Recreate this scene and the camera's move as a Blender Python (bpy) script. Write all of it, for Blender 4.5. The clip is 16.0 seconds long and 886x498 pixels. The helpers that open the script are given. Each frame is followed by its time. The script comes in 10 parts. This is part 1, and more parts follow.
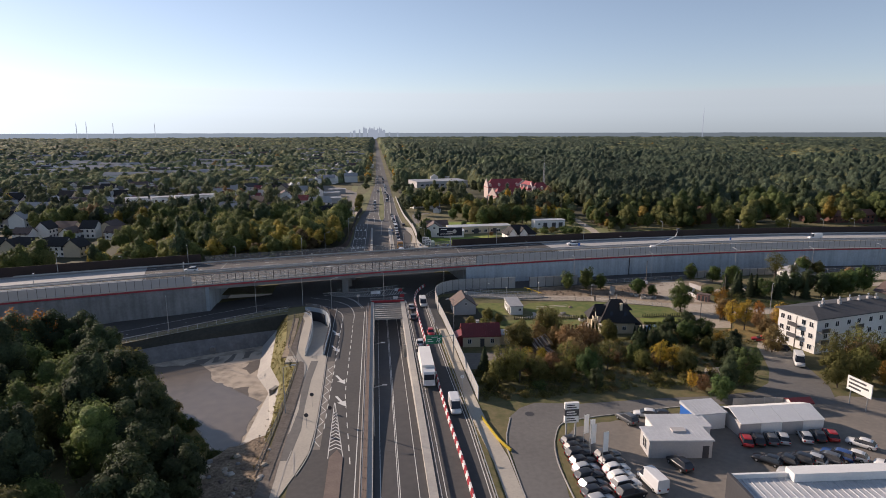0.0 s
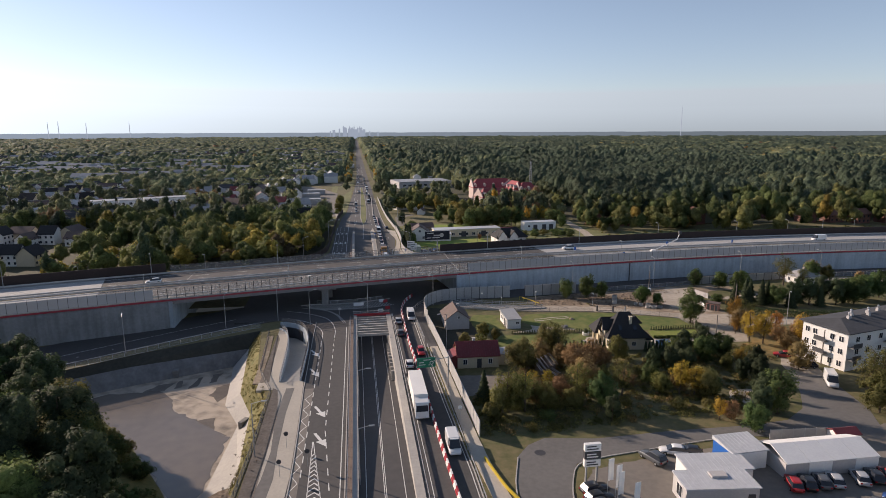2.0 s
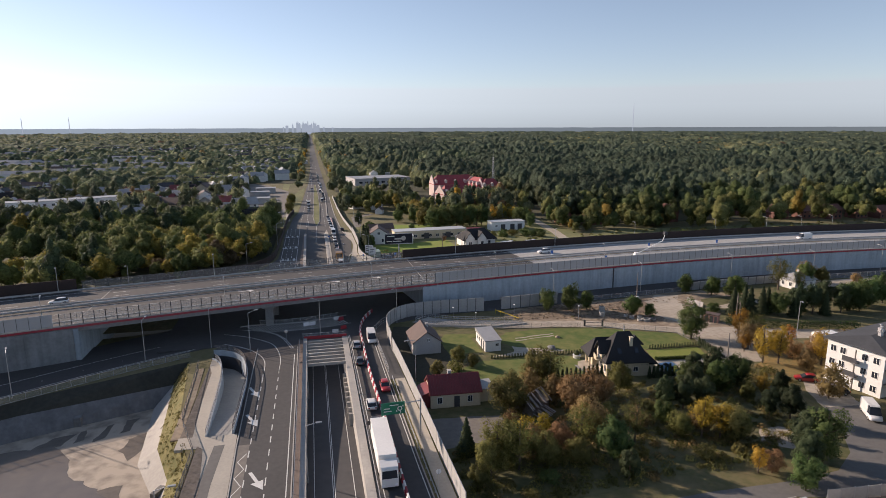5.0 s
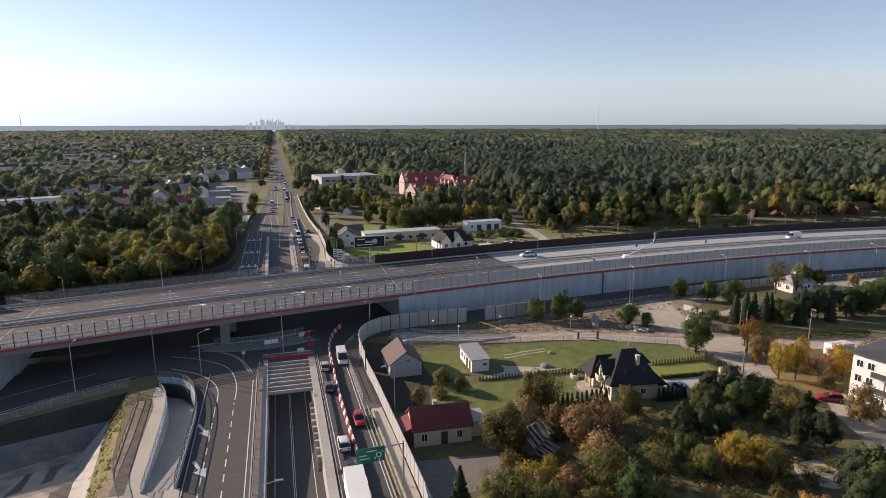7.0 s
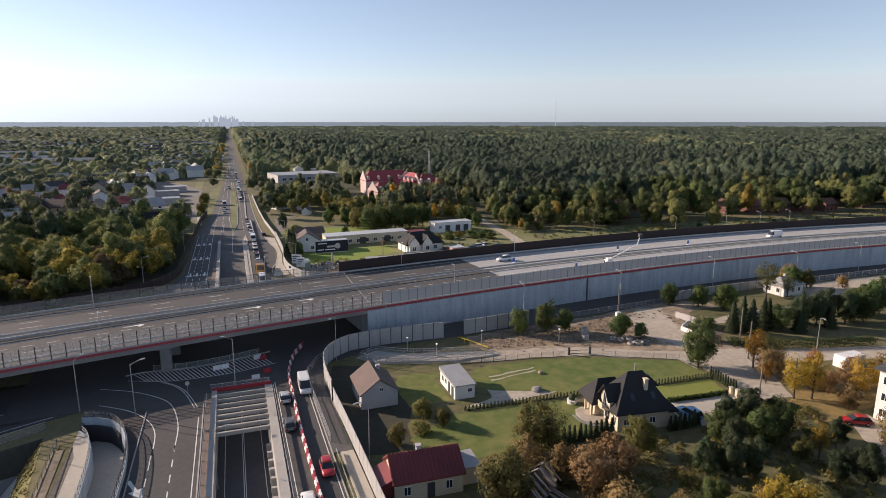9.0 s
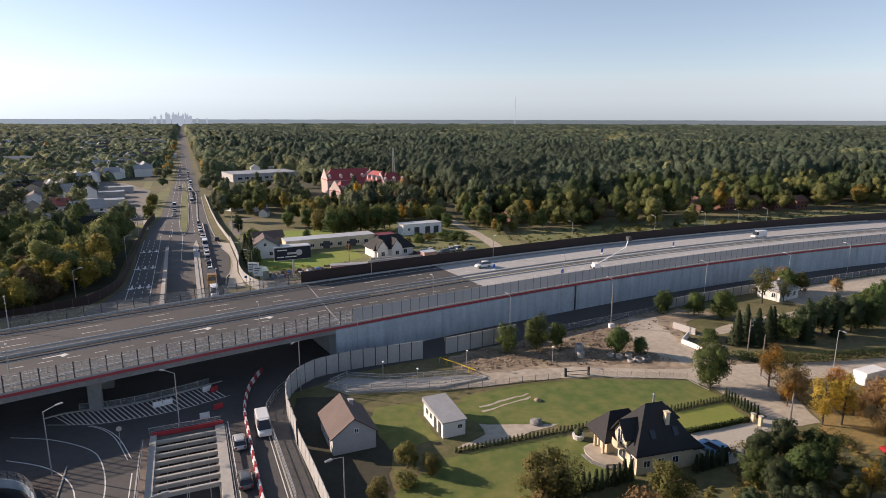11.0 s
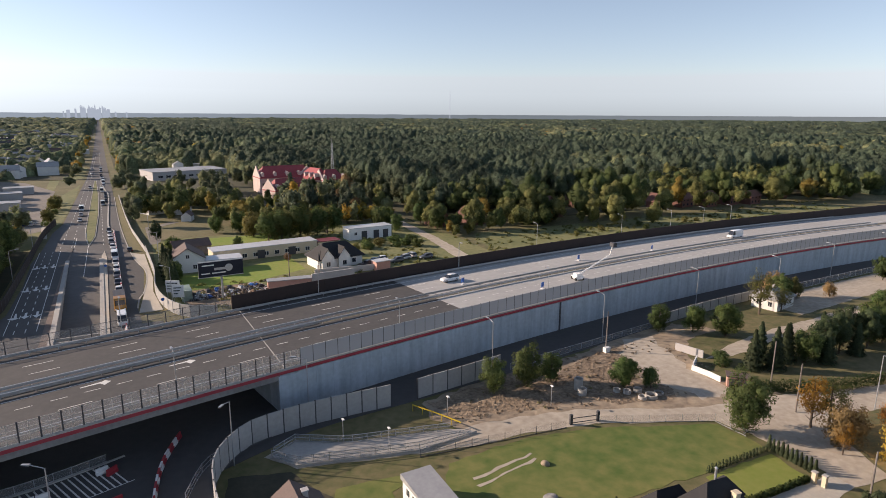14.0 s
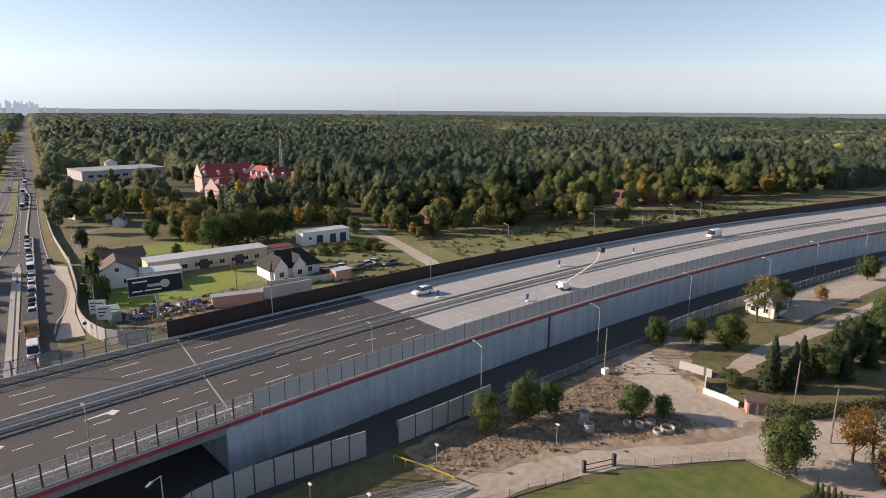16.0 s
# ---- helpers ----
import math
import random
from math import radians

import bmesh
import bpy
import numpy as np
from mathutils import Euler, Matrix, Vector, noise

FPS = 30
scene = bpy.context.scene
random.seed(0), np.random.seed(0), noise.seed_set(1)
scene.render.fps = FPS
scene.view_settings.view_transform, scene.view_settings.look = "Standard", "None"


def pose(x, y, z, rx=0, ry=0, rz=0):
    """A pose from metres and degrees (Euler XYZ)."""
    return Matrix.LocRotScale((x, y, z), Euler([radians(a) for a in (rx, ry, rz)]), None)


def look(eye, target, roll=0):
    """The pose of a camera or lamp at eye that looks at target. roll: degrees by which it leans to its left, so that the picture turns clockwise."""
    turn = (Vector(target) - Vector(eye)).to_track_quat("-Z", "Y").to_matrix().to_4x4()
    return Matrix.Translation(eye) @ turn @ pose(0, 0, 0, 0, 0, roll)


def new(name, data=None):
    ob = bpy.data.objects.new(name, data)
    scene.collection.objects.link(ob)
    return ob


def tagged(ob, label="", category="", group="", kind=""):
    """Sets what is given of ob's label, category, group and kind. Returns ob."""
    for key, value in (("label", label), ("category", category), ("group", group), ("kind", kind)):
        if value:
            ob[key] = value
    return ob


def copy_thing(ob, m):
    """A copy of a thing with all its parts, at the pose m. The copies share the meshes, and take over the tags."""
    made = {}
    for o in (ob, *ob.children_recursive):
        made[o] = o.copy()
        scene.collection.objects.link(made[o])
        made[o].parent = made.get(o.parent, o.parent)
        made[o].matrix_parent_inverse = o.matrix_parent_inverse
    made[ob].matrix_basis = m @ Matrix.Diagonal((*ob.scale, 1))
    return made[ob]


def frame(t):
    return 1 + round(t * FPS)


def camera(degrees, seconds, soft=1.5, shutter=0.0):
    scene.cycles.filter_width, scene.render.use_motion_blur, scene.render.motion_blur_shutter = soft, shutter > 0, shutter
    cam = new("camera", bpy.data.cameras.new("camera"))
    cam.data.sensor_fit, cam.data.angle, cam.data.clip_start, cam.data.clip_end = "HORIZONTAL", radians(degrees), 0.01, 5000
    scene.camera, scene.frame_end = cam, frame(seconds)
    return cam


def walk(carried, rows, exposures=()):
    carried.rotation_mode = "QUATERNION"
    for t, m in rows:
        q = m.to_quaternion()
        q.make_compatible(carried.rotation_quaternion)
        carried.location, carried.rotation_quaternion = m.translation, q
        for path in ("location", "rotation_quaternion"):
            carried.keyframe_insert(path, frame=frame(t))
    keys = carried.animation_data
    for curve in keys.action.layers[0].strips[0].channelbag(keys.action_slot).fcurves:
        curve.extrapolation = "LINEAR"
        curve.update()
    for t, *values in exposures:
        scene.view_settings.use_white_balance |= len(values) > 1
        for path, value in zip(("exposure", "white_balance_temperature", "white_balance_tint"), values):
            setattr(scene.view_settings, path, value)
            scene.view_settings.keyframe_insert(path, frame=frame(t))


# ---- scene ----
cam = camera(72.7, 16.0, 0.75)
PATH = [
    (0, (-6.831, -1.38, 51.144), (-6.615, 0.571, 50.763), -0.1),
    (0.5, (-7.009, 2.614, 51.008), (-6.778, 4.564, 50.626), -0.2),
    (1, (-7.183, 6.631, 50.823), (-6.937, 8.579, 50.441), -0.2),
    (1.5, (-7.291, 10.664, 50.6), (-7.03, 12.61, 50.218), -0.2),
    (2, (-7.286, 14.616, 50.358), (-7.008, 16.56, 49.975), -0.2),
    (2.5, (-7.151, 18.553, 50.131), (-6.851, 20.493, 49.748), -0.2),
    (3, (-6.874, 22.535, 49.914), (-6.55, 24.471, 49.528), -0.2),
    (3.5, (-6.538, 26.555, 49.699), (-6.191, 28.486, 49.31), -0.2),
    (4, (-6.177, 30.605, 49.492), (-5.805, 32.53, 49.1), -0.2),
    (6.5, (-4.938, 50.777, 47.88), (-4.449, 52.674, 47.479), -0.1),
    (7, (-4.561, 54.703, 47.685), (-4.041, 56.592, 47.281), -0.1),
    (7.5, (-4.259, 58.695, 47.453), (-3.707, 60.574, 47.046), -0.1),
    (8, (-3.95, 62.694, 47.197), (-3.366, 64.562, 46.788), -0.1),
    (8.5, (-3.659, 66.664, 46.949), (-3.044, 68.522, 46.538), -0.1),
    (9, (-3.337, 70.498, 46.735), (-2.69, 72.345, 46.322), -0.0),
    (11.5, (-0.698, 90.188, 45.537), (0.099, 91.973, 45.115), 0.1),
    (12, (-0.032, 94.17, 45.379), (0.796, 95.94, 44.954), 0.1),
    (12.5, (0.723, 98.286, 45.192), (1.583, 100.04, 44.764), 0.2),
    (13, (1.531, 102.391, 44.947), (2.423, 104.129, 44.517), 0.2),
    (13.5, (2.381, 106.34, 44.726), (3.305, 108.06, 44.293), 0.2),
    (14, (3.271, 110.287, 44.499), (4.225, 111.99, 44.064), 0.3),
    (14.5, (4.216, 114.377, 44.212), (5.203, 116.061, 43.775), 0.2),
    (15, (5.332, 118.397, 43.925), (6.353, 120.059, 43.487), 0.3),
    (15.5, (6.435, 122.416, 43.728), (7.492, 124.055, 43.287), 0.3),
    (16, (7.466, 126.354, 43.572), (8.558, 127.969, 43.126), 0.4),
]
walk(cam, [(t, look(eye, target, roll)) for t, eye, target, roll in PATH], [(0, 0.25, 6650, 20), (7, 0.43, 6700, 20), (16, 0.55, 6870, 20)])

# ---- sky and sun ----
SUN_FROM = Vector((-0.785, 0.62, 0.0)).normalized()   # towards the sun, on the ground
SUN_UP = radians(20.7)
world = bpy.data.worlds.new("world")
scene.world = world
world.use_nodes = True
wn, wl = world.node_tree.nodes, world.node_tree.links
sky = wn.new("ShaderNodeTexSky")
sky.sky_type = 'NISHITA'
sky.sun_disc = False
sky.sun_elevation = SUN_UP
sky.sun_rotation = math.atan2(SUN_FROM.x, SUN_FROM.y)
sky.air_density = 0.85
sky.dust_density = 0.15
sky.ozone_density = 2.0
hazy = wn.new("ShaderNodeHueSaturation")      # autumn haze takes colour out of the sky
hazy.inputs["Saturation"].default_value = 0.78
hazy.inputs["Hue"].default_value = 0.485
wl.new(sky.outputs[0], hazy.inputs["Color"])
split = wn.new("ShaderNodeSeparateColor")     # and leaves no warm rim at the horizon
joined = wn.new("ShaderNodeCombineColor")
wl.new(hazy.outputs[0], split.inputs[0])
for channel, most in ((0, 0.83), (1, 0.985)):
    scaled, least = wn.new("ShaderNodeMath"), wn.new("ShaderNodeMath")
    scaled.operation, least.operation = 'MULTIPLY', 'MINIMUM'
    scaled.inputs[1].default_value = most
    wl.new(split.outputs[2], scaled.inputs[0])
    wl.new(scaled.outputs[0], least.inputs[0])
    wl.new(split.outputs[channel], least.inputs[1])
    wl.new(least.outputs[0], joined.inputs[channel])
wl.new(split.outputs[2], joined.inputs[2])
cool = wn.new("ShaderNodeMix")
cool.data_type = 'RGBA'
cool.blend_type = 'MULTIPLY'
cool.inputs["Factor"].default_value = 1.0
cool.inputs["B"].default_value = (0.985, 0.99, 1.05, 1)
wl.new(joined.outputs[0], cool.inputs["A"])
wl.new(cool.outputs["Result"], wn["Background"].inputs[0])
wn["Background"].inputs[1].default_value = 0.101
sun = new("sun", bpy.data.lights.new("sun", 'SUN'))
sun.data.energy = 5.0
sun.data.angle = radians(0.6)
sun.data.color = (1.0, 0.86, 0.69)
sun_dir = Vector((SUN_FROM.x * math.cos(SUN_UP), SUN_FROM.y * math.cos(SUN_UP), math.sin(SUN_UP)))
sun.matrix_world = look(sun_dir * 500, (0, 0, 0))

# ---- materials ----
def mat(name, c1, c2=None, rough=0.8, big=0.15, fine=3.0, bump=0.0, metal=0.0, split=0.5, obj_var=0.0, streaks=0.0):
    """Two colours mixed by large and fine noise in world metres."""
    m = bpy.data.materials.new(name)
    m.use_nodes = True
    nt = m.node_tree
    n, l = nt.nodes, nt.links
    b = n["Principled BSDF"]
    b.inputs["Roughness"].default_value = rough
    b.inputs["Metallic"].default_value = metal
    c2 = c2 or tuple(v * 0.8 for v in c1)
    geo = n.new("ShaderNodeNewGeometry")
    a = n.new("ShaderNodeTexNoise")
    a.inputs["Scale"].default_value = big
    a.inputs["Detail"].default_value = 5
    f = n.new("ShaderNodeTexNoise")
    f.inputs["Scale"].default_value = fine
    f.inputs["Detail"].default_value = 4
    l.new(geo.outputs["Position"], a.inputs["Vector"])
    l.new(geo.outputs["Position"], f.inputs["Vector"])
    add = n.new("ShaderNodeMath")
    add.operation = 'ADD'
    l.new(a.outputs[0], add.inputs[0])
    l.new(f.outputs[0], add.inputs[1])
    ramp = n.new("ShaderNodeMapRange")
    ramp.inputs["From Min"].default_value = 2 * split - 0.28
    ramp.inputs["From Max"].default_value = 2 * split + 0.28
    l.new(add.outputs[0], ramp.inputs["Value"])
    mix = n.new("ShaderNodeMix")
    mix.data_type = 'RGBA'
    mix.inputs["A"].default_value = (*c1, 1)
    mix.inputs["B"].default_value = (*c2, 1)
    l.new(ramp.outputs[0], mix.inputs["Factor"])
    out = mix.outputs["Result"]
    if streaks:
        mp = n.new("ShaderNodeMapping")
        mp.inputs["Scale"].default_value = (0.7, 0.7, 0.07)
        l.new(geo.outputs["Position"], mp.inputs["Vector"])
        st = n.new("ShaderNodeTexNoise")
        st.inputs["Scale"].default_value = 1.0
        st.inputs["Detail"].default_value = 6
        l.new(mp.outputs[0], st.inputs["Vector"])
        sr = n.new("ShaderNodeMapRange")
        sr.inputs["From Min"].default_value = 0.3
        sr.inputs["From Max"].default_value = 0.7
        sr.inputs["To Min"].default_value = 1 - streaks
        sr.inputs["To Max"].default_value = 1 + streaks * 0.5
        l.new(st.outputs[0], sr.inputs["Value"])
        sh = n.new("ShaderNodeHueSaturation")
        l.new(sr.outputs[0], sh.inputs["Value"])
        l.new(out, sh.inputs["Color"])
        out = sh.outputs[0]
    if obj_var:
        oi = n.new("ShaderNodeObjectInfo")
        hs = n.new("ShaderNodeHueSaturation")
        r = n.new("ShaderNodeMapRange")
        r.inputs["To Min"].default_value = 1 - obj_var
        r.inputs["To Max"].default_value = 1 + obj_var
        l.new(oi.outputs["Random"], r.inputs["Value"])
        l.new(r.outputs[0], hs.inputs["Value"])
        l.new(out, hs.inputs["Color"])
        out = hs.outputs[0]
    l.new(out, b.inputs["Base Color"])
    if bump:
        bp = n.new("ShaderNodeBump")
        bp.inputs["Strength"].default_value = 0.6
        bp.inputs["Distance"].default_value = bump
        l.new(f.outputs[0], bp.inputs["Height"])
        l.new(bp.outputs[0], b.inputs["Normal"])
    return m


def leaf_mat(name, c1, c2, spread=0.25, hue=0.03, trans=0.38, rough=0.0, grain=1.2):
    """Foliage: colour varies by leaf clump and by tree; thin leaves let light through."""
    m = bpy.data.materials.new(name)
    m.use_nodes = True
    nt = m.node_tree
    n, l = nt.nodes, nt.links
    b = n["Principled BSDF"]
    b.inputs["Roughness"].default_value = 0.75
    b.inputs["Specular IOR Level"].default_value = 0.25
    geo = n.new("ShaderNodeNewGeometry")
    oi = n.new("ShaderNodeObjectInfo")
    mix = n.new("ShaderNodeMix")
    mix.data_type = 'RGBA'
    mix.inputs["A"].default_value = (*c1, 1)
    mix.inputs["B"].default_value = (*c2, 1)
    l.new(geo.outputs["Random Per Island"], mix.inputs["Factor"])
    hs = n.new("ShaderNodeHueSaturation")
    rv = n.new("ShaderNodeMapRange")
    rv.inputs["To Min"].default_value = 1 - spread
    rv.inputs["To Max"].default_value = 1 + spread
    l.new(oi.outputs["Random"], rv.inputs["Value"])
    l.new(rv.outputs[0], hs.inputs["Value"])
    wn_ = n.new("ShaderNodeTexWhiteNoise")
    wn_.noise_dimensions = '1D'
    l.new(oi.outputs["Random"], wn_.inputs["W"])
    rh = n.new("ShaderNodeMapRange")
    rh.inputs["To Min"].default_value = 0.5 - hue
    rh.inputs["To Max"].default_value = 0.5 + hue
    l.new(wn_.outputs["Value"], rh.inputs["Value"])
    l.new(rh.outputs[0], hs.inputs["Hue"])
    l.new(mix.outputs["Result"], hs.inputs["Color"])
    pt = n.new("ShaderNodeTexNoise")
    pt.inputs["Scale"].default_value = 0.16
    pt.inputs["Detail"].default_value = 3
    l.new(geo.outputs["Position"], pt.inputs["Vector"])
    pr = n.new("ShaderNodeMapRange")
    pr.inputs["From Min"].default_value = 0.3
    pr.inputs["From Max"].default_value = 0.7
    pr.inputs["To Min"].default_value = 0.72
    pr.inputs["To Max"].default_value = 1.28
    l.new(pt.outputs[0], pr.inputs["Value"])
    wide = n.new("ShaderNodeTexNoise")
    wide.inputs["Scale"].default_value = 0.03
    wide.inputs["Detail"].default_value = 2
    l.new(geo.outputs["Position"], wide.inputs["Vector"])
    wr = n.new("ShaderNodeMapRange")
    wr.inputs["From Min"].default_value = 0.32
    wr.inputs["From Max"].default_value = 0.68
    wr.inputs["To Min"].default_value = 0.78
    wr.inputs["To Max"].default_value = 1.25
    l.new(wide.outputs[0], wr.inputs["Value"])
    both = n.new("ShaderNodeMath")
    both.operation = 'MULTIPLY'
    l.new(pr.outputs[0], both.inputs[0])
    l.new(wr.outputs[0], both.inputs[1])
    pr = both
    vary = n.new("ShaderNodeHueSaturation")
    l.new(pr.outputs[0], vary.inputs["Value"])
    l.new(hs.outputs[0], vary.inputs["Color"])
    hs = vary
    l.new(hs.outputs[0], b.inputs["Base Color"])
    tr = n.new("ShaderNodeBsdfTranslucent")
    l.new(hs.outputs[0], tr.inputs["Color"])
    if rough:
        # twigs and leaf clumps too small to build at this distance
        tw = n.new("ShaderNodeTexNoise")
        tw.inputs["Scale"].default_value = grain
        tw.inputs["Detail"].default_value = 5
        tw.inputs["Roughness"].default_value = 0.7
        l.new(geo.outputs["Position"], tw.inputs["Vector"])
        bp = n.new("ShaderNodeBump")
        bp.inputs["Strength"].default_value = 1.0
        bp.inputs["Distance"].default_value = rough
        l.new(tw.outputs[0], bp.inputs["Height"])
        l.new(bp.outputs[0], b.inputs["Normal"])
        l.new(bp.outputs[0], tr.inputs["Normal"])
        fm = n.new("ShaderNodeMapRange")
        fm.inputs["From Min"].default_value = 0.32
        fm.inputs["From Max"].default_value = 0.68
        fm.inputs["To Min"].default_value = 0.6
        fm.inputs["To Max"].default_value = 1.4
        l.new(tw.outputs[0], fm.inputs["Value"])
        mottle = n.new("ShaderNodeHueSaturation")
        l.new(fm.outputs[0], mottle.inputs["Value"])
        l.new(hs.outputs[0], mottle.inputs["Color"])
        l.new(mottle.outputs[0], b.inputs["Base Color"])
        l.new(mottle.outputs[0], tr.inputs["Color"])
    ms = n.new("ShaderNodeMixShader")
    ms.inputs[0].default_value = trans
    l.new(b.outputs[0], ms.inputs[1])
    l.new(tr.outputs[0], ms.inputs[2])
    l.new(ms.outputs[0], n["Material Output"].inputs["Surface"])
    return m


def glass_mat(name, tint, alpha, rough=0.1):
    m = bpy.data.materials.new(name)
    m.use_nodes = True
    b = m.node_tree.nodes["Principled BSDF"]
    b.inputs["Base Color"].default_value = (*tint, 1)
    b.inputs["Roughness"].default_value = rough
    b.inputs["Alpha"].default_value = alpha
    return m


ASPHALT = mat("asphalt", (0.085, 0.08, 0.077), (0.06, 0.058, 0.057), 0.85, 0.06, 1.2, 0.01)
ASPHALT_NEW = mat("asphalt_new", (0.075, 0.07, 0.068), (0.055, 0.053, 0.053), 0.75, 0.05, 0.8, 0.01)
ASPHALT_OLD = mat("asphalt_old", (0.235, 0.21, 0.18), (0.155, 0.14, 0.125), 0.9, 0.12, 1.0, 0.02)
CONC_ROAD = mat("concrete_road", (0.41, 0.405, 0.39), (0.335, 0.33, 0.32), 0.85, 0.05, 0.7, 0.01)
CONC = mat("concrete", (0.42, 0.40, 0.365), (0.33, 0.315, 0.295), 0.85, 0.2, 2.0, 0.02)
CONC_WALL = mat("concrete_wall", (0.43, 0.49, 0.535), (0.345, 0.395, 0.435), 0.8, 0.25, 1.5, 0.02, streaks=0.22)
# darker, more neutral grey for the wall west of the span
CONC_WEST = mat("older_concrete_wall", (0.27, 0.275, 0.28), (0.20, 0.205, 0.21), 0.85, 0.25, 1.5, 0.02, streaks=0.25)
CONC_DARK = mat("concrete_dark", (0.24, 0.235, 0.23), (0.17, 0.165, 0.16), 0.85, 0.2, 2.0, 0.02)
PAVING = mat("paving", (0.47, 0.43, 0.36), (0.385, 0.35, 0.30), 0.85, 0.15, 2.5, 0.02)
SAND = mat("sand", (0.48, 0.42, 0.34), (0.32, 0.272, 0.215), 0.95, 0.09, 0.9, 0.06)
# near-black ground colour with the noise barrier's long shadow painted in
SOIL_SHADED = mat("dark_soil", (0.036, 0.036, 0.022), (0.062, 0.055, 0.034), 0.95, 0.15, 1.0, 0.1)
RUST = mat("rusty_scrap", (0.09, 0.05, 0.032), (0.19, 0.12, 0.08), 0.85, 0.8, 4.0, 0.2)
MEDIAN_GRAVEL = mat("median_gravel", (0.075, 0.07, 0.055), (0.17, 0.155, 0.11), 0.95, 0.25, 2.5, 0.3)
SOIL_CHURN = mat("churned_soil", (0.105, 0.074, 0.05), (0.33, 0.25, 0.17), 0.95, 0.35, 1.6, 0.6)
SOIL = mat("soil", (0.19, 0.145, 0.105), (0.40, 0.32, 0.225), 0.95, 0.16, 0.7, 0.3)
ASPHALT_MID = mat("asphalt_mid", (0.115, 0.11, 0.106), (0.085, 0.082, 0.08), 0.85, 0.05, 0.6, 0.01)
MESH_THIN = glass_mat("thin_mesh", (0.38, 0.38, 0.37), 0.16, 0.6)
GRASS = mat("grass", (0.075, 0.085, 0.026), (0.18, 0.145, 0.07), 0.95, 0.06, 0.7, 0.10)
GRASS_WILD = mat("grass_wild", (0.12, 0.115, 0.045), (0.19, 0.155, 0.08), 0.95, 0.08, 0.9, 0.12)
LAWN = mat("lawn", (0.07, 0.115, 0.018), (0.185, 0.18, 0.052), 0.95, 0.07, 0.5, 0.05)
LAWN_BRIGHT = mat("fresh_lawn", (0.16, 0.20, 0.03), (0.21, 0.22, 0.05), 0.95, 0.2, 1.0, 0.05)
THICKET = mat("thicket_grass", (0.075, 0.085, 0.030), (0.165, 0.14, 0.066), 0.95, 0.12, 0.8, 0.12)
LITTER = mat("leaf_litter", (0.15, 0.13, 0.05), (0.33, 0.21, 0.07), 0.95, 0.3, 1.5, 0.05)
FIELD = mat("rough_field_grass", (0.105, 0.128, 0.042), (0.215, 0.20, 0.085), 0.95, 0.05, 0.6, 0.12)
MEADOW = mat("meadow", (0.15, 0.24, 0.025), (0.23, 0.25, 0.05), 0.95, 0.05, 0.8, 0.08)
MUD = mat("pond_mud", (0.46, 0.39, 0.31), (0.10, 0.085, 0.07), 0.6, 0.16, 0.45, 0.03, split=0.60)
WATER = mat("murky_water", (0.20, 0.17, 0.14), (0.16, 0.14, 0.12), 0.22, 0.05, 0.4)
# basin's north side: shade is painted into the darker grass and concrete colours
SHADED_BANK = mat("damp_bank_grass", (0.036, 0.036, 0.028), (0.062, 0.058, 0.044), 0.95, 0.25, 1.3, 0.15)
CONC_SHADED = mat("damp_concrete", (0.22, 0.22, 0.22), (0.15, 0.15, 0.155), 0.7, 0.2, 1.5, 0.02, streaks=0.2)
MUD_WET = mat("wet_mud", (0.10, 0.085, 0.07), (0.15, 0.125, 0.10), 0.5, 0.3, 1.5, 0.03)
DIRT = mat("dirt_strip", (0.13, 0.11, 0.09), (0.21, 0.175, 0.145), 0.95, 0.5, 2.0, 0.1)
BANK = mat("weedy_bank", (0.105, 0.112, 0.032), (0.20, 0.165, 0.058), 0.95, 0.25, 1.3, 0.15)
ASPHALT_SIDE = mat("side_road_asphalt", (0.165, 0.158, 0.148), (0.125, 0.12, 0.113), 0.88, 0.1, 1.2, 0.01)
FORECOURT = mat("worn_forecourt", (0.225, 0.198, 0.168), (0.165, 0.148, 0.128), 0.9, 0.12, 1.0, 0.02)
DARK_STRIP = mat("dark_planting", (0.062, 0.052, 0.048), (0.10, 0.082, 0.075), 0.95, 0.5, 3.0, 0.08)
BOARD = mat("bleached_board", (0.38, 0.36, 0.34), (0.24, 0.225, 0.21), 0.9, 0.6, 4.0, 0.01, obj_var=0.25)
WHITE_LINE = mat("white_line", (0.72, 0.71, 0.68), (0.6, 0.6, 0.57), 0.7, 0.8, 4.0)
STEEL = mat("galvanised_steel", (0.45, 0.46, 0.47), (0.36, 0.37, 0.38), 0.45, 0.5, 3.0, 0, 0.6)
STEEL_DARK = mat("dark_steel", (0.06, 0.06, 0.065), (0.045, 0.045, 0.05), 0.6)
RED = mat("red_paint", (0.42, 0.035, 0.045), (0.33, 0.03, 0.04), 0.55)
RED_BAND = mat("red_band", (0.40, 0.04, 0.055), (0.30, 0.035, 0.05), 0.6, 0.3, 2.0)
WHITE = mat("white_paint", (0.80, 0.79, 0.76), (0.72, 0.71, 0.69), 0.6, 0.3, 3.0)
BROWN_PANEL = mat("brown_panel", (0.038, 0.022, 0.018), (0.027, 0.017, 0.015), 0.8, 0.3, 2.0, 0.03)
GREY_PANEL = mat("grey_panel", (0.40, 0.395, 0.38), (0.33, 0.325, 0.315), 0.8, 0.3, 2.0, 0.02, obj_var=0.06)
GREEN_SIGN = mat("green_sign", (0.0, 0.16, 0.09), (0.0, 0.14, 0.08), 0.4)
BLUE_SIGN = mat("blue_sign", (0.02, 0.12, 0.42), None, 0.4)
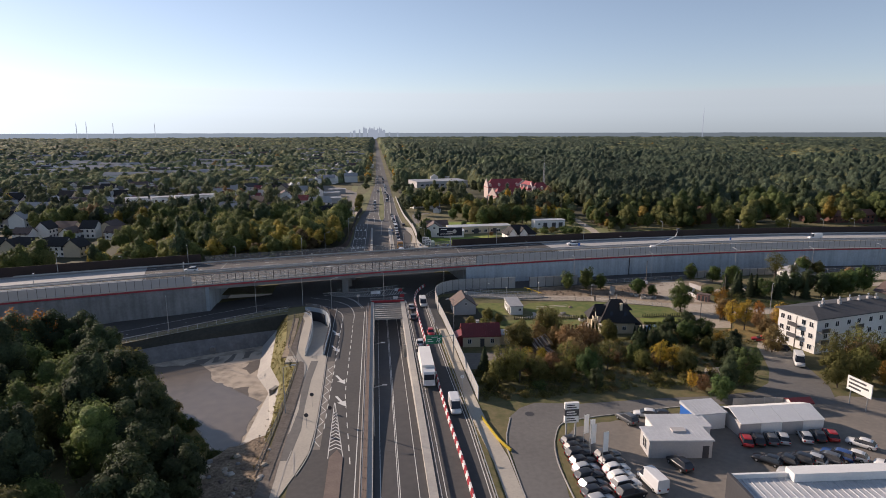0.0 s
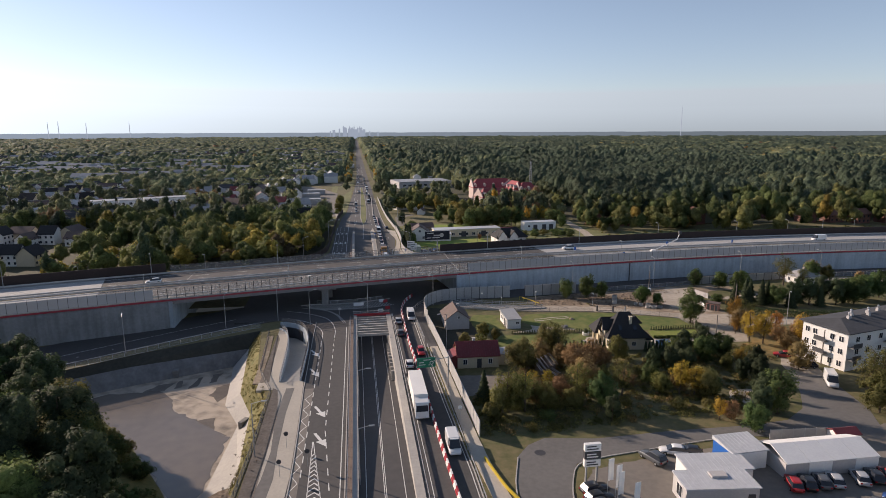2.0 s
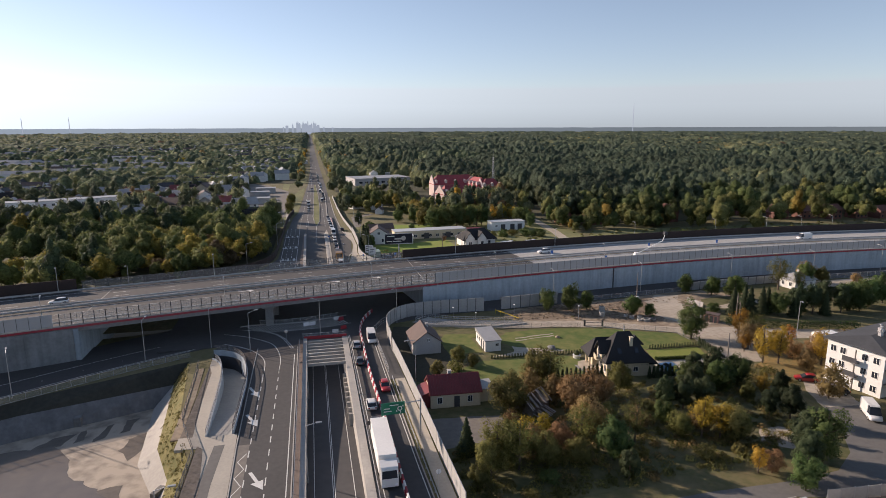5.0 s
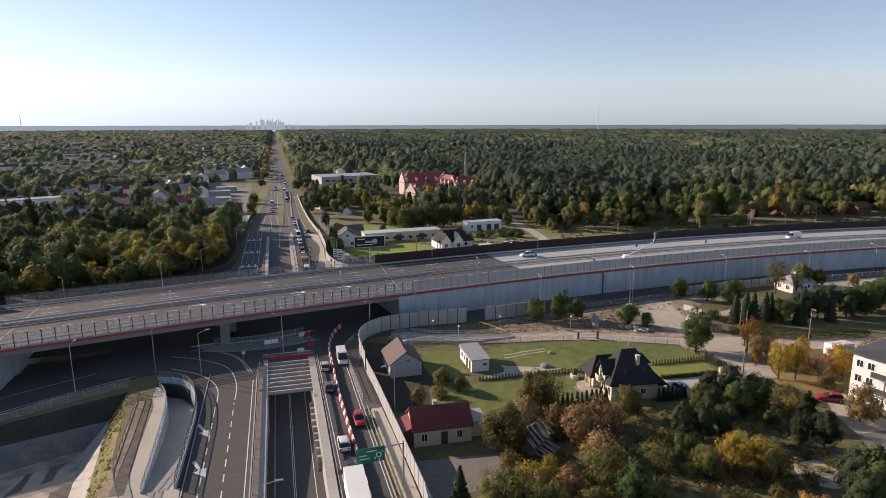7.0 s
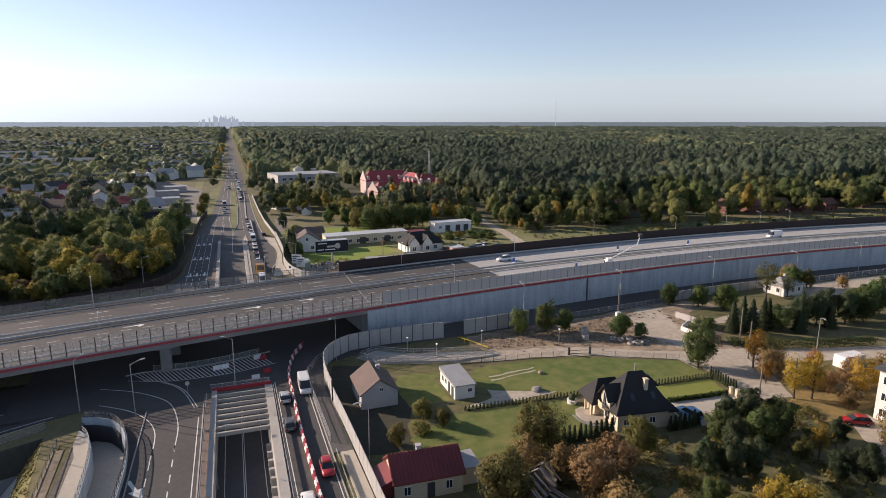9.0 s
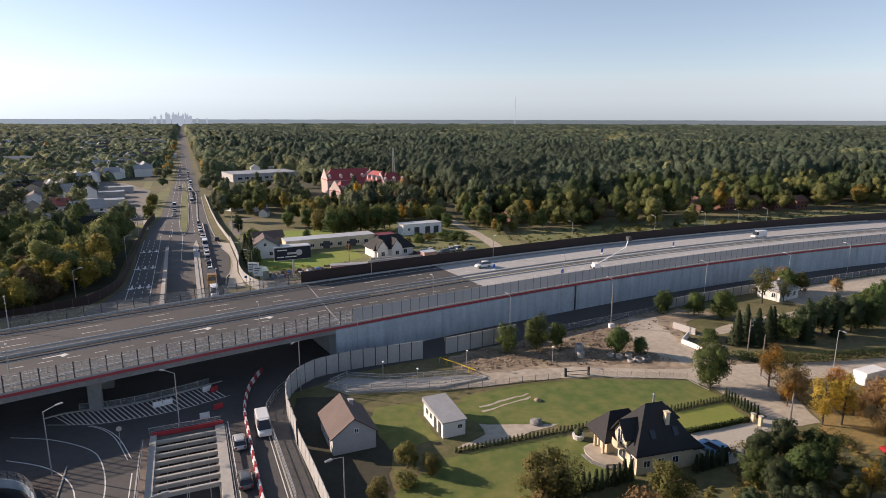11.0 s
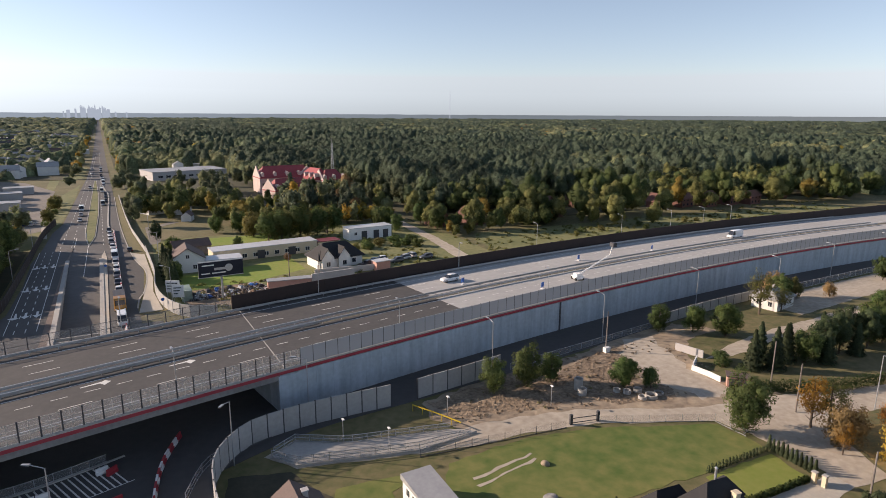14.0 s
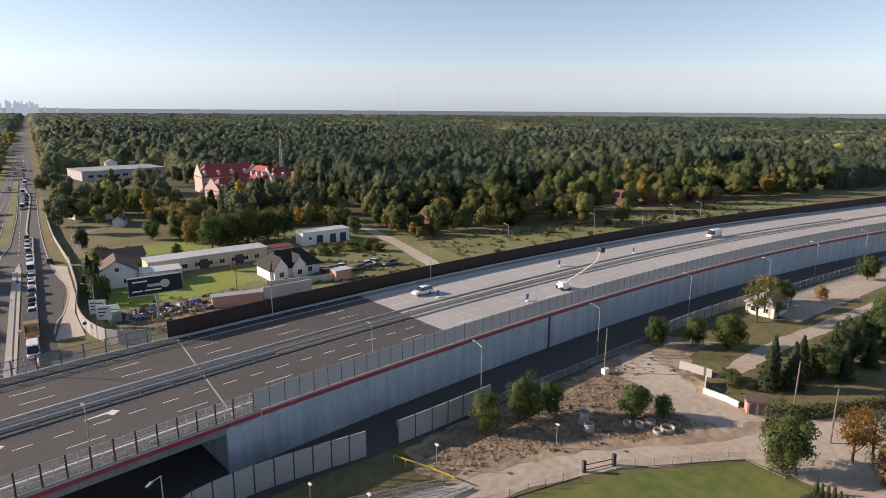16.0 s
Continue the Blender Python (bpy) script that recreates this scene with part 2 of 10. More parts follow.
YELLOW = mat("yellow_paint", (0.55, 0.40, 0.03), None, 0.5)
ACRYL = glass_mat("acrylic", (0.33, 0.35, 0.375), 0.82, 0.3)
MESH_INFILL = glass_mat("mesh_infill", (0.62, 0.60, 0.57), 0.14, 0.6)
WIRE_MESH = glass_mat("wire_mesh", (0.30, 0.30, 0.28), 0.08, 0.6)
SCREEN_STEEL = mat("pale_screen_steel", (0.50, 0.475, 0.44), (0.41, 0.39, 0.36), 0.55, 0.5, 3.0, 0, 0.3)
PANE = glass_mat("window_glass", (0.03, 0.035, 0.045), 1.0, 0.08)
RUBBER = mat("rubber", (0.02, 0.02, 0.02), None, 0.9)
BARK = mat("bark", (0.12, 0.09, 0.065), (0.07, 0.055, 0.04), 0.95, 1.0, 6.0, 0.02)
PLASTER_W = mat("white_plaster", (0.74, 0.73, 0.70), (0.66, 0.65, 0.62), 0.85, 0.3, 3.0)
PLASTER_G = mat("grey_plaster", (0.46, 0.44, 0.43), (0.40, 0.385, 0.375), 0.85, 0.3, 3.0)
PLASTER_C = mat("cream_plaster", (0.62, 0.53, 0.38), (0.54, 0.46, 0.33), 0.85, 0.3, 3.0)
HOTEL_WALL = mat("hotel_plaster", (0.54, 0.43, 0.39), (0.46, 0.36, 0.33), 0.85, 0.3, 3.0)
HOTEL_ROOF = mat("hotel_red_tiles", (0.34, 0.06, 0.065), (0.26, 0.05, 0.055), 0.7, 0.4, 3.0, 0.02)
PLASTER_P = mat("pink_plaster", (0.55, 0.30, 0.24), (0.47, 0.26, 0.21), 0.85, 0.3, 3.0)
ROOF_RED = mat("red_sheet_roof", (0.22, 0.04, 0.042), (0.16, 0.032, 0.034), 0.5, 0.4, 3.0, 0.01)
BRICK_DARK = mat("dark_brick_wall", (0.17, 0.075, 0.055), (0.12, 0.055, 0.045), 0.85, 0.4, 3.0)
ROOF_BROWN = mat("brown_tile_roof", (0.135, 0.093, 0.08), (0.10, 0.072, 0.064), 0.8, 0.4, 3.0, 0.03)
ROOF_DARK = mat("dark_tile_roof", (0.022, 0.021, 0.023), (0.015, 0.015, 0.017), 0.85, 0.4, 3.0, 0.02)
ROOF_GREY = mat("grey_sheet_roof", (0.36, 0.36, 0.36), (0.29, 0.29, 0.295), 0.5, 0.3, 2.0, 0.01)
ROOF_WHITE = mat("white_sheet_roof", (0.53, 0.54, 0.555), (0.44, 0.45, 0.465), 0.4, 0.3, 2.0, 0.01)
ROOF_BITUMEN = mat("bitumen_roof", (0.07, 0.072, 0.078), (0.05, 0.052, 0.056), 0.85, 0.2, 1.5)
WOOD = mat("weathered_wood", (0.22, 0.19, 0.17), (0.13, 0.115, 0.10), 0.9, 0.6, 4.0, 0.02)
PALE_BRICK = mat("brown_brick_paving", (0.20, 0.155, 0.13), (0.145, 0.11, 0.095), 0.9, 0.4, 4.0)

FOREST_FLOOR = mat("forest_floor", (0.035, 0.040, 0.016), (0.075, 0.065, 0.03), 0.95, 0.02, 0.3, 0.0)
LEAF_STRAW = leaf_mat("straw_weeds", (0.17, 0.15, 0.04), (0.27, 0.22, 0.08), 0.2, 0.02)
LEAF_GREEN = leaf_mat("leaves_green", (0.066, 0.106, 0.036), (0.132, 0.172, 0.058), 0.3, 0.02, 0.5)
LEAF_OLIVE = leaf_mat("leaves_olive", (0.122, 0.128, 0.038), (0.212, 0.195, 0.066), 0.25, 0.02, 0.5)
LEAF_YELLOW = leaf_mat("leaves_yellow", (0.34, 0.245, 0.040), (0.47, 0.335, 0.055), 0.25, 0.015, 0.5)
LEAF_ORANGE = leaf_mat("leaves_orange", (0.34, 0.150, 0.035), (0.45, 0.225, 0.05), 0.25, 0.02, 0.45)
LEAF_BROWN = leaf_mat("leaves_brown", (0.215, 0.138, 0.062), (0.315, 0.205, 0.095), 0.25, 0.02)
LEAF_PINE = leaf_mat("pine_needles", (0.040, 0.060, 0.030), (0.082, 0.104, 0.047), 0.25, 0.015, 0.4)
# distant foliage: aerial haze is put into these paler, greyer base colours
LEAF_HAZY = leaf_mat("far_leaves_green", (0.160, 0.198, 0.108), (0.236, 0.268, 0.146), 0.2, 0.01, 0.42, 2.2, 0.7)
LEAF_HAZY_OLIVE = leaf_mat("far_leaves_olive", (0.232, 0.246, 0.122), (0.310, 0.314, 0.160), 0.2, 0.01, 0.42, 2.2, 0.7)
LEAF_HAZY_PINE = leaf_mat("far_pine_needles", (0.078, 0.106, 0.066), (0.128, 0.160, 0.096), 0.2, 0.01, 0.3, 2.2, 0.8)
WOOD_GREEN = leaf_mat("wood_leaves_green", (0.105, 0.148, 0.048), (0.205, 0.242, 0.080), 0.3, 0.02, 0.42, 1.0, 1.6)
WOOD_OLIVE = leaf_mat("wood_leaves_olive", (0.165, 0.178, 0.058), (0.290, 0.278, 0.100), 0.25, 0.02, 0.42, 1.0, 1.6)
WOOD_PINE = leaf_mat("wood_pine_needles", (0.052, 0.078, 0.042), (0.105, 0.135, 0.064), 0.25, 0.015, 0.3, 1.0, 1.6)
WOOD_YELLOW = leaf_mat("wood_leaves_yellow", (0.265, 0.200, 0.045), (0.395, 0.285, 0.07), 0.25, 0.02, 0.42, 1.0, 1.6)
WOOD_BROWN = leaf_mat("wood_leaves_brown", (0.15, 0.118, 0.055), (0.23, 0.178, 0.085), 0.25, 0.02, 0.42, 1.0, 1.6)
LEAF_FRESH = leaf_mat("leaves_fresh", (0.070, 0.118, 0.036), (0.138, 0.185, 0.058), 0.2, 0.015, 0.5)

# ---- builders ----
class M:
    """Collects boxes, prisms, tubes and sweeps into one mesh."""

    def __init__(self):
        self.v, self.f = [], []

    def add(self, vs, fs):
        k = len(self.v)
        self.v += [tuple(p) for p in vs]
        self.f += [tuple(i + k for i in q) for q in fs]
        return self

    def box(self, x0, y0, z0, x1, y1, z1):
        return self.prism([(x0, y0), (x1, y0), (x1, y1), (x0, y1)], z0, z1)

    def prism(self, poly, z0, z1):
        n = len(poly)
        a = sum(poly[i - 1][0] * poly[i][1] - poly[i][0] * poly[i - 1][1] for i in range(n))
        if a < 0:
            poly = poly[::-1]
        zs = lambda z, p: z(p) if callable(z) else z
        vs = [(*p[:2], zs(z0, p)) for p in poly] + [(*p[:2], zs(z1, p)) for p in poly]
        fs = [tuple(range(n))[::-1], tuple(range(n, 2 * n))]
        fs += [(i, (i + 1) % n, n + (i + 1) % n, n + i) for i in range(n)]
        return self.add(vs, fs)

    def tube(self, p0, p1, r0, r1=None, n=8):
        p0, p1 = Vector(p0), Vector(p1)
        r1 = r0 if r1 is None else r1
        d = (p1 - p0).normalized()
        a = d.orthogonal().normalized()
        b = d.cross(a)
        vs = []
        for p, r in ((p0, r0), (p1, r1)):
            vs += [p + (a * math.cos(k * math.tau / n) + b * math.sin(k * math.tau / n)) * r for k in range(n)]
        fs = [(i, (i + 1) % n, n + (i + 1) % n, n + i) for i in range(n)]
        fs += [tuple(range(n))[::-1], tuple(range(n, 2 * n))]
        return self.add(vs, fs)

    def sweep(self, path, prof):
        """A closed profile of (metres to the right, height) along a path of (x, y) or (x, y, z)."""
        path = [Vector((*p, 0.0)[:3]) for p in path]
        k, n = len(prof), len(path)
        vs = []
        for i, p in enumerate(path):
            a = path[max(i - 1, 0)]
            c = path[min(i + 1, n - 1)]
            d = Vector((c.x - a.x, c.y - a.y, 0)).normalized()
            r = Vector((d.y, -d.x, 0))
            vs += [(p.x + r.x * o, p.y + r.y * o, p.z + z) for o, z in prof]
        fs = [(i * k + j, i * k + (j + 1) % k, (i + 1) * k + (j + 1) % k, (i + 1) * k + j)
              for i in range(n - 1) for j in range(k)]
        fs += [tuple(range(k))[::-1], tuple(range((n - 1) * k, n * k))]
        return self.add(vs, fs)

    def band(self, path, o0, o1, z0, z1):
        return self.sweep(path, [(o0, z0), (o0, z1), (o1, z1), (o1, z0)])

    def mesh(self, name, material):
        me = bpy.data.meshes.new(name)
        me.from_pydata(self.v, [], self.f)
        bm = bmesh.new()
        bm.from_mesh(me)
        bmesh.ops.recalc_face_normals(bm, faces=bm.faces)
        bm.to_mesh(me)
        bm.free()
        me.materials.append(material)
        return me

    def obj(self, name, material, parent=None, label="", category="", group="", kind="", smooth=False):
        me = self.mesh(name, material)
        if smooth:
            me.polygons.foreach_set("use_smooth", [True] * len(me.polygons))
        ob = new(name, me)
        ob.parent = parent
        return tagged(ob, label, category, group, kind)


def empty(name, m, label, category, group="", kind=""):
    ob = new(name)
    ob.empty_display_size = 0.3
    ob.matrix_basis = m
    return tagged(ob, label, category, group, kind)


def along(path, step, start=0.0):
    """Points and headings at even steps along a path."""
    out, left = [], start
    for a, b in zip(path, path[1:]):
        a, b = Vector((*a, 0.0)[:3]), Vector((*b, 0.0)[:3])
        d = b - a
        s = d.length
        while left <= s:
            out.append((a + d * (left / s), math.degrees(math.atan2(d.y, d.x))))
            left += step
        left -= s
    return out


def right_of(path, off, z=None):
    """The path moved sideways to its right."""
    out, n = [], len(path)
    for i, p in enumerate(path):
        a, c = path[max(i - 1, 0)], path[min(i + 1, n - 1)]
        d = Vector((c[0] - a[0], c[1] - a[1])).normalized()
        out.append((p[0] + d.y * off, p[1] - d.x * off) + ((z,) if z is not None else tuple(p[2:])))
    return out


def smooth_path(pts, n=6):
    """A Catmull-Rom curve through the points."""
    out = []
    for i in range(len(pts) - 1):
        p0, p1, p2, p3 = (Vector((*pts[min(max(j, 0), len(pts) - 1)], 0.0)[:3]) for j in (i - 1, i, i + 1, i + 2))
        for k in range(n):
            t = k / n
            out.append(tuple(0.5 * (2 * p1 + (p2 - p0) * t + (2 * p0 - 5 * p1 + 4 * p2 - p3) * t * t + (3 * p1 - p0 - 3 * p2 + p3) * t ** 3)))
    out.append(tuple(Vector((*pts[-1], 0.0)[:3])))
    return out


def patch(name, pts, z, material, label, depth=0.3, rough=0.45):
    """A sheet of ground with an uneven, worn outline."""
    out = []
    for i, p in enumerate(pts):
        q = pts[(i + 1) % len(pts)]
        d = Vector((q[0] - p[0], q[1] - p[1]))
        n = max(1, int(d.length / 1.3))
        for k in range(n):
            c = Vector(p) + d * (k / n)
            w = noise.noise_vector(Vector((c.x * 0.45, c.y * 0.45, 7.0))) + 0.5 * noise.noise_vector(Vector((c.x * 1.3, c.y * 1.3, 2.0)))
            out.append((c.x + w.x * rough, c.y + w.y * rough))
    return M().prism(out, z - depth, z).obj(name, material, None, label, "ground", kind="structure")

# ---- ground ----
TROUGH = (-9.2, -120.0, 1.0, 177.0)      # the cutting of the underpass, x0 y0 x1 y1
BASIN = (-150.0, 74.0, -25.0, 132.0)     # the low land round the drainage basin
BASIN_N = (-150.0, 132.0, -28.2, 192.0)
RAMP = (-28.2, 134.0, -19.2, 174.0)
NTROUGH = (-9.6, 236.0, -0.4, 322.0)
HOLES = [TROUGH, BASIN, BASIN_N, RAMP, NTROUGH]
xs = sorted({-4800, 4800, *(h[0] for h in HOLES), *(h[2] for h in HOLES)})
ys_ = sorted({-1500, 4800, *(h[1] for h in HOLES), *(h[3] for h in HOLES)})
g = M()
for x0, x1 in zip(xs, xs[1:]):
    for y0, y1 in zip(ys_, ys_[1:]):
        cx, cy = (x0 + x1) / 2, (y0 + y1) / 2
        if not any(h[0] < cx < h[2] and h[1] < cy < h[3] for h in HOLES):
            g.add([(x0, y0, 0), (x1, y0, 0), (x1, y1, 0), (x0, y1, 0)], [(0, 1, 2, 3)])
g.obj("ground", GRASS, None, "dry autumn grass and scrub land", "ground", kind="structure")

# drainage basin with concrete slopes
FLOOR_Z, LEDGE_Z = -7.0, -5.0
basin_floor = [(-70.0, 148.8), (-60.2, 153.7), (-39.0, 162.2), (-36.6, 140.3), (-32.2, 130.3), (-33.2, 108.3), (-35.5, 100.1), (-40.8, 109.8), (-51.1, 126.2)]
basin_ledge = [(-73.7, 149.9, -3.5), (-60.9, 156.4, -3.4), (-35.6, 165.4, -3.6), (-33.5, 141.2), (-29.8, 130.9), (-28.1, 107.3), (-30.1, 92.0), (-43.9, 105.5), (-54.7, 123.6)]
basin_rim = [(-78, 149.5, -1.8), (-59, 160.5, -1.5), (-33, 169.5, -0.3), (-29.2, 138, 0), (-25.6, 127, 0), (-25.8, 107, 0), (-26.5, 82, 0), (-47, 97, 0), (-58, 117, 0)]


def at_z(p, z):
    return (p[0], p[1], p[2] if len(p) > 2 else z)


def ring_band(m, lower, zl, upper, zu):
    n = len(lower)
    m.add([at_z(p, zl) for p in lower] + [at_z(p, zu) for p in upper], [(i, (i + 1) % n, n + (i + 1) % n, n + i) for i in range(n)])
    return m


M().prism(basin_floor, FLOOR_Z - 0.3, FLOOR_Z).obj("basin_floor", MUD, None, "drying muddy floor of a drainage basin", "ground", kind="structure")
patch("basin_water", [(-69.0, 146.7), (-63.4, 149.7), (-53.1, 149.8), (-49.5, 146.2), (-46.5, 139.0), (-39.3, 131.9), (-32.8, 125.7), (-33.4, 109.3), (-35.7, 100.6), (-41.0, 110.6), (-51.5, 126.7)], FLOOR_Z + 0.03, WATER,
      "shallow murky water in the basin", 0.2, 1.0)
def ring_part(lower, zl, upper, zu, picks):
    m_ = M()
    n = len(lower)
    for i in picks:
        k = (i + 1) % n
        m_.add([at_z(lower[i], zl), at_z(lower[k], zl), at_z(upper[k], zu), at_z(upper[i], zu)], [(0, 1, 2, 3)])
    return m_


ring_part(basin_floor, FLOOR_Z, basin_ledge, LEDGE_Z, (6, 7, 8)).obj("overgrown_slope", BANK, None, "overgrown dark slope below the wood", "slope", kind="structure")
ring_part(basin_floor, FLOOR_Z, basin_ledge, LEDGE_Z, (0, 1)).obj("basin_slope_north", CONC_SHADED, None, "damp grey concrete slope of the basin", "slope", kind="structure")
ring_part(basin_floor, FLOOR_Z, basin_ledge, LEDGE_Z, (2, 3, 4, 5)).obj("basin_slope", CONC, None, "pale concrete slope of the basin", "slope", kind="structure")
ring_part(basin_ledge, LEDGE_Z, basin_rim, 0.0, (0, 1)).obj("basin_bank_north", SHADED_BANK, None, "dark damp grass bank of the basin", "slope", kind="structure")
ring_part(basin_ledge, LEDGE_Z, basin_rim, 0.0, (2, 3, 4, 5, 6, 7, 8)).obj("basin_bank", BANK, None, "weedy grass bank round the basin", "slope", kind="structure")
for pts in ([(-42, 133), (-37.5, 134.5), (-36, 129), (-33.5, 126.5), (-37, 125), (-41, 129)], [(-40, 150), (-37.6, 152), (-37, 145), (-38.6, 142), (-41, 146)], [(-46, 156.5), (-44.6, 157), (-44.9, 152), (-46.2, 150)],
            [(-50, 154.8), (-48.6, 155.4), (-48.7, 151.5), (-49.7, 150.4)], [(-43, 158), (-40.8, 158.8), (-41.4, 153.5), (-42.6, 152.4)], [(-54, 153), (-51, 154.2), (-52, 150.2), (-57, 148.6)]):
    patch("wet_mud", pts, FLOOR_Z + 0.02, MUD_WET, "dark wet patch on the drying mud", rough=0.8)
M().prism([(-26.2, -100), (-23.6, -100), (-22.9, 100), (-22.6, 118), (-24.0, 130), (-25.0, 131), (-25.0, 108)], -0.1, 0.136).obj("dirt_strip", DIRT, None, "strip of dark dirt and gravel by the fence", "ground", kind="structure")
outer = [(-150, 192, -2.6), (-62, 192, -1.5), (-28.2, 192, -0.06), (-28.2, 134, 0), (-25, 131, 0), (-25, 107, 0), (-25, 74, 0), (-60, 74, 0), (-150, 74, 0)]
ring_band(M(), basin_rim, 0.0, outer, 0.0).obj("basin_shoulder", GRASS_WILD, None, "rough grass beside the basin", "ground", kind="structure")
M().box(-51.9, 157.0, -7.0, -50.7, 158.6, -5.2).obj("basin_outlet", CONC_DARK, None, "small concrete outlet box in the slope", "outlet")
M().prism([(-31.5, 127.6), (-30.5, 129.7), (-29.6, 129.3), (-30.7, 127.2)], -6.6, -4.95).obj("basin_inlet", CONC_DARK, None, "dark inlet grating in the slope", "outlet")

# ---- main road, south side ----
ROADZ = 0.05


def road(name, poly, material=ASPHALT, z=ROADZ, label="dark asphalt road"):
    return M().prism(poly, z - 0.25, z).obj(name, material, None, label, "road", kind="structure")


road("road_west", [(-18.9, -100), (-10.1, -100), (-10.4, 174), (-19.2, 160)])
road("road_west_bay", [(-22.0, -100), (-18.9, -100), (-18.9, 112), (-20.6, 100)], ASPHALT, 0.046)
road("road_east", [(1.9, -100), (9.0, -100), (8.9, 96), (8.2, 119), (7.6, 150), (7.2, 180), (0.9, 180), (1.6, 100)])
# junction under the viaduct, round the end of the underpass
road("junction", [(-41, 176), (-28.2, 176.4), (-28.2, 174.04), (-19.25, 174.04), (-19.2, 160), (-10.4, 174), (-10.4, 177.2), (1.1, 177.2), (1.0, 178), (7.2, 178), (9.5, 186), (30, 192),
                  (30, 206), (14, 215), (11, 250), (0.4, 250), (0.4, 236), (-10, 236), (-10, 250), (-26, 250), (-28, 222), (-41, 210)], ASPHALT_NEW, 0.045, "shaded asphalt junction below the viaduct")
svc_w = smooth_path([(-150, 112, -2.3), (-130, 124, -2.2), (-100, 143, -2.0), (-77, 158, -1.7), (-58, 169.5, -1.3), (-42, 176.5, -0.5), (-32, 180, -0.02)])
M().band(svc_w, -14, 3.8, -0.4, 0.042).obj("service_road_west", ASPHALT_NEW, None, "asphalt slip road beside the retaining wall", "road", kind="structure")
svc_e = smooth_path([(8, 186), (25, 191.5), (45, 193), (75, 195.5), (110, 199.5), (150, 201.5), (220, 201.5), (330, 193)])
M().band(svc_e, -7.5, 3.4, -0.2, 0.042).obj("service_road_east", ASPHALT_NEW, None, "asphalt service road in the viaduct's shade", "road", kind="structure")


def line(m, path, width, z, dash=None, gap=0.0, off=0.0):
    """Painted line along a path, whole or in dashes."""
    p = right_of(path, off) if off else path
    if dash is None:
        m.band(p, -width / 2, width / 2, z - 0.02, z + 0.004)
        return m
    for (pt, ang) in along(p, dash + gap):
        a = radians(ang)
        d = Vector((math.cos(a), math.sin(a), 0)) * dash
        q = pt + d
        m.band([tuple(pt), tuple(q)], -width / 2, width / 2, z - 0.02, z + 0.004)
    return m


def arrow(m, x, y, z, ang, s=1.0, bend=0):
    """A painted lane arrow that points along the angle."""
    shape = [(-2.2, -0.22), (0.3, -0.22), (0.3, -0.8), (2.3, 0.0), (0.3, 0.8), (0.3, 0.22), (-2.2, 0.22)]
    if bend:
        shape = [(-2.4, -0.12), (0.5, -0.12), (1.0, -0.9 * bend - 0.3), (2.2, -0.2 * bend), (1.4, 0.8), (0.9, 0.45), (-2.4, 0.14)]
    c, si = math.cos(radians(ang)), math.sin(radians(ang))
    m.prism([(x + s * (px * c - py * si), y + s * (px * si + py * c)) for px, py in shape], z - 0.02, z + 0.005)
    return m


W2 = [(-16.9, 98), (-16.9, 158)]
line(M(), [(-11.9, 86), (-13.9, 112), (-13.9, 158)], 0.16, ROADZ, 2.0, 2.0).obj("lane_marking", WHITE_LINE, None, "white dashed lane line", "road marking", kind="structure")
line(M(), W2, 0.16, ROADZ, 2.0, 2.0).obj("lane_marking", WHITE_LINE, None, "white dashed lane line", "road marking", kind="structure")
m = M()
line(m, [(-10.9, -100), (-11.0, 168)], 0.14, ROADZ)
line(m, [(-18.6, -100), (-18.6, 60)], 0.14, ROADZ)
line(m, smooth_path([(-13.95, 158), (-13.9, 166), (-15.2, 173.2), (-17.4, 177.4), (-22.4, 182.0), (-28, 185)]), 0.15, ROADZ)
line(m, smooth_path([(-16.95, 156), (-17.0, 164), (-18.6, 169.5), (-22.0, 174.2), (-27, 178)]), 0.15, ROADZ)
line(m, [(2.4, -100), (2.2, 100), (1.6, 178)], 0.12, ROADZ)
line(m, [(8.6, -100), (8.5, 96), (7.8, 119), (7.2, 150), (6.8, 178)], 0.12, ROADZ)
m.obj("edge_marking", WHITE_LINE, None, "white edge lines of the carriageways", "road marking", kind="structure")
for ax, ay in ((-18.0, 149.8), (-17.4, 138.2), (-15.2, 119.4), (-14.6, 109.0)):
    arrow(M(), ax, ay, ROADZ, -66, 1.15).obj("lane_arrow", WHITE_LINE, None, "white painted lane arrow on asphalt", "road marking", "lane arrows", kind="structure")
# hatched wedge and zigzag bus stop lines
m = M()
line(m, [(-15.5, 88), (-15.75, 108.4)], 0.13, ROADZ)
line(m, [(-13.1, 88), (-15.65, 108.4)], 0.13, ROADZ)
for k in range(12):
    y = 90.5 + k * 1.2
    w = (108.4 - y) / 18.4
    m.band([(-15.5 - 0.2 * (1 - w), y), (-15.55 + w * 1.15, y + 0.9), (-15.55 + w * 2.2, y)], -0.13, 0.13, ROADZ - 0.02, ROADZ + 0.004)
m.obj("hatched_wedge", WHITE_LINE, None, "white hatched wedge between lanes", "road marking", kind="structure")
m = M()
zz = [(-18.3 if k % 2 else -17.2, 92 + k * 2.2) for k in range(17)]
line(m, zz, 0.14, ROADZ)
m.obj("zigzag_marking", WHITE_LINE, None, "white zigzag bus stop marking", "road marking", kind="structure")
M().prism([(-20.3, 91), (-17.0, 91), (-17.0, 130), (-18.9, 130)], -0.1, ROADZ + 0.003).obj("bus_bay", ASPHALT_OLD, None, "pale grey worn bus stop bay", "road", kind="structure")

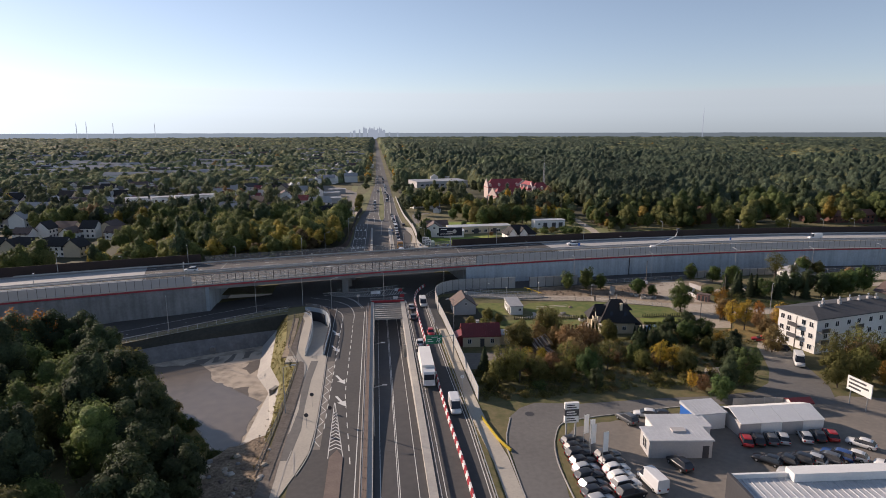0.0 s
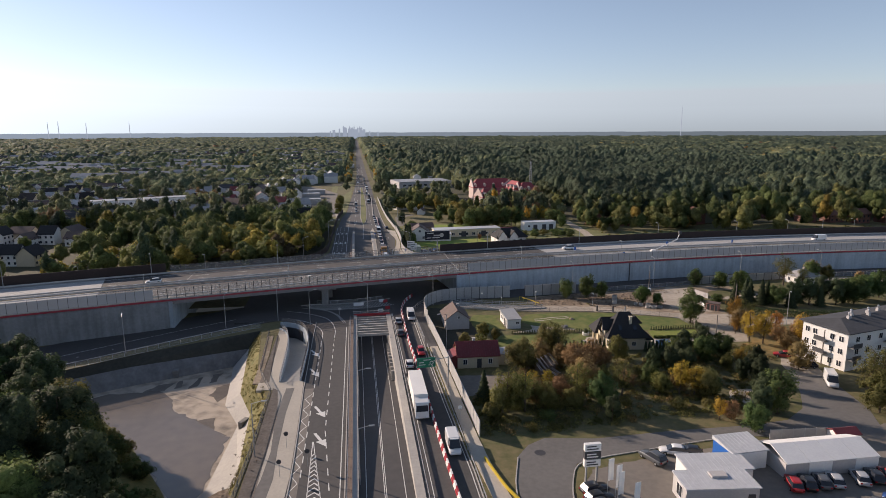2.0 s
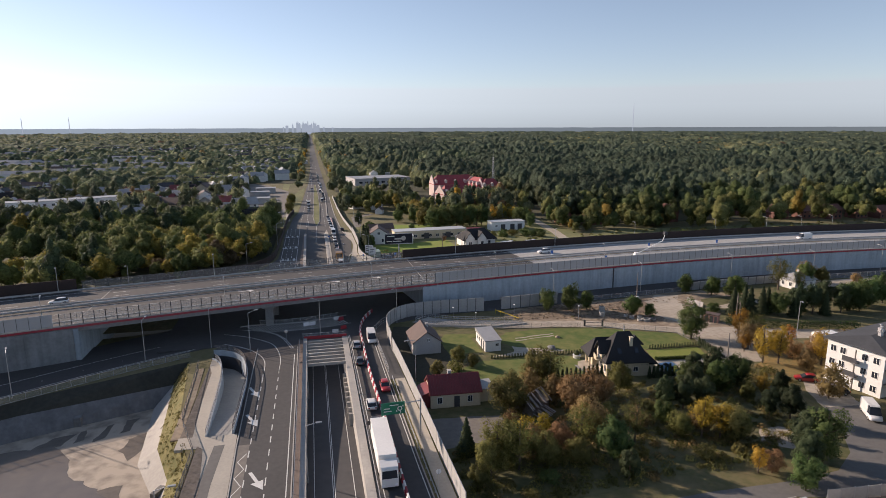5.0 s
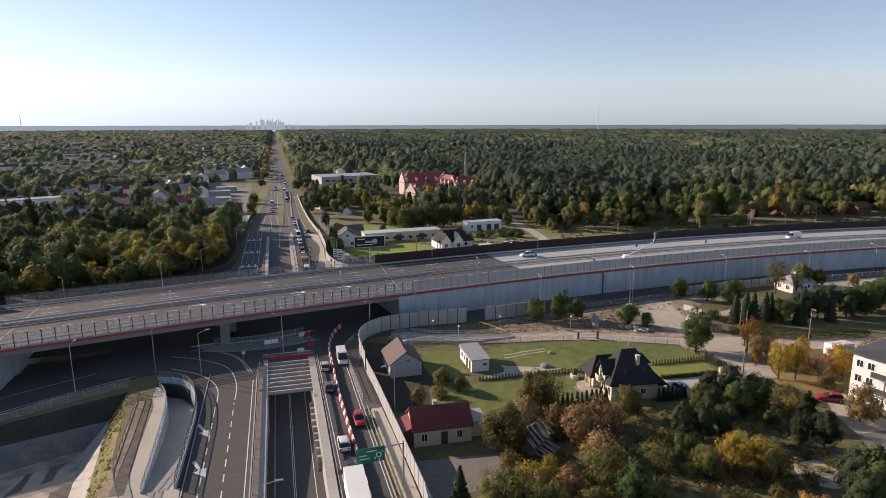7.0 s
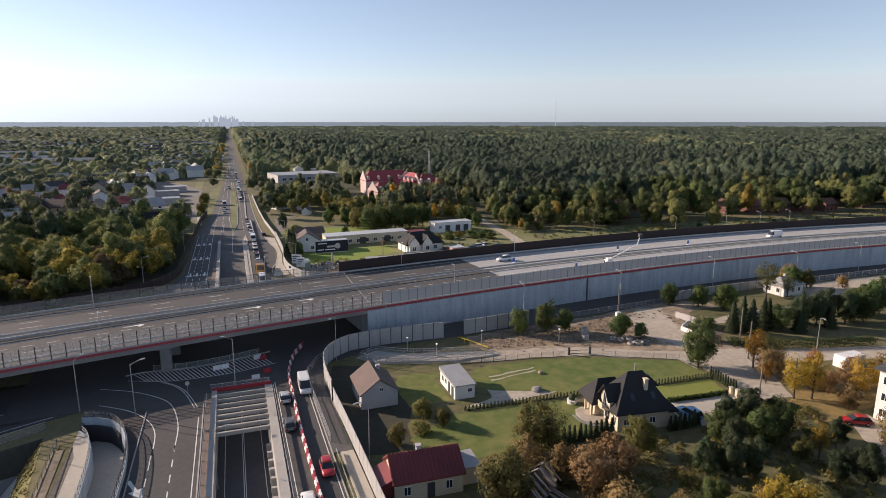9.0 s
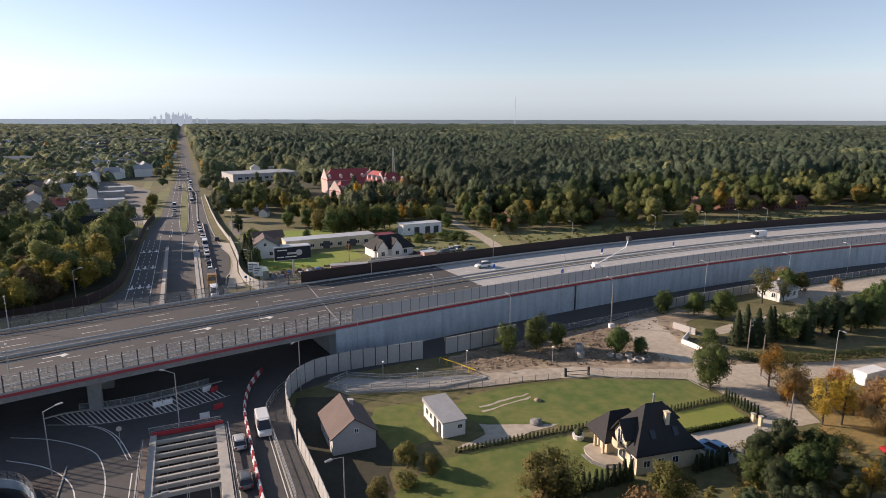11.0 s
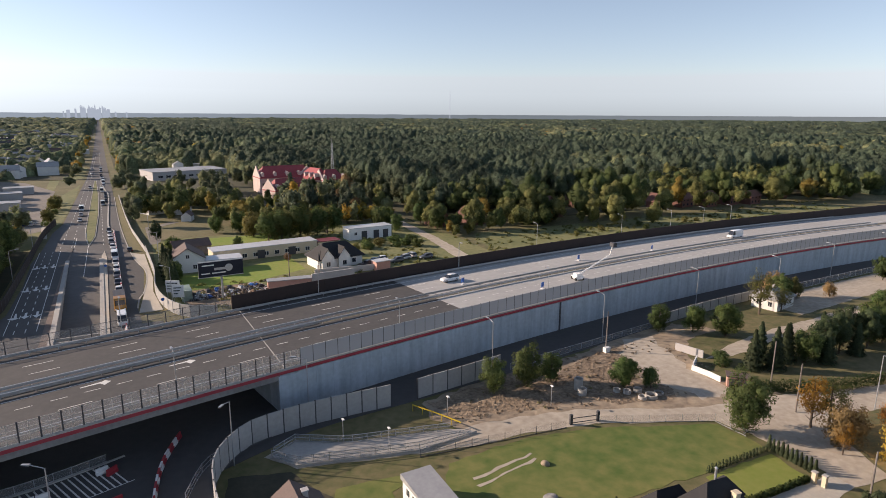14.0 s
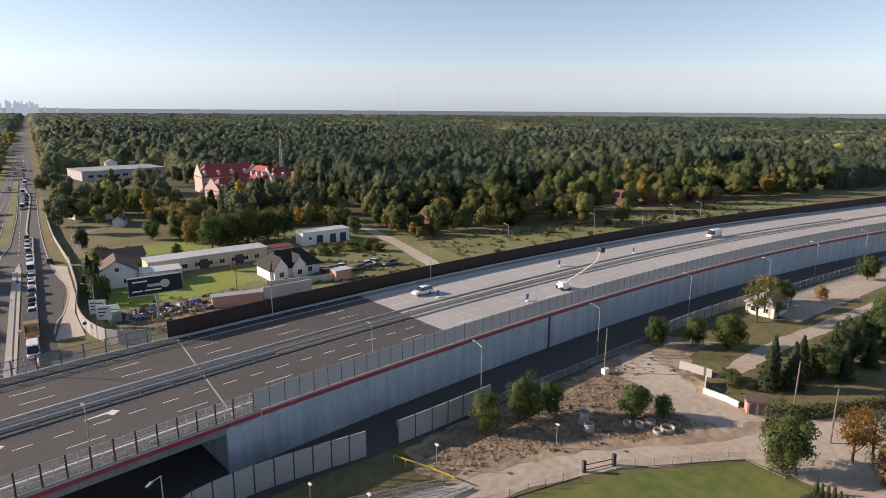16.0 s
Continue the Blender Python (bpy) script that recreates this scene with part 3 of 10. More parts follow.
M().prism([(-15.3, -100), (-12.9, -100), (-13.1, 88), (-14.2, 90.5), (-15.3, 88)], -0.1, 0.16).obj("road_island", PALE_BRICK, None, "brown brick-paved traffic island", "median", kind="structure")

# kerbs and footways
def kerb(path, off=0.0, label="pale concrete kerb"):
    p = right_of(path, off) if off else path
    return M().band(p, -0.09, 0.09, -0.2, 0.15).obj("kerb", CONC, None, label, "kerb", kind="structure")


kerb([(-19.0, 130), (-19.15, 160), (-19.15, 173)])
kerb(smooth_path([(-22.1, -100), (-22.1, 76), (-20.0, 83.5), (-18.6, 90), (-18.3, 98), (-18.5, 112), (-19.0, 130)]))
kerb([(-10.05, -100), (-10.35, 173)])
kerb([(9.1, -100), (9.0, 96), (8.3, 119), (7.7, 150), (7.3, 176)])
CYCLE_PATH = [(-24.2, 88), (-22.6, 98), (-22.2, 106), (-23.0, 119.5), (-22.4, 130.6), (-20.8, 130.6), (-21.3, 119.5), (-21.2, 107), (-20.8, 98), (-21.6, 88)]
footway_w = [(-25.0, -100), (-22.3, -100), (-22.3, 76), (-20.2, 83.5), (-18.75, 90), (-18.45, 98), (-18.65, 112), (-19.15, 130), (-19.3, 133.9), (-25.5, 133.9), (-23.6, 126), (-24.2, 100)]
M().prism(footway_w, -0.2, 0.12).obj("footway_west", PAVING, None, "pale sandy paved footway", "pavement", kind="structure")
M().prism(CYCLE_PATH, -0.1, 0.128).obj("cycle_path", ASPHALT_SIDE, None, "dark asphalt cycle path beside the footway", "path", kind="structure")
M().prism([(10.6, -100), (12.9, -100), (13.1, 60), (13.2, 85), (12.0, 97), (11.6, 106), (11.3, 120), (11.0, 140), (10.4, 160), (10.2, 172), (8.6, 172), (8.8, 150), (9.3, 120), (9.5, 100), (10.6, 84)],
          -0.2, 0.12).obj("footway_east", PAVING, None, "pale paved footway beside the road", "pavement", kind="structure")

# ---- underpass cutting ----
TROUGH_FALL = [(-200, -0.03), (70, -0.03), (89, -0.5), (110, -1.25), (125, -1.9), (142, -2.8), (177, -4.9), (240, -5.4)]


def trough_z(y):
    for (a, za), (b, zb) in zip(TROUGH_FALL, TROUGH_FALL[1:]):
        if a <= y <= b:
            return za + (zb - za) * (y - a) / (b - a)


m = M()
yy = [-118, -60, 0, 40, 70, 90, 110, 130, 150, 176, 200]
m.sweep([(-4.4, y, trough_z(y)) for y in yy], [(-3.9, -0.3), (-3.9, 0), (4.5, 0), (4.5, -0.3)])
m.obj("underpass_road", ASPHALT_NEW, None, "dark asphalt underpass carriageway", "road", kind="structure")
m = M()
line(m, [(-4.6, y, trough_z(y)) for y in yy], 0.1, 0.004)
line(m, [(-7.2, y, trough_z(y)) for y in yy], 0.1, 0.004)
line(m, [(-1.6, y, trough_z(y)) for y in yy], 0.1, 0.004)
line(m, [(-4.35, y, trough_z(y)) for y in yy], 0.1, 0.004)
m.obj("underpass_marking", WHITE_LINE, None, "white lines in the underpass", "road marking", kind="structure")
yw = [-118, -60, 0, 60, 100, 140, 177]
M().band([(-8.75, y) for y in yw], -0.45, 0.45, -7.0, 0.35).obj("cutting_wall_west", CONC, None, "pale concrete wall of the cutting", "wall", kind="structure")
M().sweep([(0.35, y) for y in yw], [(-0.6, 0.25), (-1.0, -7.0), (0.7, -7.0), (0.7, 0.25)]).obj("cutting_wall_east", CONC, None, "sunlit pale concrete wall of the cutting", "wall", kind="structure")
# buttresses in rows low on the sunlit wall
br = M().box(-0.35, -0.25, 0, 0.35, 0.25, 2.4).mesh("pilaster", CONC)
pil = empty("wall_pilasters", pose(0, 0, 0), "row of concrete pilasters on the cutting wall", "pilaster")
for k in range(9):
    ob = new("pilaster", br)
    ob.parent = pil
    ob.matrix_basis = pose(-0.75, 138 + k * 2.6, trough_z(138 + k * 2.6) - 0.2)
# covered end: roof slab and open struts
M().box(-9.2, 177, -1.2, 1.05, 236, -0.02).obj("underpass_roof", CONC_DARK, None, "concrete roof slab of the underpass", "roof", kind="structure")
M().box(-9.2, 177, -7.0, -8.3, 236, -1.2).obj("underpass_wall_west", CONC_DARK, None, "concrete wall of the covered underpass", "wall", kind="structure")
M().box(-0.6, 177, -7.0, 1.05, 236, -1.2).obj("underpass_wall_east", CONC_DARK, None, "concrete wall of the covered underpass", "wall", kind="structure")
strut = M().box(-8.3, -0.2, -0.6, -0.25, 0.2, 0.0).mesh("strut", CONC)
for k in range(8):
    ob = tagged(new("strut_beam", strut), "pale concrete strut across the cutting", "beam", "struts over the cutting")
    ob.matrix_basis = pose(0, 161.4 + k * 2.0, 0.2)
M().box(-9.0, 177.0, 0.05, 0.9, 177.2, 0.75).obj("red_banner", RED, None, "red banner along the head of the cutting", "banner")

M().prism([(-28.3, 130.6), (-24.9, 130.4), (-24.9, 134.2), (-28.3, 134.3)], -0.4, 0.075).obj("path_corner", PAVING, None, "pale paved corner of the path", "pavement", kind="structure")
M().prism([(7.8, 150), (10.7, 150), (10.2, 166), (10.4, 178), (12.0, 183.4), (16.0, 187.8), (20.0, 189.2), (20.0, 190.6), (14.0, 189.6), (9.0, 184.6), (7.5, 178)], -0.2, 0.135).obj("footway_corner", ASPHALT_MID, None, "grey asphalt footway between railing and barrier", "pavement", kind="structure")

# ---- bike ramp down to a small tunnel ----
ramp_mid = smooth_path([(-22.0, 133, 0.05), (-22.1, 145, -1.2), (-22.3, 155, -2.2), (-23.4, 163, -2.9), (-25.9, 168.4, -3.2), (-28.2, 170.6, -3.3)])
M().band(ramp_mid, -2.45, 2.45, -0.4, 0).obj("bike_ramp", CONC, None, "pale concrete bicycle ramp into a tunnel", "ramp", kind="structure")
M().prism([(-19.3, 133.9), (-19.25, 174), (-28.15, 174), (-28.15, 172.8), (-26, 172.2), (-23.2, 169.9), (-21.0, 164.9), (-19.75, 156), (-19.8, 134)], -4, 0.05).obj("ramp_bank_east", DARK_STRIP, None, "dark planted strip above the ramp", "pavement", kind="structure")
M().prism([(-26.2, 134), (-24.2, 134), (-24.55, 148), (-24.9, 157), (-25.6, 163), (-26.8, 167), (-28.15, 169), (-28.15, 165), (-27.2, 161), (-26.9, 148)], -4, 0.08).obj("footway_ramp", PAVING, None, "pale paved path beside the ramp", "pavement", kind="structure")
# dark end panel stands in for the unlit inside of the tunnel
M().box(-28.5, 168.4, -4, -28.2, 173, -0.05).obj("tunnel_mouth", STEEL_DARK, None, "dark mouth of the ramp's tunnel", "tunnel", kind="structure")
wall_r = smooth_path([(-19.95, 134), (-19.85, 145), (-19.9, 156), (-21.1, 164.8), (-23.3, 169.7), (-26.1, 171.9), (-28.4, 172.6)])
wall_l = smooth_path([(-24.1, 134), (-24.4, 148), (-24.8, 157), (-25.5, 163), (-26.7, 166.8), (-28.1, 168.8)])
M().band(wall_r, -0.17, 0.17, -4, 0.75).obj("ramp_wall_east", CONC_WALL, None, "curved concrete parapet of the ramp", "wall", kind="structure")
# dark band on the parapet wall, painted as the shaded tunnel opening
M().band(right_of([p for p in wall_r if p[1] > 167.2], -0.26), -0.08, 0.08, -4, -0.45).obj("tunnel_mouth", STEEL_DARK, None, "dark mouth of the ramp's tunnel", "tunnel", kind="structure")
M().prism([(-28.14, 134.1), (-26.2, 134.1), (-26.9, 148), (-27.2, 161), (-28.14, 165)], -4, 0.07).obj("dirt_strip", DIRT, None, "strip of dark dirt beside the path", "ground", kind="structure")
M().band(wall_l, -0.15, 0.15, -4, 0.35).obj("ramp_wall_west", CONC_WALL, None, "concrete side wall of the ramp", "wall", kind="structure")
M().band([(-28.6, 134), (-28.9, 150), (-29.6, 164)], -0.9, 0.5, -0.2, 0.03).obj("soil_strip", SOIL, None, "strip of dark bare soil by the path", "ground", kind="structure")
M().prism([(-10.4, -100), (-9.2, -100), (-9.2, 176.8), (-10.4, 176.8)], -0.3, 0.08).obj("cutting_verge_west", PALE_BRICK, None, "narrow brown paved strip beside the cutting", "pavement", kind="structure")
M().prism([(1.0, -100), (1.9, -100), (1.6, 100), (1.0, 177)], -0.3, 0.08).obj("cutting_verge_east", ASPHALT_MID, None, "narrow grey strip beside the cutting", "pavement", kind="structure")

# ---- viaduct and embankment of the motorway ----
DECK_Z = 7.0
DECK_W = 32.6


def south_edge(x):
    u = max(min(x / 100, 2.2), -1.1)
    y = 190.96 + 19.849 * u - 5.131 * u * u - 0.385 * u ** 3
    if x / 100 < -1.1:
        y += (x / 100 + 1.1) * 29.7
    if x / 100 > 2.2:
        y -= (x / 100 - 2.2) * 8.3
    return y


def edge_part(x0, x1, step=6.0):
    n = max(2, round((x1 - x0) / step))
    return [(x0 + (x1 - x0) * k / n, south_edge(x0 + (x1 - x0) * k / n)) for k in range(n + 1)]


BR0, BR1 = -57.0, 23.0      # the span between the abutments
JOINT = 63.0                # asphalt ends, concrete pavement begins
X0, X1 = -330.0, 420.0
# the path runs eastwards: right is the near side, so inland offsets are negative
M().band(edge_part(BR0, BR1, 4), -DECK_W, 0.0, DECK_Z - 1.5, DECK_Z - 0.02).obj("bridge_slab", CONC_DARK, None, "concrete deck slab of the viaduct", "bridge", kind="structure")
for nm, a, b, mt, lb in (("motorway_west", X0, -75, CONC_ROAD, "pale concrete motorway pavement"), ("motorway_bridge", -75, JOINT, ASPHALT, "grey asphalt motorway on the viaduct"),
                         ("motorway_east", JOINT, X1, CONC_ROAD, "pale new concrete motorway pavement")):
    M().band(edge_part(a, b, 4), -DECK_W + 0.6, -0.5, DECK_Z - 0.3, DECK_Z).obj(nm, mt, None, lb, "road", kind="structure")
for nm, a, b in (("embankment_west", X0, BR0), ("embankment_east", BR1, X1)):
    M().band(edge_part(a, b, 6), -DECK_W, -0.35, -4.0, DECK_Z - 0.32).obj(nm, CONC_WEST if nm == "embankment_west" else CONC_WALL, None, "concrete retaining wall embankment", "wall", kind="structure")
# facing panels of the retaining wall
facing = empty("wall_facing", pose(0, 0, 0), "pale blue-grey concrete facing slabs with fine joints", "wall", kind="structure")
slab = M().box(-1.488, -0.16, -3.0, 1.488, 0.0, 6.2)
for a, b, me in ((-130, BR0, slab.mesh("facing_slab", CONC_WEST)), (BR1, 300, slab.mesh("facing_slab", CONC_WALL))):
    for p, ang in along(edge_part(a, b, 3), 3.0, 1.5):
        ob = new("facing_slab", me)
        ob.parent = facing
        n = Vector((math.sin(radians(ang)), -math.cos(radians(ang)), 0))
        q = p - n * 0.2
        ob.matrix_basis = pose(q.x, q.y, 0.02, 0, 0, ang)
# dark expansion slot in the wall
e = Vector((84.0, south_edge(84.0)))
M().box(e.x - 0.16, e.y - 0.15, 0, e.x + 0.16, e.y + 0.5, 6.2).obj("wall_slot", STEEL_DARK, None, "dark vertical expansion slot in the wall", "joint", kind="structure")
# red edge band
for a, b in ((X0, BR0), (BR0, BR1), (BR1, X1)):
    M().band(edge_part(a, b, 4), -0.35, 0.14, DECK_Z - 0.62, DECK_Z - 0.16).obj("edge_band", RED_BAND, None, "dark red edge band of the deck", "trim", kind="structure")
M().band(edge_part(X0, X1, 6), -DECK_W - 0.1, -DECK_W + 0.5, DECK_Z - 0.6, DECK_Z + 0.2).obj("edge_band_north", CONC, None, "pale concrete edge beam of the deck", "trim", kind="structure")
# abutments and piers
M().band(edge_part(X0, X1, 4), -0.5, 0.1, DECK_Z - 0.15, DECK_Z + 0.12).obj("edge_beam", CONC, None, "pale concrete edge beam of the deck", "trim", kind="structure")
for nm, x, s in (("abutment_west", BR0, -1), ("abutment_east", BR1, 1)):
    y = south_edge(x)
    M().prism([(x - 0.2 * s, y - 0.1), (x + 3 * s, y + 0.3), (x + 3 * s, y + DECK_W), (x - 0.2 * s, y + DECK_W)], -3.0, DECK_Z - 0.9).obj(nm, CONC_WALL, None, "concrete bridge abutment", "abutment", kind="structure")
for px in (-17.5,):
    for k in range(4):
        y = south_edge(px) + 3 + k * 8.6
        t = empty("bridge_pier", pose(px + 2.0 * k * 0.4, y, 0), "concrete pier under the viaduct", "pier", "bridge piers")
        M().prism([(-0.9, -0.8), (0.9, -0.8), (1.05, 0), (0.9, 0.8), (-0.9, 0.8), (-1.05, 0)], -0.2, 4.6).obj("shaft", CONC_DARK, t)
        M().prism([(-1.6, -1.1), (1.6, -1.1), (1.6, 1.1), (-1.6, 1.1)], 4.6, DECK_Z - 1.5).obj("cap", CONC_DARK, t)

# lane lines on the deck
m = M()
for off in (-3.0, -13.6, -19.2, -29.4):
    line(m, edge_part(-200, 320, 4), 0.2, DECK_Z, None, 0, off)
m.obj("motorway_edge_line", WHITE_LINE, None, "white edge lines of the motorway", "road marking", kind="structure")
for off, dash, gap in ((-6.7, 4.0, 8.0), (-10.3, 2.0, 2.0), (-22.2, 4.0, 8.0), (-25.8, 4.0, 8.0)):
    m = M()
    line(m, edge_part(-200, 200, 3), 0.14, DECK_Z, dash, gap, off)
    m.obj("motorway_lane_line", WHITE_LINE, None, "white dashed motorway lane line", "road marking", kind="structure")
for x in (-21.0, 1.5, 13.0):
    p = right_of(edge_part(x - 3, x + 3, 3), -12.2)
    arrow(M(), p[1][0], p[1][1], DECK_Z, math.degrees(math.atan2(p[2][1] - p[0][1], p[2][0] - p[0][0])), 0.85, 1).obj("deck_arrow", WHITE_LINE, None, "white merging arrow on the motorway", "road marking", "merge arrows", kind="structure")
for x in (BR1 + 1.0, BR0 - 1.0):
    p0 = Vector((x, south_edge(x)))
    M().band([(p0.x, p0.y + 0.5), (p0.x - 0.6, p0.y + DECK_W - 0.6)], -0.1, 0.1, DECK_Z - 0.02, DECK_Z + 0.006).obj("expansion_joint", CONC, None, "pale expansion joint across the deck", "joint", kind="structure")

# median: gravel strip and two guard rails
for a, b in ((-200, BR0), (BR1 + 14, 330)):
    M().band(edge_part(a, b, 5), -17.3, -15.1, DECK_Z - 0.1, DECK_Z + 0.01).obj("median_strip", MEDIAN_GRAVEL, None, "gravel median strip between carriageways", "median", kind="structure")

M().band(edge_part(BR0, BR1 + 14, 4), -17.1, -15.5, DECK_Z - 0.1, DECK_Z + 0.2).obj("median_slab", CONC, None, "raised concrete slab between the guard rails", "median", kind="structure")


def guard_rail(path, off, label="galvanised steel guard rail", step=4.0, h=0.75, z0=None):
    t = empty("guard_rail", pose(0, 0, 0), label, "guard rail", "motorway guard rails")
    p = right_of(path, off, DECK_Z if z0 is None else z0)
    M().sweep(p, [(-0.10, h - 0.42), (-0.18, h - 0.30), (-0.10, h - 0.20), (-0.18, h - 0.10), (-0.10, h), (0.10, h), (0.10, h - 0.42)]).obj("rail", STEEL, t)
    me = M().box(-0.06, -0.05, 0, 0.06, 0.05, h - 0.02).mesh("rail_post", STEEL)
    for q, ang in along(p, step):
        o = new("rail_post", me)
        o.parent = t
        o.matrix_basis = pose(q.x, q.y, q.z, 0, 0, ang)


guard_rail(edge_part(-120, 240, 5), -15.0)
guard_rail(edge_part(-120, 240, 5), -17.4)
guard_rail(edge_part(BR0 - 60, BR1 + 100, 5), -1.4)
guard_rail(edge_part(-110, 240, 5), -30.9)


def fence(name, path, z, h, step, post_mat, panel_mat, label, gap=0.0, pw=0.14, pt=0.08, rails=0, group="", rail_mat=None):
    """Posts and panels along a path; each post and each panel is a part."""
    t = empty(name, pose(0, 0, 0), label, "noise barrier" if "barrier" in name else "fence", group)
    post = M().box(-pw / 2, -pw / 2, 0, pw / 2, pw / 2, h + 0.08).mesh("post", post_mat)
    pan = M().box(-step / 2 + pw / 2, -pt / 2, gap, step / 2 - pw / 2, pt / 2, h).mesh("panel", panel_mat) if panel_mat else None
    pts = along(path, step)
    for k in range(rails):
        up = z + gap + (h - gap) * (k / max(1, rails - 1))
        M().sweep([p for p, a in pts], [(-0.035, up - 0.035), (-0.035, up + 0.035), (0.035, up + 0.035), (0.035, up - 0.035)]).obj("rail", rail_mat or post_mat, t)
    for (p, a), (q, _) in zip(pts, pts[1:]):
        ang = math.degrees(math.atan2(q.y - p.y, q.x - p.x))
        c = (p + q) / 2
        for nm, me, at in (("post", post, p), ("panel", pan, c)):
            if not me:
                continue
            o = new(nm, me)
            o.parent = t
            o.matrix_basis = pose(at.x, at.y, z + at.z, 0, 0, ang)
            if nm == "panel" and panel_mat is ACRYL:
                o.visible_shadow = False      # clear panes: daylight passes
    return t


# near side: clear panels on the walls, mesh screens on the span
fence("noise_barrier", right_of(edge_part(-150, BR0 - 3, 3), -0.1), DECK_Z + 0.12, 2.7, 2.15, STEEL_DARK, ACRYL, "clear grey noise barrier with dark posts", 0.05, 0.10)
fence("screen_fence", right_of(edge_part(BR0 - 3, BR1 + 5, 3), -0.1), DECK_Z + 0.12, 2.5, 1.1, SCREEN_STEEL, MESH_INFILL, "grey mesh safety screen on the viaduct", 0.05, 0.06, 0.03, rails=4)
fence("fence_posts", right_of(edge_part(BR0 - 3, BR1 + 5, 3), -0.1), DECK_Z + 0.12, 2.6, 2.2, STEEL_DARK, None, "dark steel posts of the viaduct screen", 0.05, 0.16)
fence("noise_barrier", right_of(edge_part(BR1 + 3.4, 300, 3), -0.1), DECK_Z + 0.12, 2.7, 2.15, STEEL_DARK, ACRYL, "clear grey noise barrier with dark posts", 0.05, 0.10)
# far side: tall brown barrier beyond the span, railing on it
fence("noise_barrier", right_of(edge_part(27.6, 330, 4), -DECK_W + 0.1), DECK_Z - 0.2, 3.2, 4.0, BROWN_PANEL, BROWN_PANEL, "dark brown ribbed noise barrier", 0.0, 0.2, 0.16)
fence("noise_barrier", right_of(edge_part(-200, -58, 4), -DECK_W + 0.1), DECK_Z - 0.2, 3.4, 4.0, BROWN_PANEL, BROWN_PANEL, "dark brown ribbed noise barrier", 0.0, 0.2, 0.16)
fence("screen_fence", right_of(edge_part(-58, 27.6, 3), -DECK_W + 0.1), DECK_Z, 2.4, 3.0, STEEL_DARK, MESH_THIN, "grey mesh safety screen on the viaduct", 0.05, rails=3)

# ---- main road, north side ----
nl = [(-30, 236), (-23, 256), (-19.4, 270), (-18.6, 296), (-17.6, 343), (-16.4, 376), (-13.9, 397), (-11.8, 470), (-10.0, 540), (-8.2, 600), (-6.8, 760), (-6.2, 1378), (-5.5, 4600)]
nr = [(7.4, 236), (6.6, 266), (8.7, 276), (10.2, 300), (8.4, 316), (7.2, 340), (6.2, 380), (5.9, 430), (6.0, 476), (5.2, 760), (4.5, 1375), (4.2, 4600)]
road("road_north_west", [p for p in nl if p[1] <= 322] + [(-18.9, 322), (-10.0, 322), (-10.0, 236)], ASPHALT, 0.04)
road("road_north_east", [(0.0, 236), (0.0, 322)] + [(8.0, 322)] + [p for p in nr if p[1] <= 316][::-1], ASPHALT, 0.04)
road("road_north", [(-19.2, 322)] + [p for p in nl if p[1] > 322] + [p for p in nr if p[1] > 322][::-1] + [(8.0, 322)], ASPHALT_MID, 0.04, "long straight road to the horizon")
M().sweep([(-5.0, 200, -5.2), (-5.0, 236, -4.4), (-5.0, 262, -2.6), (-5.0, 290, -0.8), (-5.0, 310, -0.1), (-5.0, 324, 0.03)], [(-4, -0.3), (-4, 0), (4.2, 0), (4.2, -0.3)]).obj(
    "underpass_ramp_north", ASPHALT_MID, None, "asphalt ramp rising from the underpass", "road", kind="structure")
M().box(-10.0, 236, -7, -9.0, 322, 0.5).obj("cutting_wall_northwest", CONC, None, "pale concrete wall beside the ramp", "wall", kind="structure")
M().box(-1.0, 236, -7, 0.0, 322, 0.3).obj("cutting_wall_northeast", CONC, None, "pale concrete wall beside the ramp", "wall", kind="structure")
for k in range(5):
    ob = tagged(new("strut_beam", strut), "pale concrete strut across the cutting", "beam", "struts over the cutting")
    ob.matrix_basis = pose(-0.6, 238 + k * 2.4, 0.1)
M().prism([(-11.6, 240), (-10.0, 240), (-9.2, 326), (-8.6, 343), (-10.2, 318)], -0.2, 0.18).obj("median_west", PALE_BRICK, None, "brown brick-paved median", "median", kind="structure")
M().prism([(0.0, 240), (0.75, 240), (1.05, 322), (0.5, 334), (-0.4, 326)], -0.2, 0.16).obj("median_east", PAVING, None, "pale paved median strip", "median", kind="structure")
M().prism([(-3.9, 348), (-2.5, 364), (-1.5, 420), (-1.6, 500), (-2.6, 574), (-3.4, 574), (-4.3, 473), (-5.3, 376), (-4.8, 358)], -0.2, 0.16).obj("median_grass", FIELD, None, "narrow grass median", "median", kind="structure")
M().band([(-4.0, 345.5), (-2.2, 363), (-1.2, 420), (-1.3, 500), (-2.4, 576)], -0.12, 0.12, -0.1, 0.2).obj("kerb", CONC, None, "pale kerb of the grass median", "kerb", kind="structure")
M().band([(-4.2, 346), (-5.2, 358), (-5.6, 376), (-4.6, 473), (-3.6, 576)], -0.12, 0.12, -0.1, 0.2).obj("kerb", CONC, None, "pale kerb of the grass median", "kerb", kind="structure")
M().band(smooth_path([(3.9, 372), (2.2, 384), (2.8, 430), (3.6, 490), (2.0, 520), (1.2, 545), (1.2, 590)]), -0.3, 0.3, -0.1, 0.3).obj("kerb", CONC, None, "pale winding kerb between the lanes", "kerb", kind="structure")
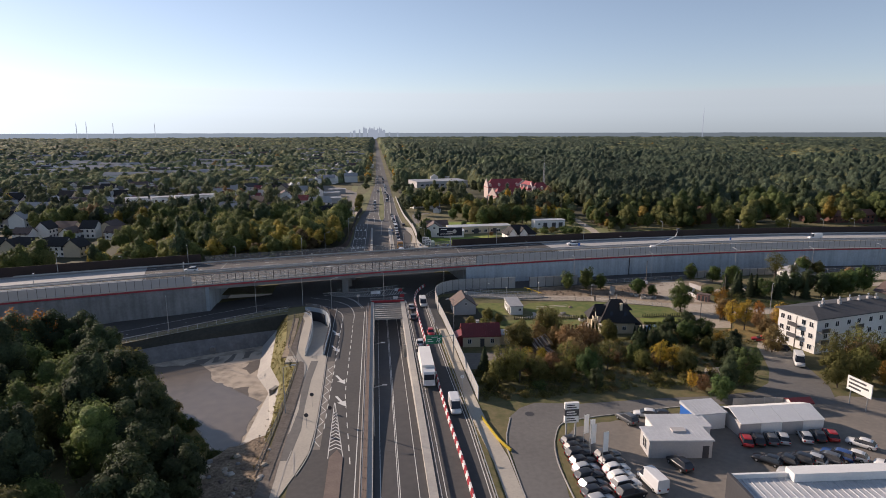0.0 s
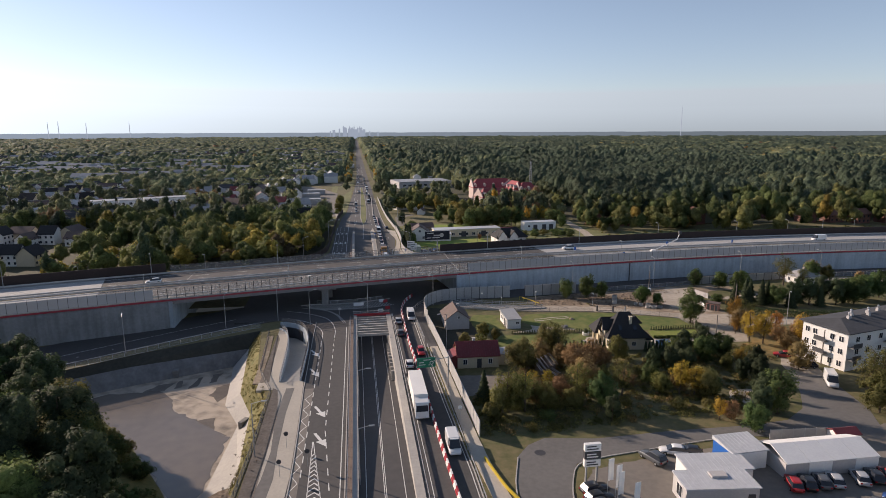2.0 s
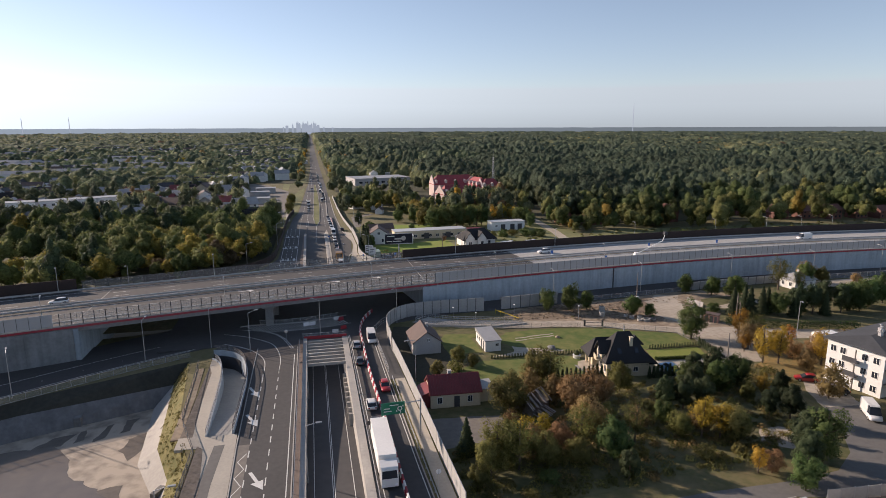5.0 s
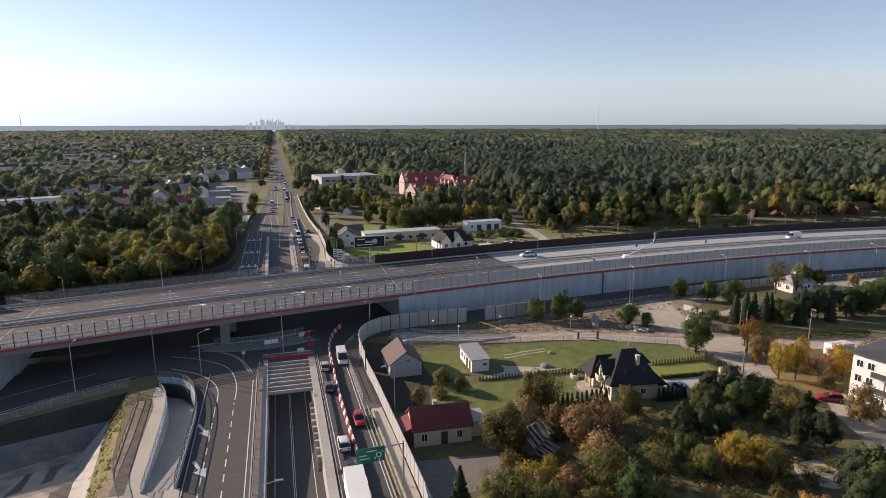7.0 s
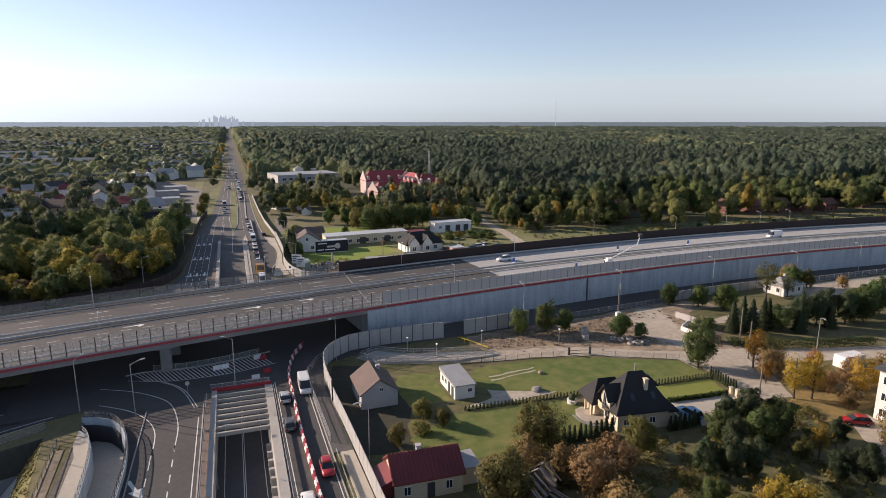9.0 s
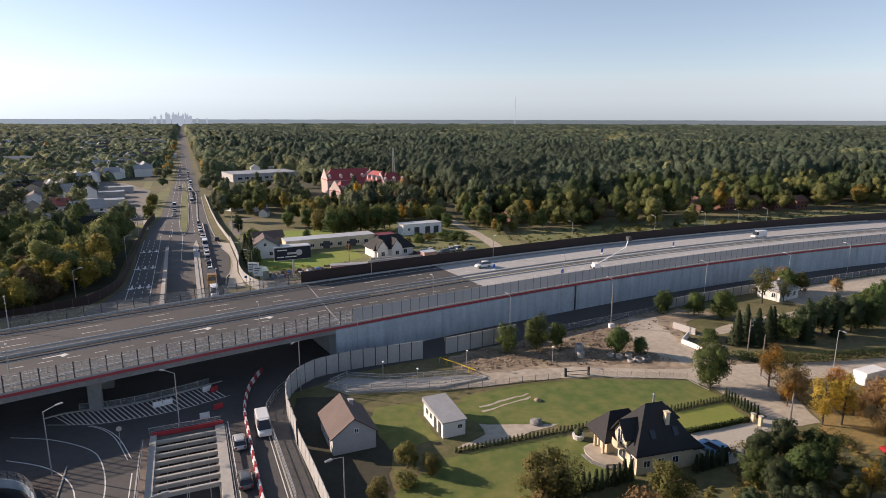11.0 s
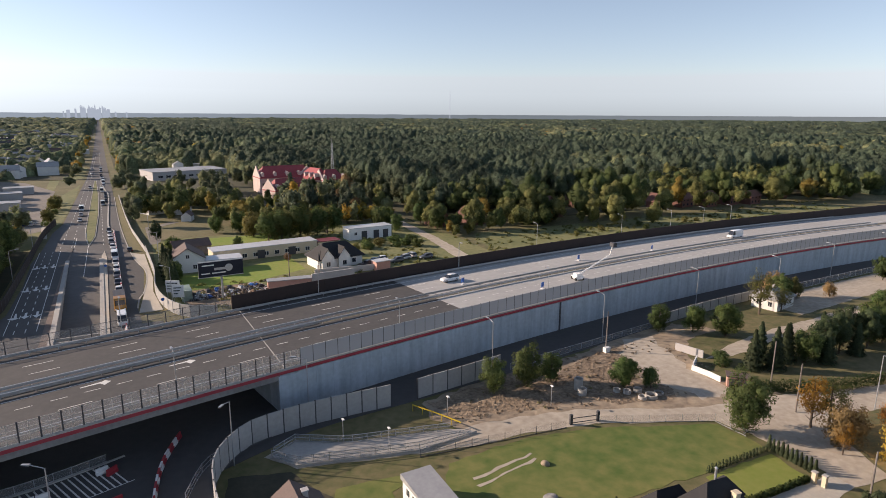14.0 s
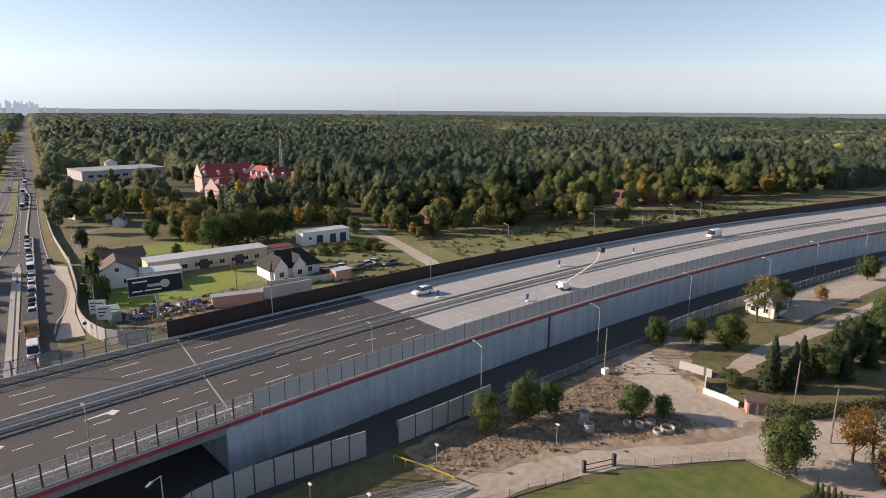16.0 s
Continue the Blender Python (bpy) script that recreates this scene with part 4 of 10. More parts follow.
M().band(smooth_path([(6.6, 262), (7.4, 270), (8.8, 276), (10.3, 290), (10.3, 302), (8.5, 316), (7.3, 340), (6.35, 380), (6.05, 430), (6.2, 480)]), -0.05, 0.25, -0.1, 0.18).obj("kerb", CONC, None, "pale kerb of the north road", "kerb", kind="structure")
M().prism([(6.8, 258), (11.8, 258), (10.9, 275), (11.9, 290), (11.7, 322), (8.2, 326), (8.6, 317), (10.5, 302), (10.5, 290), (9.0, 276)], -0.2, 0.13).obj("footway_north", PAVING, None, "pale paved footway", "pavement", kind="structure")
M().prism([(8.0, 326), (11.6, 322), (9.4, 370), (8.6, 410), (8.0, 480), (6.3, 480), (6.2, 430), (6.5, 380), (7.4, 340)], -0.2, 0.06).obj("verge_north", GRASS_WILD, None, "dry brown grass verge", "verge", kind="structure")
patch("verge_northwest", [(-18.2, 380), (-22, 430), (-22.5, 474), (-11.0, 557), (-12.3, 470), (-14.6, 397)], 0.03, FIELD, "green verge with shrubs by the road")
patch("footway_northwest", [(-17.4, 366), (-19.2, 388), (-21.6, 450), (-22.6, 450), (-20.8, 388), (-19.0, 366)], 0.036, PAVING, "pale footway by the car park")
m = M()
for x in (-18.3, -12.6):
    line(m, [(x, 255), (x + 0.4, 340)], 0.14, 0.04)
line(m, [(-4.9, 300), (-4.3, 345), (-5.9, 385)], 0.16, 0.04)
line(m, [(-8.4, 345), (-8.1, 364)], 0.16, 0.04)
m.obj("edge_marking", WHITE_LINE, None, "white edge lines of the north road", "road marking", kind="structure")
for x in (-16.6, -14.6):
    line(M(), [(x, 255), (x + 0.4, 340)], 0.16, 0.04, 2.5, 3.0).obj("lane_marking", WHITE_LINE, None, "white dashed lane line", "road marking", kind="structure")
for x, xb in ((-12.4, -9.0), (-9.2, -6.6), (0.2, 0.0)):
    line(M(), [(x, 345), (xb, 480), (xb * 0.5, 900)], 0.16, 0.04, 3, 5).obj("lane_marking", WHITE_LINE, None, "white dashed lane line", "road marking", kind="structure")
for k, (x, y) in enumerate(((-17.6, 268), (-15.6, 268), (-13.4, 268), (-17.4, 292), (-15.4, 292), (-13.2, 292), (-17.2, 318), (-15.2, 318), (-13.0, 318))):
    arrow(M(), x, y, 0.04, -90, 1.1, 1 if k % 3 == 0 else 0).obj("lane_arrow", WHITE_LINE, None, "white painted lane arrow on asphalt", "road marking", "lane arrows", kind="structure")
# barriers beside the north road
wall_w = smooth_path([(-60, 243), (-34, 250), (-25.5, 256), (-20.9, 270), (-20.0, 290), (-19.4, 330), (-18.6, 370), (-16.2, 398)])
fence("noise_barrier", wall_w, 0.0, 2.6, 4.0, STEEL_DARK, BROWN_PANEL, "dark noise barrier along the north road", 0, 0.2, 0.14)
wall_e = smooth_path([(22, 247), (15.5, 251), (12.2, 261), (11.4, 275), (12.4, 290), (12.2, 326)])
fence("noise_barrier", wall_e, 0.0, 2.8, 3.0, STEEL, GREY_PANEL, "grey noise barrier beside the footway", 0, 0.2, 0.14)
fence("noise_barrier", [(12.2, 326), (9.9, 367), (9.0, 406), (8.3, 480)], 0.0, 1.6, 4.0, STEEL, GREY_PANEL, "grey noise barrier beside the footway", 0, 0.2, 0.14)

m = M()
line(m, svc_w, 0.14, 0.046, None, 0, 3.2)
line(m, svc_w, 0.14, 0.046, None, 0, -3.4)
m.obj("edge_marking", WHITE_LINE, None, "white edge lines of the slip road", "road marking", kind="structure")
line(M(), svc_w, 0.16, 0.046, 2.5, 5.0).obj("lane_marking", WHITE_LINE, None, "white dashed lane line", "road marking", kind="structure")

# ---- walls, fences and railings south of the viaduct ----
nw = smooth_path([(11.9, 106), (11.6, 120), (11.2, 140), (10.8, 156), (10.4, 167), (10.6, 178), (12.2, 183.6), (16.2, 188), (20.5, 189.4), (27.5, 190), (40.6, 189.6)], 8)
fence("noise_barrier", [p for p in nw if p[1] > 166], 0.05, 3.6, 2.4, STEEL_DARK, GREY_PANEL, "tall grey noise barrier curving round the corner", 0, 0.18, 0.16)
fence("noise_barrier", [p for p in nw if p[1] <= 167], 0.05, 2.9, 2.4, STEEL, GREY_PANEL, "grey noise barrier with rails beside the footway", 0.05, 0.14, 0.1, rails=3)
fence("noise_barrier", [(43.4, 190.0), (51, 190.7), (62, 192)], 0.05, 3.4, 2.9, STEEL_DARK, GREY_PANEL, "tall grey noise barrier beside the service road", 0, 0.18, 0.16)
fence("noise_barrier", smooth_path([(103, 195.5), (120, 197.2), (150, 198.2)]), 0.05, 2.4, 3.0, STEEL_DARK, GREY_PANEL, "grey noise barrier beside the service road", 0, 0.18, 0.16)
fence("mesh_fence", smooth_path([(63, 192), (80, 193.4), (102, 195.4)]), 0.05, 1.2, 3.0, STEEL, MESH_THIN, "low grey mesh fence beside the service road", 0.05, 0.08, 0.03, rails=2)
fence("mesh_fence", [(152, 198.2), (230, 198)], 0.05, 1.6, 3.0, STEEL, MESH_THIN, "grey mesh fence beside the service road", 0.05, 0.08, 0.03, rails=2)
inner = smooth_path([(8.2, 120), (8.0, 150), (7.7, 164), (7.4, 177), (8.4, 181), (11.6, 186.4), (18, 189)], 6)
fence("railing", [p for p in inner if p[1] > 150], 0.05, 1.25, 2.0, STEEL, MESH_THIN, "grey steel railing beside the footway", 0.1, 0.08, 0.03, rails=3)
fence("railing", [(9.15, 60), (9.2, 96), (8.7, 119), (8.2, 150)], 0.12, 0.8, 3.0, STEEL, STEEL, "low steel guard rail beside the road", 0.45, 0.1, 0.06)
fence("railing", [(-9.9, -20), (-9.95, 100), (-9.95, 176)], 0.1, 0.95, 3.0, STEEL, STEEL, "low steel guard rail above the cutting", 0.6, 0.1, 0.06)
fence("railing", [(1.45, -20), (1.4, 100), (1.2, 176)], 0.1, 0.95, 3.0, STEEL, STEEL, "low steel guard rail above the cutting", 0.6, 0.1, 0.06)
fence("railing", right_of([(-20, 190.3), (-14.9, 189.6), (-9.2, 190.2), (-4.5, 191.4), (1.0, 193.2)], -0.4), 0.1, 1.1, 2.0, STEEL, MESH_THIN, "grey steel railing along the traffic island", 0.1, 0.07, 0.03, rails=2)
fence("railing", [(-9.3, 177.6), (1.0, 177.6)], 0.0, 1.3, 2.0, STEEL, MESH_THIN, "grey railing at the head of the cutting", 0.1, 0.08, 0.03, rails=3)
fence("railing", wall_r, 0.75, 1.1, 1.5, STEEL_DARK, MESH_THIN, "steel railing on the ramp's parapet", 0.1, 0.07, 0.03, rails=3)
fence("railing", wall_l, 0.35, 1.1, 1.5, STEEL, MESH_THIN, "steel railing on the ramp's parapet", 0.1, 0.07, 0.03, rails=3)
fence("mesh_fence", [(-80, 148.5, -1.8), (-60, 160, -1.5), (-45, 167.5, -0.8), (-31.5, 173, -0.2)], 0.02, 1.3, 2.5, STEEL, MESH_THIN, "thin mesh fence above the basin", 0.05, 0.06, 0.02, rails=2)
fence("mesh_fence", [(-30.4, 166), (-28.9, 140), (-25.2, 129), (-25.2, 108), (-26.0, 82)], 0.02, 1.2, 2.5, STEEL_DARK, MESH_THIN, "thin mesh fence along the basin's bank", 0.05, 0.06, 0.02, rails=2)
# red and white water barriers between the lanes
bar = empty("water_barrier", pose(0, 0, 0), "row of red and white plastic road barriers", "road barrier")
bm_red = M().prism([(-0.72, -0.24), (0.72, -0.24), (0.72, 0.24), (-0.72, 0.24)], 0, 0.35)
bm_red.prism([(-0.72, -0.12), (0.72, -0.12), (0.72, 0.12), (-0.72, 0.12)], 0.35, 0.85)
b_red, b_white = bm_red.mesh("barrier_unit", RED), bm_red.mesh("barrier_unit", WHITE)
for k, (p, a) in enumerate(along(smooth_path([(6.0, 62), (5.8, 82), (5.2, 101), (4.8, 131), (4.2, 154), (4.2, 172), (4.4, 181), (6.0, 189), (9, 196)]), 1.5)):
    o = new("barrier_unit", b_red if k % 2 else b_white)
    o.parent = bar
    o.matrix_basis = pose(p.x, p.y, ROADZ, 0, 0, a)
bar2 = empty("water_barrier", pose(0, 0, 0), "row of red and white plastic road barriers", "road barrier")
for k, (p, a) in enumerate(along([(3.9, 244), (3.95, 280), (4.0, 318), (3.9, 371)], 1.5)):
    o = new("barrier_unit", b_red if k % 3 == 0 else b_white)
    o.parent = bar2
    o.matrix_basis = pose(p.x, p.y, 0.04, 0, 0, a)
# hatched island below the viaduct
isle_up = smooth_path([(-24.5, 189.4), (-21.3, 190.2), (-14.9, 189.5), (-9.2, 190.1), (-4.5, 191.3), (1.8, 193.4)], 6)
isle_low = smooth_path([(-24, 187.4), (-17.3, 184.9), (-11.4, 184.5), (-5.1, 185.0), (2.6, 187.2)], 6)
m = M()
up_pts, low_pts = along(isle_up, 0.72), along(isle_low, 0.72)
for k in range(2, min(len(up_pts), len(low_pts)) - 3):
    a_, b_ = up_pts[k][0], low_pts[k + 3][0]
    m.band([(a_.x, a_.y), (b_.x, b_.y)], -0.1, 0.1, 0.02, 0.05)
line(m, isle_low, 0.14, 0.05)
m.obj("hatched_island", WHITE_LINE, None, "white hatched traffic island", "road marking", kind="structure")
M().band(right_of(isle_up, -0.3), -0.15, 0.15, -0.1, 0.2).obj("kerb", CONC, None, "pale kerb of the traffic island", "kerb", kind="structure")
m = M()
for pts in ([(-18.1, 184.6), (-15.9, 182.5), (-13.8, 178.6), (-11.8, 171.9)], [(-17.6, 184.5), (-15.4, 182.3), (-13.3, 178.4), (-11.3, 171.9)]):
    line(m, smooth_path(pts, 6), 0.13, 0.05)
m.obj("edge_marking", WHITE_LINE, None, "white curved edge lines of the turn", "road marking", kind="structure")
for x, y, a, c in ((-8.5, 187.5, 12, b_white), (-7.0, 187.8, 12, b_white), (0.5, 183, 20, b_red), (-1.6, 180.5, 5, b_white), (0.2, 190, 40, b_red), (-0.9, 190.6, 20, b_white)):
    o = tagged(new("road_barrier", c), "plastic road barrier standing in the junction", "road barrier", "loose barriers")
    o.matrix_basis = pose(x, y, 0.045, 0, 0, a)

# ---- grounds beside the road ----
patch("lane_garden", [(18, 184.4), (22, 186.6), (28.3, 182.6), (37.2, 180.6), (43.5, 178.6), (52.6, 177.6), (63, 175), (80.4, 166.2), (93.2, 163.6), (105, 159.5), (140, 150), (170, 141),
                      (170, 136), (140, 144), (105, 152.5), (97, 154), (91, 151), (86, 142), (80, 143), (80.5, 156), (79.5, 162), (62.8, 170.2), (51.5, 173), (47.1, 173), (36.4, 175.4), (21, 180)], 0.03, SAND, "pale sandy lane beside the gardens")
# patch carries the barrier's shadow in its colour
patch("dark_yard", [(11.6, 148), (19, 147), (20.5, 155), (22.5, 160), (22.8, 172), (20, 179.5), (13, 182), (11.0, 176), (11.0, 160)], 0.02, SOIL_SHADED, "dark bare soil round the brown house")
patch("soil_corner", [(-40, 75), (-24, 75), (-23.5, 90), (-27, 97), (-33, 92), (-38, 84)], 0.03, SOIL_CHURN, "churned soil and rubble by the basin", rough=1.2)
patch("soil_yard", [(44, 177.4), (60, 174.2), (80, 165.2), (97, 163.0), (92, 172), (97, 183), (106, 187), (114, 188), (112, 194), (98, 196), (88, 194), (80, 191.8), (62, 191.2), (50, 189.6), (43.4, 188.6), (42.4, 184)], 0.022, SOIL, "bare churned soil and sand", rough=1.3)
patch("churned_soil", [(44.5, 181.2), (52, 179.6), (60, 177.6), (67, 176.6), (72, 171.8), (80, 169.6), (83, 174), (80, 178), (84, 184), (88, 190.5), (79, 190.6), (70, 186.8), (62, 190.2), (51, 188.8), (44.4, 187.6)], 0.028, SOIL_CHURN, "dark churned brown soil with ruts", rough=1.4)
patch("track", [(84, 168), (92, 166), (91, 176), (95, 184), (98, 192), (92, 193), (86, 188), (82, 176)], 0.034, SAND, "pale sand track across the soil", rough=1.2)
patch("lane_east", [(98, 178.5), (108, 181), (122, 182.4), (171, 182.4), (240, 186), (240, 181), (171, 178.4), (122, 178.6), (104, 177)], 0.03, SAND, "pale gravel lane")
patch("field_east", [(140, 185), (240, 189), (240, 197), (140, 197)], 0.02, SAND, "dry sandy field")
patch("lawn_large", [(38.7, 171.5), (51.5, 171.9), (62.6, 169), (78.6, 161.4), (78.8, 154.2), (66.7, 153.9), (52.1, 155.2), (37.1, 162.2), (34.5, 166)], 0.03, LAWN, "mown green lawn")
patch("lawn_small", [(65.5, 153.4), (77.8, 152.6), (76.8, 147.0), (64.4, 147.9)], 0.03, LAWN_BRIGHT, "bright mown lawn by the driveway")
patch("lawn_house", [(23, 152), (28.5, 155.4), (46.7, 154.6), (50, 150.8), (47.8, 144), (37.8, 142.6), (24, 141.6), (19, 150)], 0.024, LAWN, "green garden lawn")
patch("lawn_west", [(22, 160), (29.6, 160), (29.6, 169.5), (37, 171.4), (24, 173.5), (22, 170)], 0.024, LAWN, "green garden lawn")
patch("soil_strip", [(31, 157), (36.8, 158.6), (37.1, 161.9), (48.5, 157.4), (39, 156.4)], 0.034, SAND, "strip of bare pale soil")
patch("driveway", [(61.5, 139), (63.2, 147.4), (70.5, 146.8), (76.6, 146.0), (81, 146.4), (80.4, 143.2), (74, 142.4), (69.6, 141.6), (68.6, 138.8)], 0.026, PAVING, "pale paved driveway")
patch("thicket_ground", [(14, 106), (30, 106), (56, 110), (76, 112), (80, 124), (82, 136), (66, 138), (58, 137), (48, 134), (26, 133.5), (25.5, 123), (14, 121)], 0.014, THICKET, "rough olive grass of the thicket")
patch("sand_patch", [(61.7, 113), (64.6, 117), (68.4, 117), (71.4, 114.2), (69, 110.6), (65, 110.4)], 0.02, SAND, "bare sandy patch in the rough grass")
patch("yard_red_house", [(12.6, 122), (24, 123.5), (24.5, 131), (12.5, 132)], 0.02, ASPHALT_OLD, "grey gravel yard")
for yo in (0, 1.4):
    patch("garden_strip", [(39.5, 167.2 - yo), (49.4, 168.6 - yo), (49.6, 168.2 - yo), (39.7, 166.7 - yo)], 0.045, SAND, "pale sand strip on the lawn")
for nm, pts in (("floor_west", [(-4790, 346), (-52, 346), (-66, 450), (-64, 605), (-22, 590), (-14, 700), (-12, 4790), (-4790, 4790)]), ("floor_east", [(14, 432), (60, 425), (60, 384), (116, 384), (116, 322), (420, 308), (4790, 250), (4790, 4790), (10, 4790), (10, 700)])):
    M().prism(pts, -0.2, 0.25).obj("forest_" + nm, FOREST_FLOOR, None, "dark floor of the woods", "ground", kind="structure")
# side road and forecourt
road("side_road", [(13.2, -100), (20.2, -100), (19.6, 74), (22.2, 90), (25, 95.6), (30, 97), (48.6, 99.4), (56, 99.8), (60, 98.8), (70, 98.2), (80, 97), (84.5, 105), (86.6, 113), (88.5, 120.5), (81, 121), (77.6, 114), (73, 107.6), (67, 103.8), (58, 103), (46, 103.2), (31, 102.6), (22.5, 104.0), (19.2, 102.2), (16.6, 99.0), (14.4, 92), (13.4, 76)], ASPHALT_SIDE, 0.03, "worn grey asphalt side road")
kerb(smooth_path([(20.2, 20), (20.0, 60), (20.3, 78), (21.2, 86), (23.0, 91.6), (25.4, 95.4), (30.0, 96.8), (36, 97.6), (48.6, 99.2), (56, 99.6)]), label="pale kerb round the forecourt")
kerb([(13.3, 20), (13.3, 76), (13.6, 88), (14.5, 92.4), (16.5, 98.6)])
M().tube((20.4, 99.6, 0.02), (20.4, 99.6, 0.036), 0.9, 0.9, 14).obj("manhole_cover", STEEL_DARK, None, "dark iron manhole cover in the asphalt", "manhole cover")
patch("forecourt", [(22.4, 60), (22.6, 76), (24.6, 90.6), (27, 93.8), (34, 95.2), (56, 98), (84, 100), (92, 98), (92, 58), (40, 56)], 0.024, FORECOURT, "grey-brown paved car dealer's forecourt")
patch("verge", [(20.4, -100), (22.4, -100), (22.6, 76), (24.6, 90.6), (26.2, 93.4), (25, 95), (22.6, 90), (19.9, 74)], 0.034, GRASS_WILD, "grass verge beside the forecourt")
patch("square_flats", [(80.5, 119.5), (88, 118.5), (89.5, 122), (92, 133), (88, 133.5), (84, 128)], 0.027, SAND, "sandy road by the block of flats")
patch("yards_north", [(15, 253), (60, 255), (112, 263), (116, 300), (112, 344), (60, 344), (15, 344), (13.6, 300)], 0.016, FIELD, "rough grass of the yards north of the motorway")
patch("leaf_litter", [(83, 140.5), (82.6, 133), (88, 134), (92, 134.5), (104, 136), (107, 145), (97, 151.5), (91.5, 150), (86.6, 142)], 0.018, LITTER, "grass strewn with yellow autumn leaves")
patch("verge_far_west", [(-24, 345), (-20, 345), (-19.4, 372), (-22.4, 400), (-24, 470), (-24, 585), (-16, 590), (-10, 600), (-9, 700), (-30, 700), (-30, 600)], 0.018, FIELD, "rough grass beside the far road")
patch("meadow_north", [(17.5, 337), (24, 326.6), (50, 324.8), (62, 327), (60, 336), (30, 341)], 0.03, MEADOW, "bright green meadow")
patch("meadow_yard", [(17, 272), (36, 273), (52, 280), (52, 296), (36, 290), (17, 288)], 0.03, MEADOW, "green yard grass")
patch("junk_yard", [(17, 257), (30, 252), (62, 258), (62, 263), (38, 265), (36, 273), (17, 271)], 0.024, SOIL_CHURN, "bare soil of a scrap yard")
patch("lane_north", [(97, 262), (102, 262), (108.5, 301), (112.5, 340), (112, 380), (108.5, 380), (108, 340), (104, 301)], 0.03, SAND, "pale lane between fields")
patch("field_north", [(115, 262), (330, 250), (330, 285), (200, 300), (125, 303), (118, 290)], 0.02, FIELD, "dry grass strip beyond the motorway")
patch("yard_north", [(15, 345), (23, 344), (40, 352), (38, 372), (30, 378), (18, 372)], 0.022, GRASS_WILD, "dry grass circle by a drive")
patch("drive_north", [(14.3, 338), (18, 339), (19.5, 372), (28, 381), (26, 384), (15, 374)], 0.03, ASPHALT_OLD, "grey driveway")
patch("carpark_west", [(-27, 374), (-20.6, 384), (-23, 470), (-23, 522), (-42, 580), (-60, 600), (-66, 480), (-42, 420)], 0.03, ASPHALT_OLD, "grey car park")

# ---- buildings ----
def window(parent, x, y, z, w, h, ang, material=None):
    """A window with frame and pane, set 6 cm proud of a wall; ang turns its outside from -y."""
    me = M()
    t = 0.07
    me.box(-w / 2 - t, -0.06, -t, w / 2 + t, 0.02, 0).box(-w / 2 - t, -0.06, h, w / 2 + t, 0.02, h + t)
    me.box(-w / 2 - t, -0.06, 0, -w / 2, 0.02, h).box(w / 2, -0.06, 0, w / 2 + t, 0.02, h).box(-0.03, -0.05, 0, 0.03, 0.02, h)
    o = me.obj("window", material or WHITE, parent)
    o.matrix_basis = pose(x, y, z, 0, 0, ang)
    p = M().box(-w / 2, -0.03, 0, w / 2, 0.01, h).obj("pane", PANE, o)
    return o


def gable_house(name, at, ang, w, d, eave, ridge, wall_m, roof_m, label, windows=(), over=0.4, chimney=None, axis='y', door=None):
    """A house with a gabled roof; ridge along its depth (y) or width (x)."""
    t = empty(name, pose(*at, 0, 0, ang), label, "house" if "house" in name else "building")
    if axis == 'y':
        prof = [(-w / 2, 0), (w / 2, 0), (w / 2, eave), (0, ridge - 0.15), (-w / 2, eave)]
        vs = [(x, -d / 2, z) for x, z in prof] + [(x, d / 2, z) for x, z in prof]
    else:
        prof = [(-d / 2, 0), (d / 2, 0), (d / 2, eave), (0, ridge - 0.15), (-d / 2, eave)]
        vs = [(-w / 2, y, z) for y, z in prof] + [(w / 2, y, z) for y, z in prof]
    M().add(vs, [(4, 3, 2, 1, 0), (5, 6, 7, 8, 9)] + [(i, (i + 1) % 5, 5 + (i + 1) % 5, 5 + i) for i in range(5)]).obj("wall", wall_m, t)
    half, length = (w / 2, d / 2) if axis == 'y' else (d / 2, w / 2)
    k = (ridge - eave) / half
    th = 0.18
    for s, nm in ((-1, "roof_slope"), (1, "roof_slope")):
        a, b = s * (half + over), 0.0
        za, zb = eave - over * k + 0.05, ridge + 0.05
        cs = [(a, za), (b, zb), (b, zb + th), (a, za + th)]
        if axis == 'y':
            vs = [(u, -length - over, z) for u, z in cs] + [(u, length + over, z) for u, z in cs]
        else:
            vs = [(-length - over, u, z) for u, z in cs] + [(length + over, u, z) for u, z in cs]
        M().add(vs, [(3, 2, 1, 0), (4, 5, 6, 7)] + [(i, (i + 1) % 4, 4 + (i + 1) % 4, 4 + i) for i in range(4)]).obj("roof_slope", roof_m, t)
    for win in windows:
        window(t, *win)
    if chimney:
        cx, cy, cz = chimney
        M().box(cx - 0.3, cy - 0.3, eave, cx + 0.3, cy + 0.3, cz).box(cx - 0.38, cy - 0.38, cz, cx + 0.38, cy + 0.38, cz + 0.12).obj("chimney", PLASTER_G, t)
    if door:
        x, y, a = door
        o = M().box(-0.5, -0.07, 0, 0.5, 0.02, 2.05).obj("door", STEEL_DARK, t)
        o.matrix_basis = pose(x, y, 0.05, 0, 0, a)
    return t


